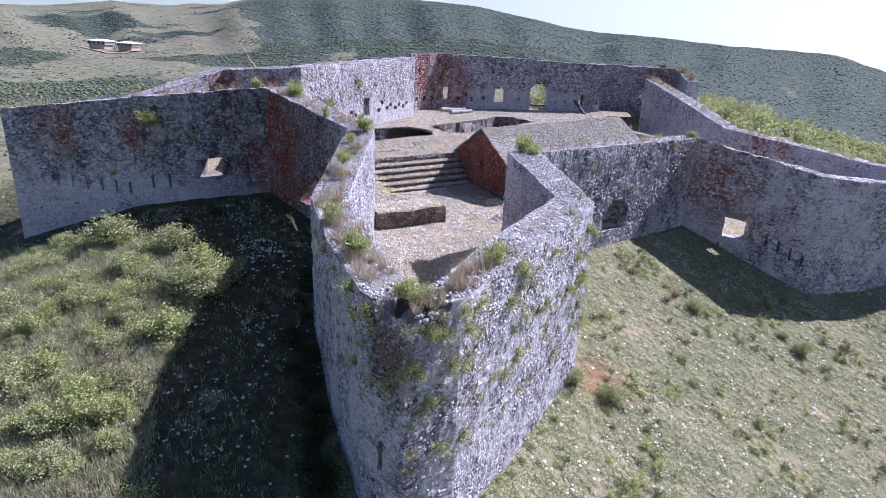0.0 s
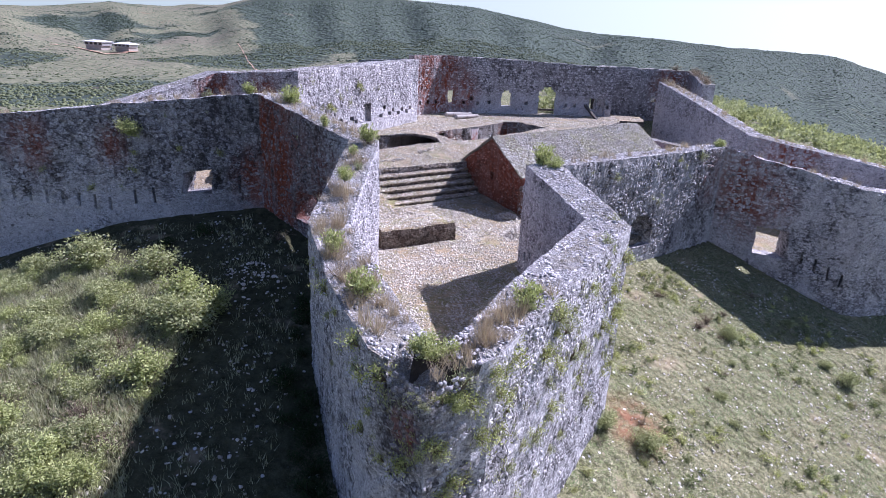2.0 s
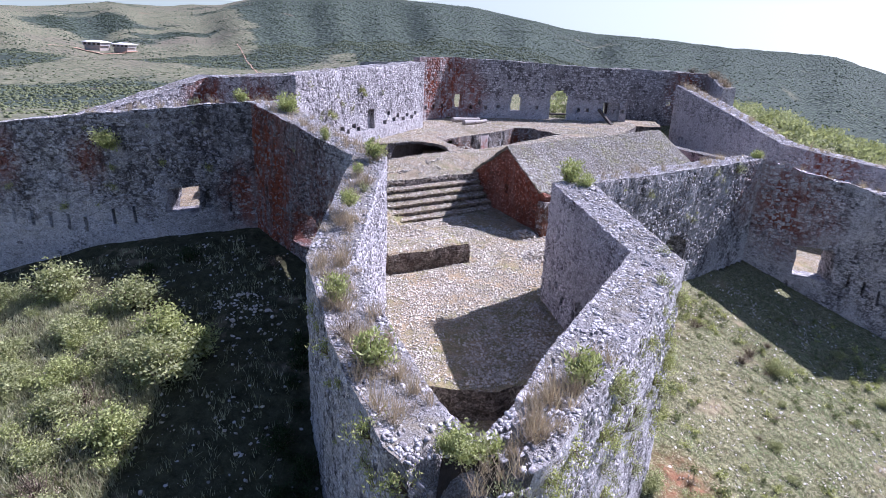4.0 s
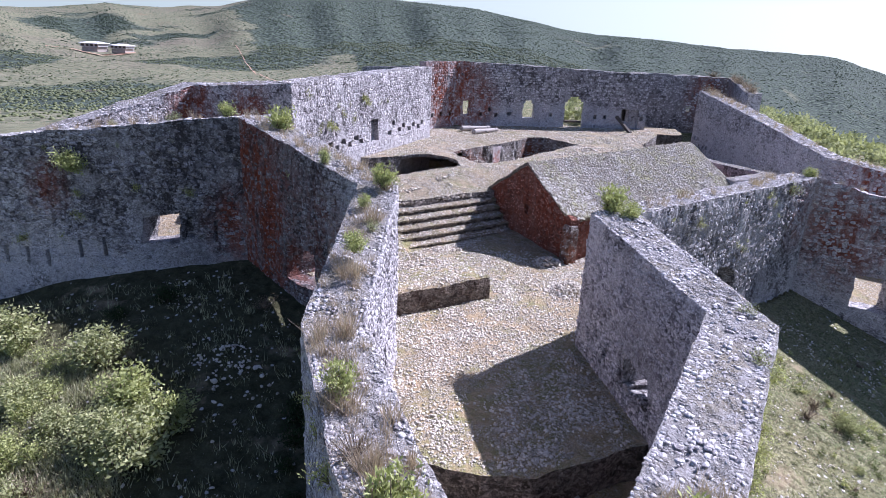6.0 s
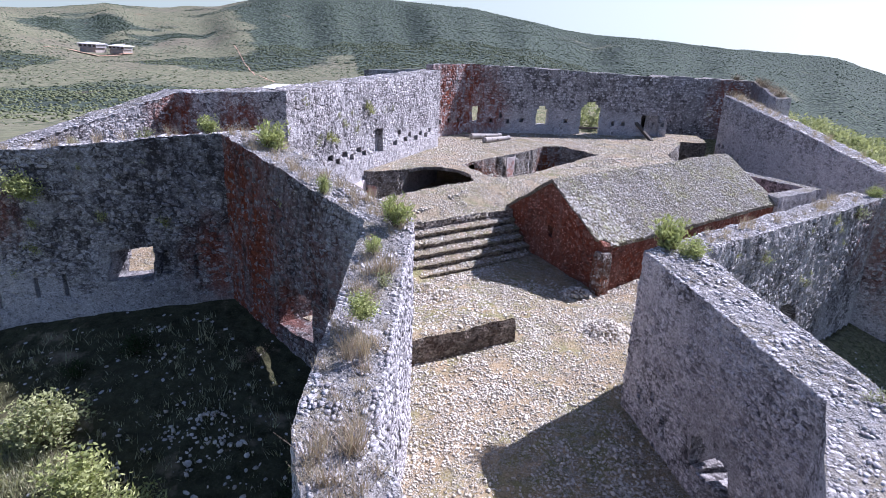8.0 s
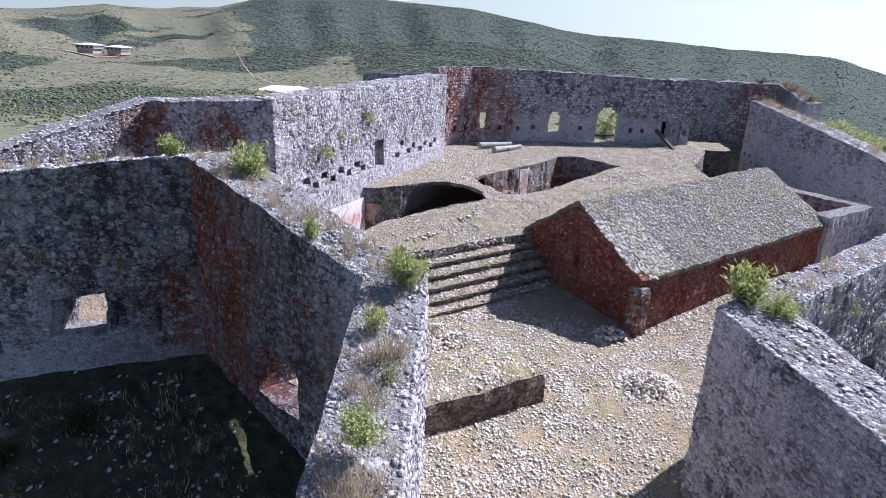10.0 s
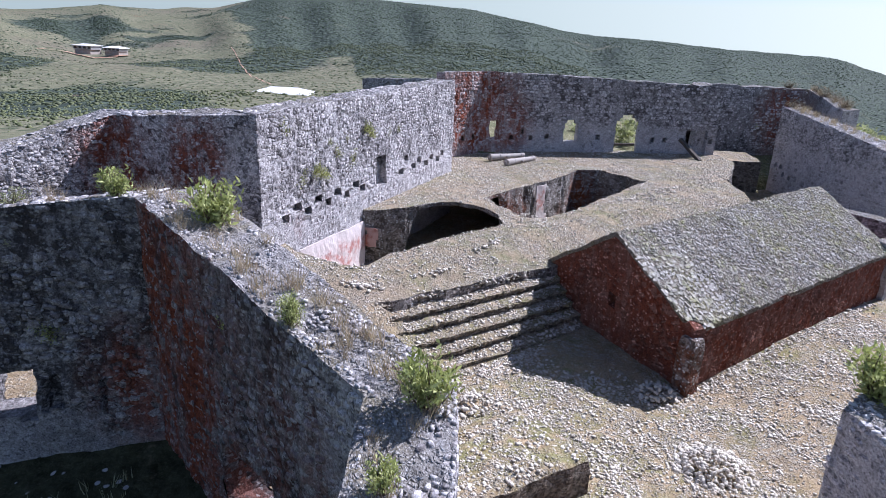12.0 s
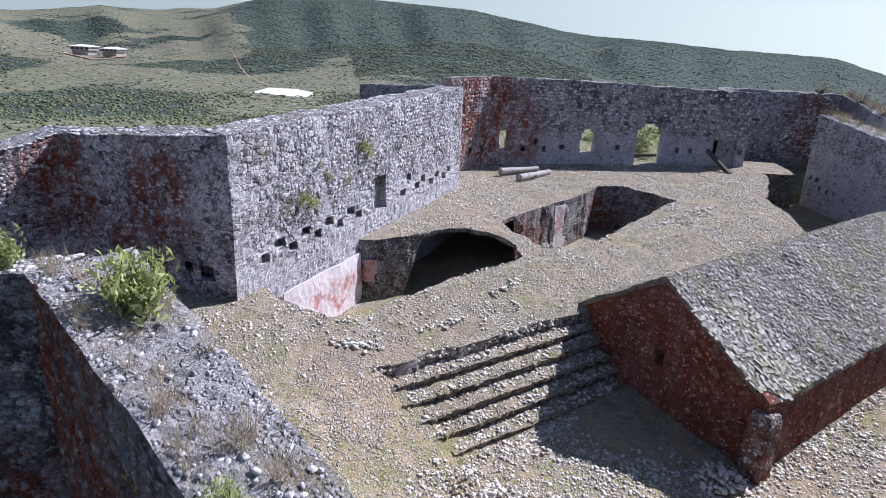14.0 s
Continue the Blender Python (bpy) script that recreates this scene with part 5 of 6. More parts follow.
# a large bush and weeds rooted in the wall faces
for rows, k, s, z, size, kind in [(west_rows, 0, 0.98, 5.0, 1.05, "fresh"), (bastion_rows, 0, 0.45, 5.2, 0.6, "upright"), (west_rows, 0, 0.96, 4.2, 0.8, "weed"), (west_rows, 0, 0.98, 3.4, 0.9, "weed"), (west_rows, 0, 0.62, 4.4, 0.8, "weed"), (west_rows, 0, 0.33, 4.2, 0.9, "weed"),
                                  (west_rows, 1, 0.25, 2.6, 1.0, "weed"), (west_rows, 1, 0.07, 2.6, 0.8, "weed"), (west_rows, 1, 0.55, 3.4, 0.9, "weed"), (west_rows, 0, 0.7, 5.8, 0.6, "bright"), (west_rows, 1, 0.1, 5.7, 0.6, "bright"), (west_rows, 0, 0.4, 6.0, 0.5, "bright")]:
    p, n = wall_face(rows, k, s, z)
    plant(kind, p.x - n.x * 0.05, p.y - n.y * 0.05, p.z, size, s * 20, (-n.y * 0.7, n.x * 0.7))
rnd = random.Random(11)
for k, n in ((5, 26), (6, 46), (7, 74), (4, 20), (3, 8), (9, 18), (2, 6)):
    for _ in range(n):
        s = rnd.random()
        top = bastion_rows[k][4] + (bastion_rows[k + 1][4] - bastion_rows[k][4]) * s
        z = top - 0.25 - rnd.random() ** 1.3 * (4.6 if k in (5, 6, 7) else 2.2)
        p, nn = wall_face(bastion_rows, k, s, z)
        plant(rnd.choice(("weed", "weed", "bright")), p.x - nn.x * 0.04, p.y - nn.y * 0.04, z, 0.4 + 1.1 * rnd.random() ** 1.6, rnd.random() * 6, (-nn.y * 0.8, nn.x * 0.8))
for s, z, size, kind in [(0.12, 5.4, 0.5, "bright"), (0.2, 5.2, 0.8, "weed"), (0.28, 5.6, 0.7, "weed"), (0.33, 5.9, 0.7, "weed"), (0.22, 5.0, 0.7, "weed"), (0.36, 5.2, 0.9, "weed"), (0.42, 6.3, 0.8, "weed"), (0.44, 6.0, 0.6, "weed"), (0.55, 5.8, 0.6, "weed"), (0.15, 5.0, 0.8, "weed"), (0.08, 6.8, 0.8, "weed"), (0.6, 5.9, 0.5, "bright"), (0.25, 6.0, 0.5, "bright")]:
    p, n = wall_face(sock_rows, 0, s, z)
    plant(kind, p.x - n.x * 0.03, p.y - n.y * 0.03, z, size * 1.5, s * 30, (-n.y * 0.9, n.x * 0.9))

# shrubs on the ground: thick in the west, thin in the east
rnd = random.Random(5)


def near_wall(x, y):
    """The stony strip along the wall, bounded by its shadow's edge, where little is planted."""
    return x > np.interp(y, [8, 10, 13, 17, 20, 22.5, 24.5, 26.2, 27.3], [-4.0, -5.9, -7.4, -8.8, -8.9, -9.2, -10.5, -14, -22])


WEST = [(-4.9, 15), (-5.2, 21), (-5.3, 26.2), (-9.3, 30.0), (-20, 28.2), (-26, 24), (-25, 4), (-12, 2), (-2.5, 5), (-3, 10)]
count = 0
while count < 190:
    x, y = rnd.uniform(-26, -4.8), rnd.uniform(5, 30)
    if not inside(WEST, np.array([x]), np.array([y]))[0]:
        continue
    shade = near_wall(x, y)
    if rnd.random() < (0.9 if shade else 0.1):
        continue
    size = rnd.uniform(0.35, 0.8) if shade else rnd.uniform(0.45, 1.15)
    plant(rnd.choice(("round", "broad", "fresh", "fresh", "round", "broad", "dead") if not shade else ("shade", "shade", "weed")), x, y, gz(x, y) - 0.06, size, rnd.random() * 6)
    count += 1
for x, y, size, kind in [(-9.1, 21.9, 1.5, "round"), (-8.6, 22.9, 1.3, "fresh"), (-9.4, 19.3, 1.4, "fresh"), (-9.9, 23.6, 1.5, "fresh"), (-11.5, 25.3, 1.3, "round"), (-14.8, 26.2, 1.5, "round"), (-9.3, 16.6, 1.2, "dead"), (-10.4, 17.6, 1.3, "dead"), (-10.9, 20.6, 1.2, "dead"), (-13.0, 18.0, 1.2, "dead"), (-7.6, 28.2, 0.8, "dead"), (-10.6, 16.0, 1.2, "fresh"), (-11.4, 15.0, 1.0, "fresh")]:
    plant(kind, x, y, gz(x, y) - 0.06, size, x)
EAST = [(6.2, 20.5), (6.2, 22), (5.6, 28.2), (13.5, 34.8), (19.3, 30.8), (26, 31), (30, 20), (24, 2), (0, 2), (0.5, 12)]
count = 0
while count < 120:
    x, y = rnd.uniform(2, 30), rnd.uniform(8, 34)
    if not inside(EAST, np.array([x]), np.array([y]))[0]:
        continue
    plant(rnd.choice(("weed", "weed", "bright", "bright", "broad", "dead")), x, y, gz(x, y) - 0.04, rnd.uniform(0.5, 1.0) * (0.5 if rnd.random() < 0.88 else 0.85), rnd.random() * 6)
    count += 1
for x, y, size, kind in [(17.3, 26.6, 0.75, "round"), (11.6, 28.6, 0.8, "dead"), (11.0, 28.0, 0.8, "dead"), (12.4, 27.8, 0.7, "round"), (9.6, 29.6, 0.8, "dead"), (6.6, 20.3, 0.8, "round"), (6.2, 19.6, 0.7, "weed")]:
    plant(kind, x, y, gz(x, y) - 0.05, size, x)
# shrubs along the foot of the wall, its shade put into their leaf colour
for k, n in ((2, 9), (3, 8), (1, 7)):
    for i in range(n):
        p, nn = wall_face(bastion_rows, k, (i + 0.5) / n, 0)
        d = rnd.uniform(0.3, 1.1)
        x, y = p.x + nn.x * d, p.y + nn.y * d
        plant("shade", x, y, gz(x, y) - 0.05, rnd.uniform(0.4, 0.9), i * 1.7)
# weeds that hug the foot of the near wall
for k in (5, 6, 7):
    for i in range(7):
        p, n = wall_face(bastion_rows, k, (i + 0.5) / 7, 0)
        x, y = p.x + n.x * rnd.uniform(0.1, 0.4), p.y + n.y * rnd.uniform(0.1, 0.4)
        plant(rnd.choice(("weed", "bright", "broad")), x, y, gz(x, y) - 0.03, rnd.uniform(0.6, 1.1), i * 2.0)


# ---- grass ----
def blades(name, tufts, material, label, seed, per=6, spread=0.05, thick=0.045):
    """Tufts (x, y, z, height) of thin blades."""
    rnd = np.random.default_rng(seed)
    T = np.repeat(np.asarray(tufts, float), per, axis=0)
    n = len(T)
    a = rnd.uniform(0, 6.283, n)
    b = T[:, :3] + np.stack([rnd.normal(0, spread, n), rnd.normal(0, spread, n), np.full(n, -0.02)], 1)
    h = T[:, 3] * rnd.uniform(0.6, 1.2, n)
    w = 0.006 + thick * h
    lean = rnd.normal(0, 0.35, (n, 2)) * h[:, None]
    side = np.stack([np.cos(a) * w, np.sin(a) * w, np.zeros(n)], 1) * 0.5
    tip = b + np.stack([lean[:, 0], lean[:, 1], h], 1)
    V = np.stack([b - side, b + side, tip], 1).reshape(-1, 3)
    return tagged(link_many(name, V, np.arange(3 * n).reshape(-1, 3), material), label, "grass", kind="stuff")


def grass_on(poly, n, seed, low, high, more=0.0):
    rnd = np.random.default_rng(seed)
    xs, ys = [p[0] for p in poly], [p[1] for p in poly]
    x, y = rnd.uniform(min(xs), max(xs), n), rnd.uniform(min(ys), max(ys), n)
    patch = np.array([noise.noise((a * 0.6, b * 0.6, 3.0)) + 0.5 * noise.noise((a * 2.2, b * 2.2, 1.0)) for a, b in zip(x, y)])
    ok = inside(poly, x, y) & (patch + more > rnd.uniform(-0.5, 0.25, n))
    x, y = x[ok], y[ok]
    return np.stack([x, y, ground_height(x, y), rnd.uniform(low, high, len(x))], 1)


tw = grass_on(WEST, 110000, 1, 0.11, 0.31, 0.3)
tw = tw[np.array([i % 16 == 0 or not near_wall(a, b) for i, (a, b) in enumerate(tw[:, :2])])]
blades("grass_west", tw, grass_green, "rough green grass between the shrubs", 1, 6, 0.06, 0.07)
blades("dry_grass_west", [t for t in grass_on(WEST, 26000, 11, 0.1, 0.26) if not near_wall(t[0], t[1])], grass_dry, "dry straw-coloured grass between the shrubs", 12)
blades("grass_east", grass_on(EAST, 60000, 2, 0.03, 0.11), grass_green, "short thin grass on stony ground", 2)
blades("dry_grass_east", grass_on(EAST, 22000, 7, 0.04, 0.14), grass_dry, "dry straw-coloured grass on stony ground", 8)
rnd = random.Random(21)
tufts = []
for rows, k, n in [(bastion_rows, 0, 46), (bastion_rows, 1, 34), (bastion_rows, 2, 40), (bastion_rows, 3, 34), (bastion_rows, 5, 12), (bastion_rows, 6, 20), (bastion_rows, 9, 36), (west_rows, 0, 14), (west_rows, 1, 10), (wing_rows, 0, 40), (wing_rows, 1, 20), (wing_rows, 2, 30), (recess_rows, 2, 40), (east_rows, 0, 12)]:
    for _ in range(n):
        p = wall_top_z(rows, k, rnd.random(), rnd.uniform(0.1, 0.9))
        tufts.append((p.x, p.y, p.z, rnd.uniform(0.12, 0.5)))
for cx, cy, cz, n in ((-3.35, 18.0, 4.03, 7), (-2.75, 16.7, 3.95, 8), (-2.45, 16.1, 3.92, 7), (-1.9, 14.6, 3.85, 4), (0.35, 14.1, 3.8, 7), (0.75, 14.9, 3.88, 7), (1.05, 15.3, 3.92, 6), (-3.7, 20.2, 4.2, 5), (-3.9, 22.2, 4.7, 5), (-3.7, 24.6, 5.2, 5)):
    for _ in range(n):
        tufts.append((cx + rnd.gauss(0, 0.13), cy + rnd.gauss(0, 0.13), cz, rnd.uniform(0.4, 0.68)))
blades("dry_grass", tufts, grass_dry, "dry brown grass tufts growing on the wall tops", 3, 34, 0.06, 0.014)

def off_hut(x, y):
    e, f = 0.83 * x + 0.557 * y, -0.557 * x + 0.83 * y
    return not (e > 23.0 and f > 27.4) and not (f > 31.4 and e > 15)


# thin grass in patches on the yard and the terrace
for poly, height, n, seed, where in ((COURT[:], court_height, 24000, 31, "yard"), (TERRACE, terrace_height, 20000, 32, "terrace")):
    t = grass_on(poly, n, seed, 0.025, 0.08)
    t = np.array([(x, y, height(x, y), h) for x, y, _, h in t if not (where == "yard" and not off_hut(x, y)) and not inside(HOLE_A, [x], [y])[0] and not inside(HOLE_B, [x], [y])[0] and noise.noise((x * 0.45, y * 0.45, 6)) > 0.05])
    blades("grass_" + where, t, grass_green, "thin olive grass in patches on the " + where, seed, 7, 0.07, 0.06)

# ---- loose stones ----
rng = np.random.default_rng(4)


def stones_on(poly, n, seed, low, high, height, keep=lambda x, y: True):
    r = np.random.default_rng(seed)
    xs, ys = [p[0] for p in poly], [p[1] for p in poly]
    x, y = r.uniform(min(xs), max(xs), n), r.uniform(min(ys), max(ys), n)
    ok = inside(poly, x, y)
    res = []
    for a, b in zip(x[ok], y[ok]):
        if keep(a, b) and noise.noise((a * 0.8, b * 0.8, 0)) + 0.4 * noise.noise((a * 0.33, b * 0.33, 2)) + 0.4 > r.random() * 0.9:
            s = low + (high - low) * r.random() ** 3
            res.append((a, b, height(a, b) + 0.12 * s, s))
    return res


COURT_NEAR = [(-3.4, 22.5), (-1.7, 22.1), (0.2, 21.9), (1.3, 22.2), (3.4, 23.2), (2.6, 28.2), (13.0, 37.0), (12.0, 42.0), (3.0, 35.8), (0.5, 38.0), (-4.5, 36.0), (-3.2, 27.0)]
scatter("court_stones", stones_on(COURT_NEAR, 130000, 1, 0.022, 0.085, court_height, off_hut), LUMPS, rubble_mat, "pale broken limestone strewn over the yard", "stones", 0.5, seed=1)
scatter("terrace_stones", [p for p in stones_on(TERRACE, 90000, 2, 0.022, 0.08, terrace_height) if not inside(HOLE_A, [p[0]], [p[1]])[0] and not inside(HOLE_B, [p[0]], [p[1]])[0]], LUMPS, rubble_mat, "pale broken stones strewn over the terrace", "stones", 0.5, seed=2)
scatter("ground_stones_west", stones_on(WEST, 12000, 3, 0.016, 0.10, gz), LUMPS, rubble_mat, "scattered white stones on the ground", "stones", 0.6, seed=3)
scatter("ground_stones_east", stones_on(EAST, 56000, 4, 0.018, 0.075, gz), LUMPS, rubble_mat, "small pale stones between thin grass", "stones", 0.6, seed=4)
tip = [(x, y, z - 0.02, s) for x, y, z, s in stones_on([(-3.2, 23), (-2.2, 17.5), (-0.5, 14.6), (1.3, 17.2), (3.8, 22)], 1500, 9, 0.06, 0.2, lambda x, y: -1.12)]
scatter("tip_stones", tip, LUMPS, rubble_mat, "rubble in the sunken tip of the bastion", "stones", 0.5, seed=9)
# dark soil in the broken apex of the bastion
soil = plain("soil", [(0.055, 0.045, 0.035), (0.09, 0.07, 0.055), (0.035, 0.03, 0.025)], 5, 0.95, 0.04)
APEX = [(-1.2, 13.15), (-0.75, 12.72), (-0.2, 13.05), (-0.15, 13.7), (-0.6, 13.9), (-1.05, 13.8)]


def apex_z(x, y):
    near = max(0.0, 1 - ((x + 0.7) ** 2 + (y - 12.6) ** 2) / 1.32) ** 0.5
    return 3.80 - 0.93 * near + 0.06 * noise.noise((x * 4, y * 4, 0))


ob = sheet("soil_patch", APEX, lambda x, y: apex_z(x, y), 0.1, soil, skirt=0.3)
tagged(ob, "dark soil and roots in the broken top of the wall", "soil", kind="structure")
scatter("apex_stones", [(x, y, z, s) for x, y, z, s in stones_on(APEX, 60, 45, 0.03, 0.1, apex_z)], LUMPS, coping_mat, "few pale stones in the dark soil", "stones", 0.5, seed=46)
places = []
for rows, k, n in [(bastion_rows, 0, 420), (bastion_rows, 1, 420), (bastion_rows, 2, 500), (bastion_rows, 3, 400), (bastion_rows, 4, 260), (bastion_rows, 5, 260), (bastion_rows, 6, 400), (bastion_rows, 7, 800), (bastion_rows, 8, 900), (bastion_rows, 9, 900), (west_rows, 0, 400), (west_rows, 1, 400), (sock_rows, 0, 700), (far_rows, 1, 200), (far_rows, 2, 300), (far_rows, 3, 200), (wing_rows, 0, 400), (wing_rows, 1, 300), (east_rows, 0, 300)]:
    for _ in range(n * 2 // 3):
        w = rng.random()
        w = 0.06 + 0.1 * w if rng.random() < 0.3 else (0.94 - 0.1 * w if rng.random() < 0.4 else 0.05 + 0.9 * w)
        p = wall_top_z(rows, k, rng.random(), w)
        if math.hypot(p.x + 0.7, p.y - 12.7) < 1.0:
            continue
        places.append((p.x, p.y, p.z - 0.012, 0.02 + 0.065 * rng.random() ** 2))
scatter("coping_rubble", places, LUMPS, coping_mat, "weathered pale stones along the broken wall tops", "stones", 0.4, seed=5)


def heap(label, x, y, r, n, height, low, high, seed, count_parts=40):
    """A heap of stones; the upper ones are stones of their own."""
    rr = np.random.default_rng(seed)
    top = new("stone_heap")
    top.location = (x, y, height(x, y))
    tagged(top, label, "heap", "stone heaps")
    for i in range(count_parts):
        a, d = rr.uniform(0, 6.28), r * math.sqrt(rr.random())
        s = rr.uniform(low, high)
        px, py = x + math.cos(a) * d, y + math.sin(a) * d
        z = height(px, py) + 0.5 * r * max(0, 1 - (d / r) ** 1.5) + 0.1 * s
        ob = stone_object("stone", i % 8)
        ob.parent = top
        ob.matrix_basis = Matrix.Translation((px - x, py - y, z - height(x, y))) @ Euler((rr.uniform(-0.6, 0.6), rr.uniform(-0.6, 0.6), a * 3)).to_matrix().to_4x4() @ Matrix.Scale(s, 4)
    pl = []
    for i in range(n):
        a, d = rr.uniform(0, 6.28), r * 1.25 * math.sqrt(rr.random())
        px, py = x + math.cos(a) * d, y + math.sin(a) * d
        z = height(px, py) + 0.45 * r * max(0, 1 - (d / r) ** 1.5)
        pl.append((px - x, py - y, z - height(x, y), rr.uniform(low, high)))
    tagged(scatter("rubble", pl, BOULDERS, rubble_mat, "", "", 0.6, top, seed), kind="stuff")


def boulder_shapes(n, seed):
    """Broken stones with many uneven faces."""
    r = random.Random(seed)
    res = []
    for _ in range(n):
        bm = bmesh.new()
        bmesh.ops.create_icosphere(bm, subdivisions=1, radius=0.5)
        size = Vector((r.uniform(0.9, 1.3), r.uniform(0.7, 1.0), r.uniform(0.5, 0.8)))
        v = [[c * k for c, k in zip(p.co * r.uniform(0.75, 1.2), size)] for p in bm.verts]
        bm.verts.index_update()
        res.append((np.array(v), np.array([[p.index for p in f.verts] for f in bm.faces])))
        bm.free()
    return res


BOULDERS = boulder_shapes(8, 12)
lump_meshes = []
for v, f in BOULDERS:
    me = bpy.data.meshes.new("stone")
    me.from_pydata(v.tolist(), [], f.tolist())
    me.materials.append(rubble_mat)
    lump_meshes.append(me)


def stone_object(name, i):
    return new(name, lump_meshes[i])


pl = []
for _ in range(900):
    t, d = rng.random(), rng.uniform(0.1, 2.5)
    p = Vector((-3.3, 29.55, 0)).lerp(Vector((0.05, 31.35, 0)), t) + Vector((-0.47, 0.88, 0)) * d
    j = (d - 0.1) / 2.6
    pl.append((p.x, p.y, court_height(p.x, p.y) - 0.15 + 1.05 * (1.0 - 0.42 * j ** 1.5) + 0.0, 0.025 + 0.07 * rng.random() ** 2))
scatter("platform_stones", pl, LUMPS, rubble_mat, "pale rubble lying on the low platform", "stones", 0.5, seed=44)
coping_meshes = []
for v, f in FACES[:8]:
    me = bpy.data.meshes.new("stone")
    me.from_pydata([(x, z, -0.6 * y) for x, y, z in v.tolist()], [], f.tolist())
    me.materials.append(facing_wall)
    coping_meshes.append(me)
for k, n in ((1, 18), (2, 18), (7, 20), (8, 24)):
    for i in range(n):
        w = rng.choice((0.13, 0.87, 0.3, 0.7, 0.5)) + rng.uniform(-0.04, 0.04)
        p = wall_top_z(bastion_rows, k, (i + rng.random()) / n, w)
        ob = new("stone", coping_meshes[i % 8])
        ob.parent = bastion
        ob.matrix_basis = Matrix.Translation(p) @ Euler((rng.uniform(-0.2, 0.2), rng.uniform(-0.2, 0.2), rng.uniform(0, 6))).to_matrix().to_4x4() @ Matrix.Diagonal((*(Vector((1.4, 1, 0.22)) * rng.uniform(0.08, 0.18)), 1))


heap("pile of pale broken stones in the yard", 3.3, 32.4, 0.8, 420, court_height, 0.06, 0.17, 31, 90)
heap("tumbled stones at the foot of the steps", -3.0, 35.0, 0.5, 90, court_height, 0.06, 0.14, 32, 40)
heap("tumbled stones beside the steps", -2.3, 34.4, 0.5, 40, court_height, 0.08, 0.18, 33, 18)
heap("stones fallen against the corner of the hut", 3.0, 35.5, 0.6, 80, court_height, 0.08, 0.2, 34, 24)
heap("heap of white stones in the shaded grass", -7.9, 25.4, 0.9, 70, lambda x, y: gz(x, y) - 0.03, 0.04, 0.12, 35, 60)
heap("white stones scattered in the shaded grass", -7.3, 24.6, 1.0, 30, lambda x, y: gz(x, y) - 0.1, 0.05, 0.2, 36, 14)
heap("tumbled stones at the rim of the vault", 0.1, 44.0, 0.35, 20, terrace_height, 0.05, 0.14, 37, 10)
heap("low line of stones remaining on the terrace", 7.4, 49.4, 0.5, 40, terrace_height, 0.06, 0.16, 38, 16)
heap("low line of stones on the terrace floor", 6.1, 48.2, 0.5, 40, terrace_height, 0.06, 0.17, 39, 16)
line = []
for i in range(650):
    u = rng.uniform(-0.2, 11)
    p = hut_place(u, 27.55 - abs(rng.normal(0, 0.22)), 0)
    line.append((p.x, p.y, court_height(p.x, p.y) + 0.02, 0.03 + 0.12 * rng.random() ** 1.5))
scatter("hut_foot_stones", line, BOULDERS, rubble_mat, "row of fallen stones along the foot of the hut", "stones", 0.6, seed=41)
rim = []
for poly in (HOLE_A, HOLE_B):
    for i in range(len(poly) if len(poly) > 2 else 1):
        a, b = Vector(poly[i]), Vector(poly[(i + 1) % len(poly)])
        for _ in range(int((b - a).length * 12)):
            p = a.lerp(b, rng.random()) + Vector((rng.normal(0, 0.16), rng.normal(0, 0.16)))
            rim.append((p.x, p.y, terrace_height(p.x, p.y) + 0.005, 0.03 + 0.1 * rng.random() ** 2))
for _ in range(150):
    p = Vector(TERRACE[0]).lerp(Vector(TERRACE[1]), rng.random())
    rim.append((p.x, p.y, terrace_height(p.x, p.y) - rng.uniform(0.0, 0.2), 0.04 + 0.13 * rng.random() ** 2))
rim = [p for p in rim if not (inside(HOLE_A, [p[0]], [p[1]])[0] or inside(HOLE_B, [p[0]], [p[1]])[0])]
ledge = []
for a, b, n in (((-4.23, 38.17), (-3.02, 38.99), 60), ((-6.29, 37.2), (-5.03, 37.3), 50), ((-2.2, 40.2), (-1.3, 41.2), 30), ((4.62, 47.34), (5.65, 47.8), 40), ((7.0, 49.2), (8.51, 50.74), 50)):
    for _ in range(n):
        p = Vector(a).lerp(Vector(b), rng.random()) + Vector((rng.normal(0, 0.06), rng.normal(0, 0.06)))
        ledge.append((p.x, p.y, terrace_height(p.x, p.y) + rng.uniform(0.0, 0.04), 0.03 + 0.09 * rng.random() ** 1.5))
scatter("ledge_stones", ledge, LUMPS, rubble_mat, "low lines of stones left of old walls on the terrace", "stones", 0.4, seed=47)
scatter("rim_stones", rim, BOULDERS, rubble_mat, "loose stones round the rims of the broken vaults", "stones", 0.6, seed=42)


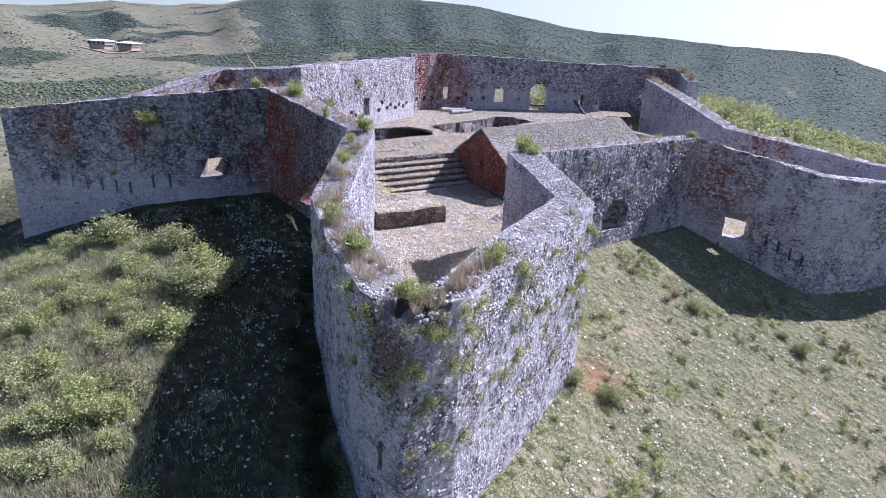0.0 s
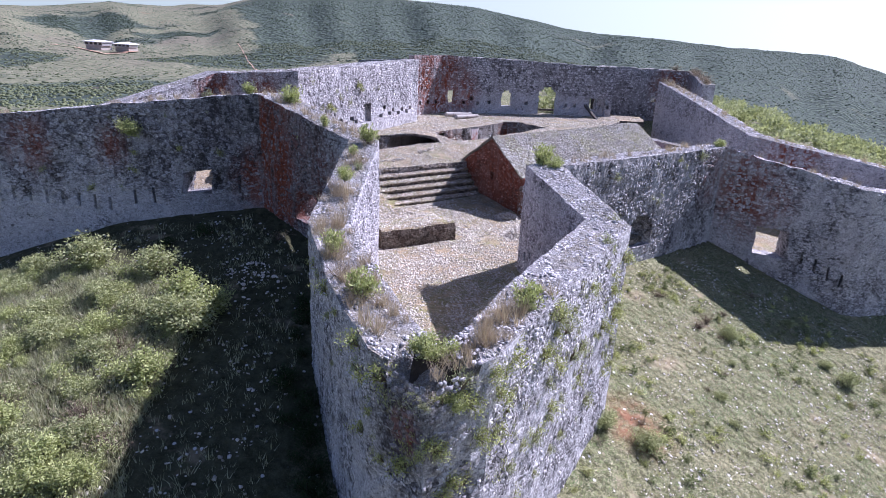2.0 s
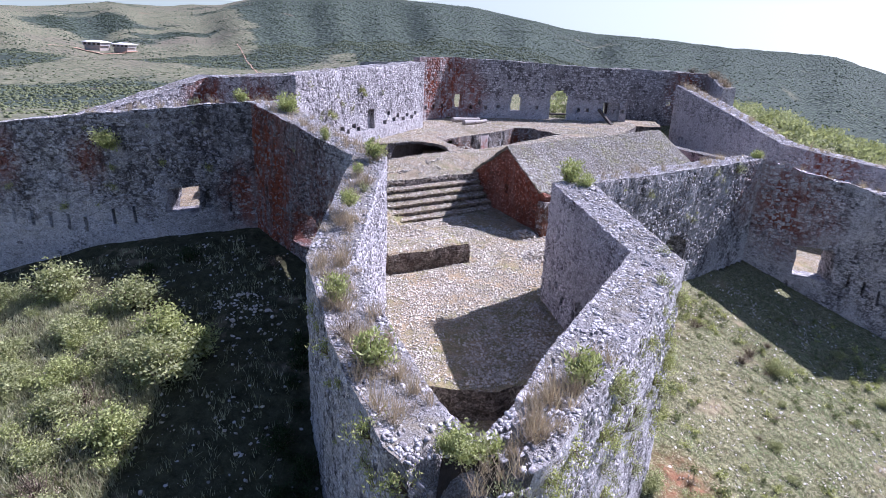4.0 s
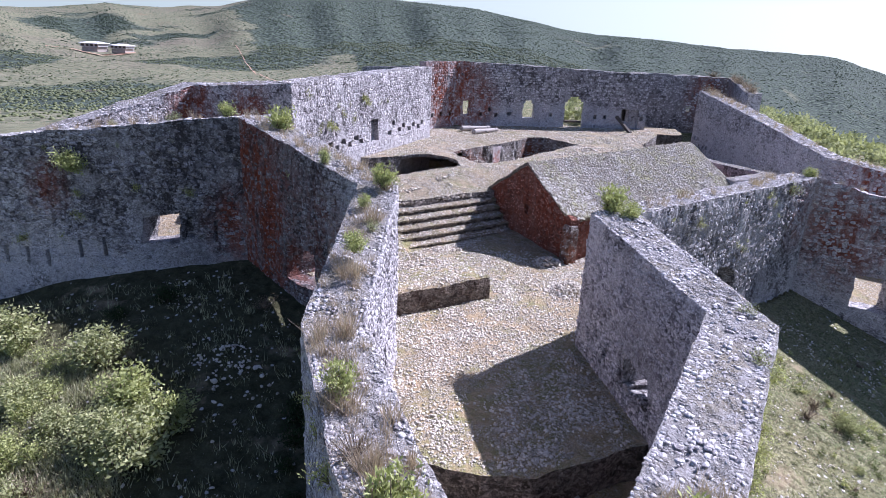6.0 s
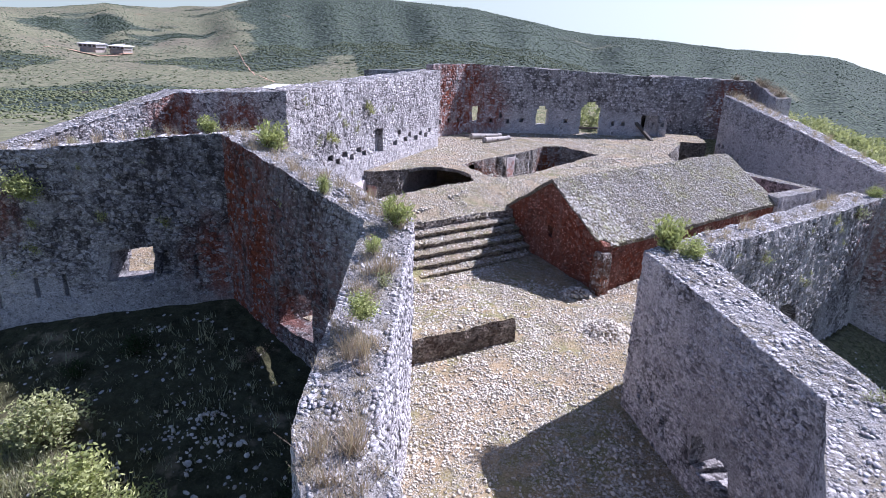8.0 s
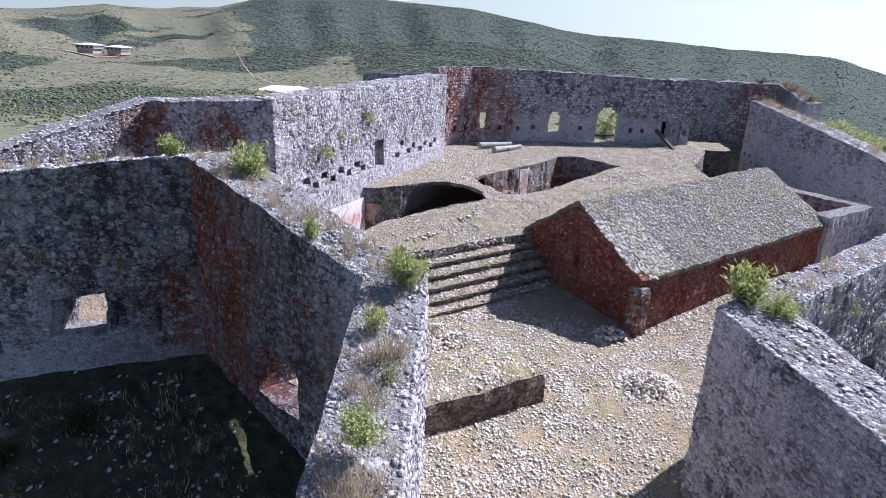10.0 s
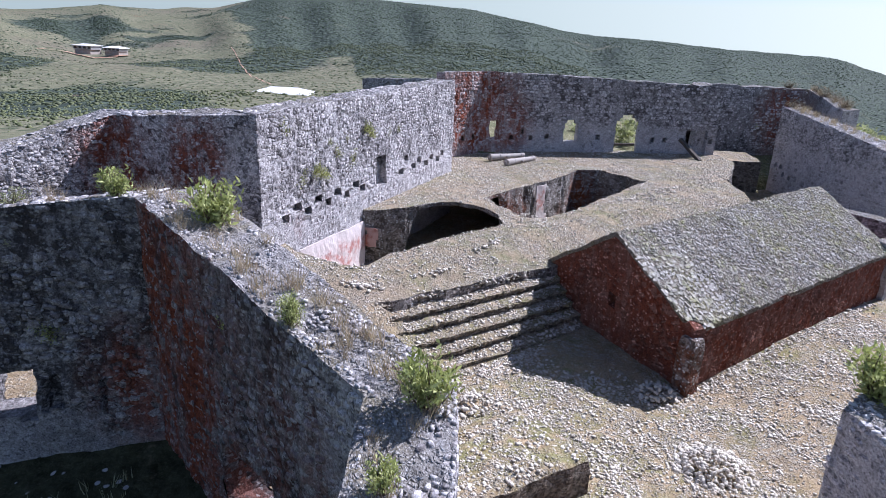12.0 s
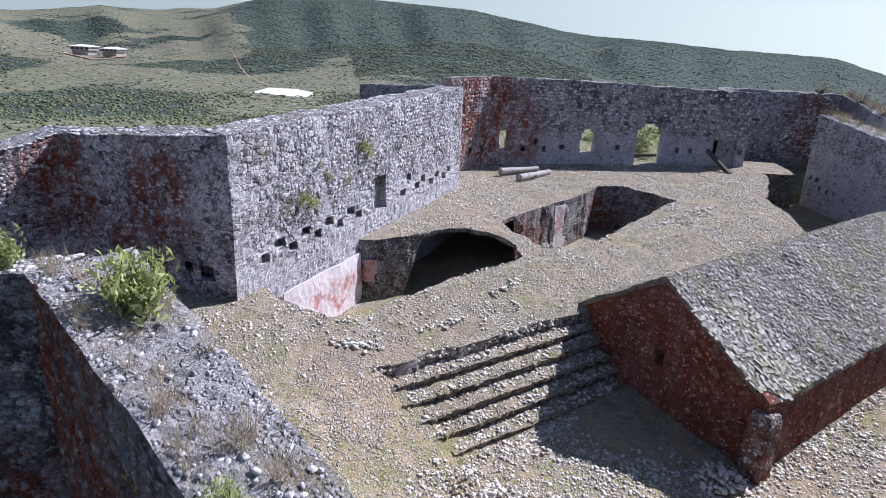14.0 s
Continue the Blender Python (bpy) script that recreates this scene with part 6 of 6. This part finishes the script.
# ---- things on the terrace ----
def cannon(x, y, turn, length, label):
    """An old gun barrel lying on the ground."""
    bm = bmesh.new()
    n = 18
    prof = [(0.0, 0.02), (0.02, 0.07), (0.08, 0.09), (0.12, 0.19), (0.2, 0.2), (0.22, 0.185), (0.8, 0.175), (0.82, 0.19), (0.9, 0.19), (0.92, 0.165), (length - 0.3, 0.13), (length - 0.28, 0.15), (length - 0.2, 0.15), (length - 0.12, 0.16), (length - 0.02, 0.15), (length, 0.13), (length, 0.06), (length - 0.4, 0.055)]
    rings = []
    for u, r in prof:
        rings.append([bm.verts.new((u - length / 2, r * math.cos(6.2832 * i / n), r * math.sin(6.2832 * i / n))) for i in range(n)])
    for a, b in zip(rings, rings[1:]):
        for i in range(n):
            bm.faces.new((a[i], a[(i + 1) % n], b[(i + 1) % n], b[i]))
    bm.faces.new(rings[0][::-1])
    bm.faces.new(rings[-1])
    top = new("cannon_barrel")
    top.matrix_basis = pose(x, y, terrace_height(x, y) + 0.17, 0, 2.0, turn)
    part("barrel", bm, old_iron, top)
    for s in (-1, 1):
        bm = bmesh.new()
        bmesh.ops.create_cone(bm, cap_ends=True, segments=12, radius1=0.06, radius2=0.055, depth=0.16, matrix=Matrix.Translation((-0.1, s * 0.23, 0)) @ Matrix.Rotation(radians(90), 4, "X"))
        part("trunnion", bm, old_iron, top)
    return tagged(top, label, "cannon", "cannon barrels on the terrace")


cannon(1.05, 55.4, 50, 3.0, "old iron cannon barrel lying on the rubble terrace")
cannon(0.35, 56.3, 36, 2.8, "second rusty cannon barrel lying behind the first")


def timber(p, q, width, label):
    """A squared, weathered beam from p to q."""
    p, q = Vector(p), Vector(q)
    bm = bmesh.new()
    bmesh.ops.create_cube(bm, size=1.0)
    bmesh.ops.scale(bm, vec=(width, width * 0.8, (q - p).length), verts=bm.verts)
    bmesh.ops.subdivide_edges(bm, edges=[e for e in bm.edges if abs(e.verts[0].co.z - e.verts[1].co.z) > 0.5], cuts=6)
    bmesh.ops.bevel(bm, geom=list(bm.edges), offset=0.012, segments=1, affect="EDGES")
    for v in bm.verts:
        v.co += noise.noise_vector(v.co * 2.0) * 0.02
    me = bpy.data.meshes.new("beam")
    bm.to_mesh(me)
    bm.free()
    me.materials.append(old_timber)
    ob = new("beam", me)
    ob.matrix_basis = Matrix.Translation((p + q) / 2) @ (q - p).to_track_quat("Z", "Y").to_matrix().to_4x4()
    return tagged(ob, label, "beam")


timber((12.6, 58.45, 2.98), (11.8, 60.1, 4.05), 0.24, "dark weathered timber beam leaning against the far wall")
timber((8.0, 62.2, 3.25), (9.6, 62.4, 3.25), 0.2, "weathered beam lying outside the doorway")
# the low wall at the back of the hut and the block in the far corner
wall("wall_yard", [(13.75, 42.2, 13.4, 42.9, 2.95), (17.0, 44.3, 16.1, 44.5, 3.0), (14.3, 49.4, 13.7, 48.9, 3.0)], 0.2, (), 0.16, 0.03, (), stone_far, "low ruined wall that closes a corner behind the hut", top_noise=0.04)
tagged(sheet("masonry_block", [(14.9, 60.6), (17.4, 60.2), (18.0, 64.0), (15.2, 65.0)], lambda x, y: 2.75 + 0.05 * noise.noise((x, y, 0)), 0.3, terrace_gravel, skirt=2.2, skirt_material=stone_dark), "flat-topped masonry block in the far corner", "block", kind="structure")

# ---- roof slabs of the hut ----
slab_shapes = []
for i in range(6):
    r = random.Random(50 + i)
    w, l, t = r.uniform(0.09, 0.22), r.uniform(0.10, 0.24), r.uniform(0.006, 0.013)
    top_ring = [(-w / 2 + r.uniform(0, 0.05), -l / 2 + r.uniform(0, 0.05)), (w / 2 - r.uniform(0, 0.05), -l / 2 + r.uniform(0, 0.06)), (w / 2 - r.uniform(0, 0.03), l / 2), (-w / 2 + r.uniform(0, 0.03), l / 2)]
    v = [(x, y, 0) for x, y in top_ring] + [(x * 0.96, y * 0.96, t) for x, y in top_ring]
    slab_shapes.append((np.array(v), [(3, 2, 1, 0), (4, 5, 6, 7), (0, 1, 5, 4), (1, 2, 6, 5), (2, 3, 7, 6), (3, 0, 4, 7)]))
slab_meshes = []
for v, f in slab_shapes:
    me = bpy.data.meshes.new("slab")
    me.from_pydata(v.tolist(), [], f)
    slab_object_mat = me.materials.append(slate_mat)
    slab_meshes.append(me)
rnd = random.Random(8)
slope = math.atan2(Z_T - Z_R, HUT_TOP - HUT_R0)
turn = Matrix((E1, E2, (0, 0, 1))).transposed().to_4x4()
right_slope = [c for c in hut_top.children if c.name.startswith("roof_slope")][0]
left_slope = [c for c in hut_top.children if c.name.startswith("roof_slope")][1]
singles, joined, n_single = 0, [], 0
rows_up = 30
for r in range(rows_up):
    f = HUT_R0 - 0.05 + (HUT_TOP - HUT_R0) * (r + 0.3) / rows_up
    u = (0.35 if r < 3 else -0.1) + 0.1 * (r % 2)
    while u < HUT_L:
        i = rnd.randrange(6)
        f2 = f + rnd.uniform(-0.08, 0.08)
        p = hut_place(u, f2, roof_z(u, f2) + 0.05)
        p += rough3(p, 0.05, 1.2)
        p.z += 0.06 * noise.noise(p * 0.5) + rnd.uniform(0.0, 0.012)
        m = Matrix.Translation(p) @ turn @ Euler((slope - 0.02 + rnd.uniform(-0.03, 0.02), rnd.uniform(-0.03, 0.03), rnd.uniform(-0.6, 0.6))).to_matrix().to_4x4()
        if u < 1.9 and n_single < 300:
            ob = new("slab", slab_meshes[i])
            ob.parent = right_slope
            ob.matrix_basis = Matrix.Translation(-hut_top.location) @ m
            n_single += 1
        else:
            joined.append((i, m @ Matrix.Rotation(rnd.uniform(-1.2, 1.2), 4, "Z") @ Matrix.Scale(rnd.uniform(0.5, 1.05), 4)))
        u += rnd.uniform(0.10, 0.19) if n_single < 300 and u < 1.9 else rnd.uniform(0.06, 0.13)
slope_l = math.atan2(Z_L - Z_T, HUT_LEFT - HUT_TOP)
for r in range(8):
    f = HUT_TOP + (HUT_LEFT - HUT_TOP) * (r + 0.5) / 8
    u = 0.0
    while u < HUT_L:
        z = roof_z(u, f) + 0.07
        joined.append((rnd.randrange(6), Matrix.Translation(hut_place(u, f, z)) @ turn @ Euler((slope_l + 0.09, 0, rnd.uniform(-0.25, 0.25))).to_matrix().to_4x4()))
        u += rnd.uniform(0.32, 0.45)
V, F, k = [], [], 0
for i, m in joined:
    v, f = slab_shapes[i]
    M4 = np.array(Matrix.Translation(-hut_top.location) @ m)
    V.append(v @ M4[:3, :3].T + M4[:3, 3])
    F.append(np.array(f) + k)
    k += len(v)
tagged(link_many("slab_rest", np.concatenate(V), np.concatenate(F), slate_mat, left_slope), kind="stuff")


# ---- far scrub, woods and houses ----
def bush_shapes(n, seed, fine=2):
    rnd = random.Random(seed)
    res = []
    for _ in range(n):
        bm = bmesh.new()
        bmesh.ops.create_icosphere(bm, subdivisions=fine, radius=0.5)
        s = rnd.uniform(0, 50)
        for v in bm.verts:
            v.co *= 1 + 0.55 * noise.noise(v.co * 3.2 + Vector((s, 0, 0))) + rnd.uniform(-0.12, 0.12)
            v.co.z = max(-0.1, v.co.z * 0.85)
        bm.verts.ensure_lookup_table()
        res.append((np.array([v.co for v in bm.verts]), np.array([[v.index for v in f.verts] for f in bm.faces])))
        bm.free()
    return res


BUSHES, CROWNS = bush_shapes(6, 4), [(v * (1, 1, 0.6), f) for v, f in bush_shapes(8, 9, 1)]
bush_mat = leaf("bush_mat", (0.13, 0.148, 0.085), (0.22, 0.235, 0.14))
scrub_mat = leaf("scrub_mat", (0.16, 0.18, 0.09), (0.28, 0.295, 0.155))
woods_mat = leaf("woods_mat", (0.095, 0.122, 0.085), (0.145, 0.172, 0.122))
rr = np.random.default_rng(17)


def far_bushes(n, r0, r1, b0, b1, low, high, thresh):
    res = []
    r = np.sqrt(rr.uniform(r0 * r0, r1 * r1, n * 4))
    th = np.radians(rr.uniform(b0, b1, n * 4))
    x, y = r * np.sin(th), 10 + r * np.cos(th)
    z = ground_height(x, y)
    for a, b, c, d in zip(x, y, z, r):
        if wooded(a, b) < thresh + rr.normal(0, 0.16):
            continue
        c += relief(a, b)
        res.append((a, b, c, low + (high - low) * rr.random() ** 2))
        if len(res) >= n:
            break
    return res


scatter("scrub_near", far_bushes(7500, 52, 320, -62, 5, 0.35, 1.5, 0.3), BUSHES, scrub_mat, "dense green scrub below the fort", "scrub", 0.1, seed=51)
scatter("scrub_valley", far_bushes(14000, 280, 780, -46, 12, 1.0, 3.0, 0.5) + far_bushes(9000, 250, 800, -46, 5, 0.5, 1.8, -1.0), CROWNS, bush_mat, "patches of dark scrub on the far slopes", "scrub", 0.1, seed=52)
scatter("woods", far_bushes(20000, 560, 1490, -22, 42, 1.2, 3.8, 0.42) + far_bushes(6000, 650, 1490, -42, -19, 1.8, 4.0, 0.5) + far_bushes(7000, 650, 1490, -44, -10, 0.8, 2.6, -1.0), CROWNS, woods_mat, "dark woods on the far hills", "woods", 0.1, seed=53)
# the scrub on the shoulder behind the east walls, in real leaves
def joined_scrub(name, places, material, label, seed, leaves=170, size=0.2, flat=0.6):
    r = np.random.default_rng(seed)
    V, F, k = [], [], 0
    for x, y, z, s in places:
        _, _, tips = stems_of(r, 14, 0.9 * s, 0.75 * s)
        v, f = leaf_cloud(r, tips, leaves, 0.12 * s, size * s, 0.5, flat)
        V.append(v + (x, y, z))
        F.append(f + k)
        k += len(v)
    return tagged(link_many(name, np.concatenate(V), np.concatenate(F), material), label, "scrub", kind="stuff")


rnd = random.Random(77)
spots = []
while len(spots) < 420:
    r, th = rnd.uniform(48, 112), radians(rnd.uniform(9, 48))
    x, y = r * math.sin(th), 10 + r * math.cos(th)
    if inside(FORT_INSIDE, [x], [y])[0] or (x < 26 and y < 72 and x > 12) or (x < 15 and y < 64) or (y < 44 and x < 42):
        continue
    spots.append((x, y, gz(x, y) - 0.1, rnd.uniform(0.8, 2.2)))
joined_scrub("scrub_shoulder", spots[::2], leaf_dull, "olive green scrub on the hill shoulder behind the walls", 5)
joined_scrub("scrub_shoulder_light", spots[1::2], leaf_light, "light green scrub on the hill shoulder behind the walls", 6)
joined_scrub("scrub_outside", [(x, y, gz(x, y) - 0.1, 0.9) for x, y in ((8.6, 68.5), (7.2, 70), (4.6, 69.5), (12.6, 67), (11, 75))], leaf_light, "yellow-green scrub seen through the far openings", 7)

r2 = random.Random(90)
low_west, low_east = [], []
while len(low_west) < 560:
    x, y = r2.uniform(-26, -4), r2.uniform(4, 30)
    if inside(WEST, [x], [y])[0] and not near_wall(x, y):
        low_west.append((x, y, gz(x, y) - 0.05, r2.uniform(0.35, 0.8)))
while len(low_east) < 1500:
    x, y = r2.uniform(2, 30), r2.uniform(8, 34)
    if inside(EAST, [x], [y])[0] and noise.noise((x * 0.35, y * 0.35, 4)) + 0.5 * noise.noise((x * 1.3, y * 1.3, 4)) > r2.uniform(-0.2, 0.5):
        low_east.append((x, y, gz(x, y) - 0.04, 0.1 + 0.32 * r2.random() ** 2))
joined_scrub("undergrowth_west", low_west[::2], leaf_dull, "low green undergrowth between the shrubs", 15, 480, 0.095, 0.45)
joined_scrub("undergrowth_light", low_west[1::2], leaf_fresh, "fresh green undergrowth between the shrubs", 16, 480, 0.095, 0.45)
joined_scrub("herbs_east", low_east[::2], leaf_mid, "low dark herbs in patches on the stony slope", 17, 110, 0.22, 0.4)
joined_scrub("herbs_east_light", low_east[1::2], leaf_weed, "low olive herbs in patches on the stony slope", 18, 110, 0.22, 0.4)

concrete = plain("concrete", [(0.45, 0.43, 0.41), (0.38, 0.36, 0.34), (0.3, 0.28, 0.26)], 0.6)
dark_concrete = plain("dark_concrete", [(0.40, 0.34, 0.29), (0.46, 0.41, 0.36), (0.30, 0.25, 0.21)], 0.5)
white_roof = plain("white_roof", [(0.82, 0.80, 0.77), (0.78, 0.76, 0.74), (0.68, 0.66, 0.64)], 0.3, 0.6)
dark_inside = plain("dark_inside", [(0.06, 0.055, 0.05), (0.08, 0.07, 0.06), (0.05, 0.05, 0.05)], 1)
red_earth = plain("red_earth", [(0.44, 0.24, 0.15), (0.52, 0.36, 0.26), (0.36, 0.19, 0.12)], 0.12)


def block(bm, x0, x1, y0, y1, z0, z1):
    vs = [bm.verts.new(p) for p in ((x0, y0, z0), (x1, y0, z0), (x1, y1, z0), (x0, y1, z0), (x0, y0, z1), (x1, y0, z1), (x1, y1, z1), (x0, y1, z1))]
    for f in ((3, 2, 1, 0), (4, 5, 6, 7), (0, 1, 5, 4), (1, 2, 6, 5), (2, 3, 7, 6), (3, 0, 4, 7)):
        bm.faces.new([vs[i] for i in f])


def roof_mesh(bm, w, d, z, rise, over):
    vs = [bm.verts.new(p) for p in ((-w / 2 - over, -d / 2 - over, z), (w / 2 + over, -d / 2 - over, z), (w / 2 + over, d / 2 + over, z), (-w / 2 - over, d / 2 + over, z), (-w * 0.25, 0, z + rise), (w * 0.25, 0, z + rise))]
    low = [bm.verts.new(v.co - Vector((0, 0, 0.35))) for v in vs[:4]]
    for f in ((0, 1, 5, 4), (1, 2, 5), (2, 3, 4, 5), (3, 0, 4)):
        bm.faces.new([vs[i] for i in f])
    for i in range(4):
        j = (i + 1) % 4
        bm.faces.new((low[i], low[j], vs[j], vs[i]))
    bm.faces.new(low[::-1])


def house(x, y, z, turn, w, d, h, label):
    """A low new house with a pale hipped roof on a raised base, openings dark."""
    top = new("house")
    top.matrix_basis = pose(x, y, z, 0, 0, turn)
    bm = bmesh.new()
    block(bm, -w * 0.42, w * 0.42, -d / 2 + 0.3, d / 2, -4.0, 0.3)
    part("base", bm, dark_concrete, top)
    bm = bmesh.new()
    block(bm, -w / 2 + 0.5, w / 2 - 0.5, -d / 2 + 0.5, d / 2 - 0.5, 0.6, h)
    part("wall", bm, concrete, top)
    bm = bmesh.new()
    roof_mesh(bm, w, d, h + 0.35, 1.6, 0.8)
    part("roof", bm, white_roof, top, "pale hipped roof")
    for i in range(4):
        bm = bmesh.new()
        cx = -w / 2 + w * (i + 0.5) / 4
        block(bm, cx - w * 0.07, cx + w * 0.07, -d / 2 + 0.42, -d / 2 + 0.6, 1.3, h - 0.4)
        part("window", bm, dark_inside, top)
    for i in range(5):
        bm = bmesh.new()
        cx = -w / 2 + 0.3 + (w - 0.6) * i / 4
        block(bm, cx - 0.2, cx + 0.2, -d / 2 + 0.02, -d / 2 + 0.4, 0.6, h)
        part("post", bm, concrete, top)
    return tagged(top, label, "house", "new houses on the hillside")


def relief_z(x, y):
    return gz(x, y) + relief(x, y)


house(-357, 664, -17.5, -20, 24, 13, 3.8, "unfinished pale house with a hipped roof on the hillside")
house(-333, 672, -18.5, -20, 21, 12, 3.2, "smaller pale house beside bare red earth")
shed = new("white_building")
shed.matrix_basis = pose(-76, 311, -20.6, 0, 0, -8)
bm = bmesh.new()
roof_mesh(bm, 26, 15, 2.8, 2.4, 0.8)
part("roof", bm, white_roof, shed, "large flat white roof")
bm = bmesh.new()
block(bm, -12.6, 12.6, -7, 7, -5, 2.6)
part("wall", bm, concrete, shed)
bm = bmesh.new()
block(bm, -16.5, -12.8, -6.5, 0, 1.6, 2.0)
part("porch", bm, white_roof, shed)
tagged(shed, "long low building with a white hipped roof among trees", "building")


def strip(name, pts, width, label, rise=0.35):
    """A bare track draped over the hills."""
    V, F = [], []
    P = [Vector((x, y, 0)) for x, y in pts]
    path = []
    for a, b in zip(P, P[1:]):
        n = max(2, int((b - a).length / 6))
        path += [a.lerp(b, i / n) for i in range(n)]
    path.append(P[-1])
    for i, p in enumerate(path):
        d = (path[min(i + 1, len(path) - 1)] - path[max(i - 1, 0)]).normalized()
        s = Vector((d.y, -d.x, 0)) * width * (0.7 + 0.5 * noise.noise(p * 0.05))
        for q in (p - s, p + s):
            V.append((q.x, q.y, relief_z(q.x, q.y) + rise))
    for i in range(len(path) - 1):
        F.append((2 * i, 2 * i + 1, 2 * i + 3, 2 * i + 2))
    ob = link(name, V, F, red_earth)
    tagged(ob, label, "track", kind="structure")


strip("track_hill", [(-238, 735), (-200, 640), (-150, 505), (-120, 430), (-104, 392)], 0.6, "pale earth track climbing the hillside")
strip("track_bank", [(-368, 640), (-352, 636), (-338, 640), (-322, 652)], 3.0, "bank of bare red earth below the new houses", 1.3)
strip("track_houses", [(-392, 640), (-372, 652), (-345, 650), (-318, 668)], 4.0, "bare red earth in front of the new houses", 1.1)

# ---- facing stones of the walls ----
facing(bastion, bastion_rows, [(0, "out"), (1, "out")], lambda x, y: gz(x, y) - 0.2, facing_wall, bastion_holes, BASTION_RUST, BASTION_GRIME_SHADE, seed=1, cover=0.4, proud=0.028)
facing(bastion, bastion_rows, [(9, "out")], lambda x, y: gz(x, y) - 0.2, facing_wall, bastion_holes, BASTION_RUST, (), (0.10, 0.24), (0.09, 0.16), seed=10, cover=0.2, proud=0.018)
facing(bastion, bastion_rows, [(2, "out"), (3, "out"), (4, "out"), (5, "out"), (6, "out"), (7, "out")], lambda x, y: gz(x, y) - 0.2, facing_wall, bastion_holes, BASTION_RUST, BASTION_GRIME_SHADE, (0.08, 0.24), (0.08, 0.15), seed=9, cover=0.5, proud=0.02, smooth_below=2.4)
facing(bastion, bastion_rows, [(1, "in"), (2, "in"), (8, "in")], lambda x, y: max(-0.1, court_height(x, y)), facing_wall, bastion_holes, BASTION_RUST, BASTION_GRIME_SHADE, seed=2, cover=0.8, proud=0.028, singles=(8, "in", 0.1, 1.0, 220))
facing(west_wall, west_rows, [(0, "out"), (1, "out")], lambda x, y: gz(x, y) - 0.2, facing_wall, west_holes, WEST_RUST, WEST_GRIME_SHADE, (0.12, 0.34), (0.1, 0.19), seed=3, cover=0.33, proud=0.022, smooth_below=2.4)
facing(west_wall, west_rows, [(3, "in"), (4, "in")], lambda x, y: 3.0, facing_wall, west_holes, WEST_RUST, WEST_GRIME_SHADE, (0.08, 0.24), (0.08, 0.15), seed=4, cover=0.42, proud=0.014)
facing(socket_wall, sock_rows, [(0, "out")], lambda x, y: 2.6, facing_wall, sock_holes, (), (), (0.11, 0.30), (0.10, 0.18), seed=5, cover=0.58, proud=0.015, singles=(0, "out", 0.0, 0.3, 300), smooth_below=4.3)
facing(far_wall, far_rows, [(0, "out"), (1, "out"), (2, "out"), (3, "out")], lambda x, y: 3.0, facing_far, far_holes, FAR_RUST, (), (0.14, 0.36), (0.12, 0.22), seed=6, cover=0.62, smooth_below=4.6, singles=(2, "out", 0.0, 1.0, 200))
facing(recess_wall, recess_rows, [(0, "out"), (1, "out")], lambda x, y: 2.6, facing_far, (), (), (), (0.14, 0.34), (0.12, 0.2), seed=11, cover=0.4)
facing(wing_wall, wing_rows, [(0, "out"), (1, "out"), (2, "out")], lambda x, y: max(0.3, gz(x, y)), facing_far, wing_holes, (), (), (0.16, 0.4), (0.13, 0.24), seed=7, cover=0.6, singles=(0, "out", 0.0, 1.0, 250))
facing(east_wall, east_rows, [(0, "out"), (1, "out")], lambda x, y: gz(x, y) - 0.2, facing_wall, east_holes, (), (), (0.14, 0.34), (0.11, 0.2), seed=8, cover=0.42, proud=0.028)


def topping(wall_ob, rows, segments, cover=0.75, size=(0.09, 0.24), seed=1, bare=None):
    """The stones that lie bare on the top of a wall, set close beside one another."""
    r = random.Random(seed)
    V, F, k = [], [], 0
    for seg in segments:
        a, b = rows[seg], rows[seg + 1]
        long = math.hypot(b[0] - a[0], b[1] - a[1])
        wide = math.hypot(a[0] - a[2], a[1] - a[3])
        across = r.uniform(0.0, 0.08)
        while across < wide:
            row, x = r.uniform(*size) * 0.8, r.uniform(0, 0.1)
            while x < long:
                w = r.uniform(*size)
                p = wall_top_z(rows, seg, min(1.0, (x + w / 2) / long), min(0.97, max(0.03, (across + row / 2) / wide)))
                x += w * r.uniform(0.9, 1.2)
                edge = min(across, wide - across - row) < 0.14
                if (bare and math.hypot(p.x - bare[0], p.y - bare[1]) < bare[2]) or r.random() > cover + (0.2 if edge else 0.0) + 0.6 * noise.noise(p * 1.1):
                    continue
                v, f = FACES[r.randrange(12)]
                v = v[:, (0, 2, 1)] * (w, row * r.uniform(0.8, 1.1), -r.uniform(0.006, 0.022))
                e = Euler((r.uniform(-0.12, 0.12), r.uniform(-0.12, 0.12), math.atan2(b[1] - a[1], b[0] - a[0]) + r.uniform(-0.4, 0.4))).to_matrix()
                V.append(v @ np.array(e).T + np.array(p + rough3(p, 0.036)))
                F.append(f[:, ::-1] + k)
                k += len(v)
            across += row
    ob = link_many("top_stones", np.concatenate(V), np.concatenate(F), facing_wall, wall_ob)
    tagged(ob, kind="stuff")


topping(bastion, bastion_rows, (0,), 0.1, (0.04, 0.12), seed=7)
topping(bastion, bastion_rows, range(1, 10), 0.34, (0.05, 0.17), seed=1, bare=(-0.7, 12.7, 1.0))
topping(west_wall, west_rows, (0, 1, 3, 4), 0.45, (0.08, 0.24), seed=2)
topping(socket_wall, sock_rows, (0,), 0.45, (0.1, 0.26), seed=3)
topping(wing_wall, wing_rows, (0, 1, 2), 0.6, (0.15, 0.35), seed=4)
topping(east_wall, east_rows, (0, 1), 0.6, (0.15, 0.35), seed=5)
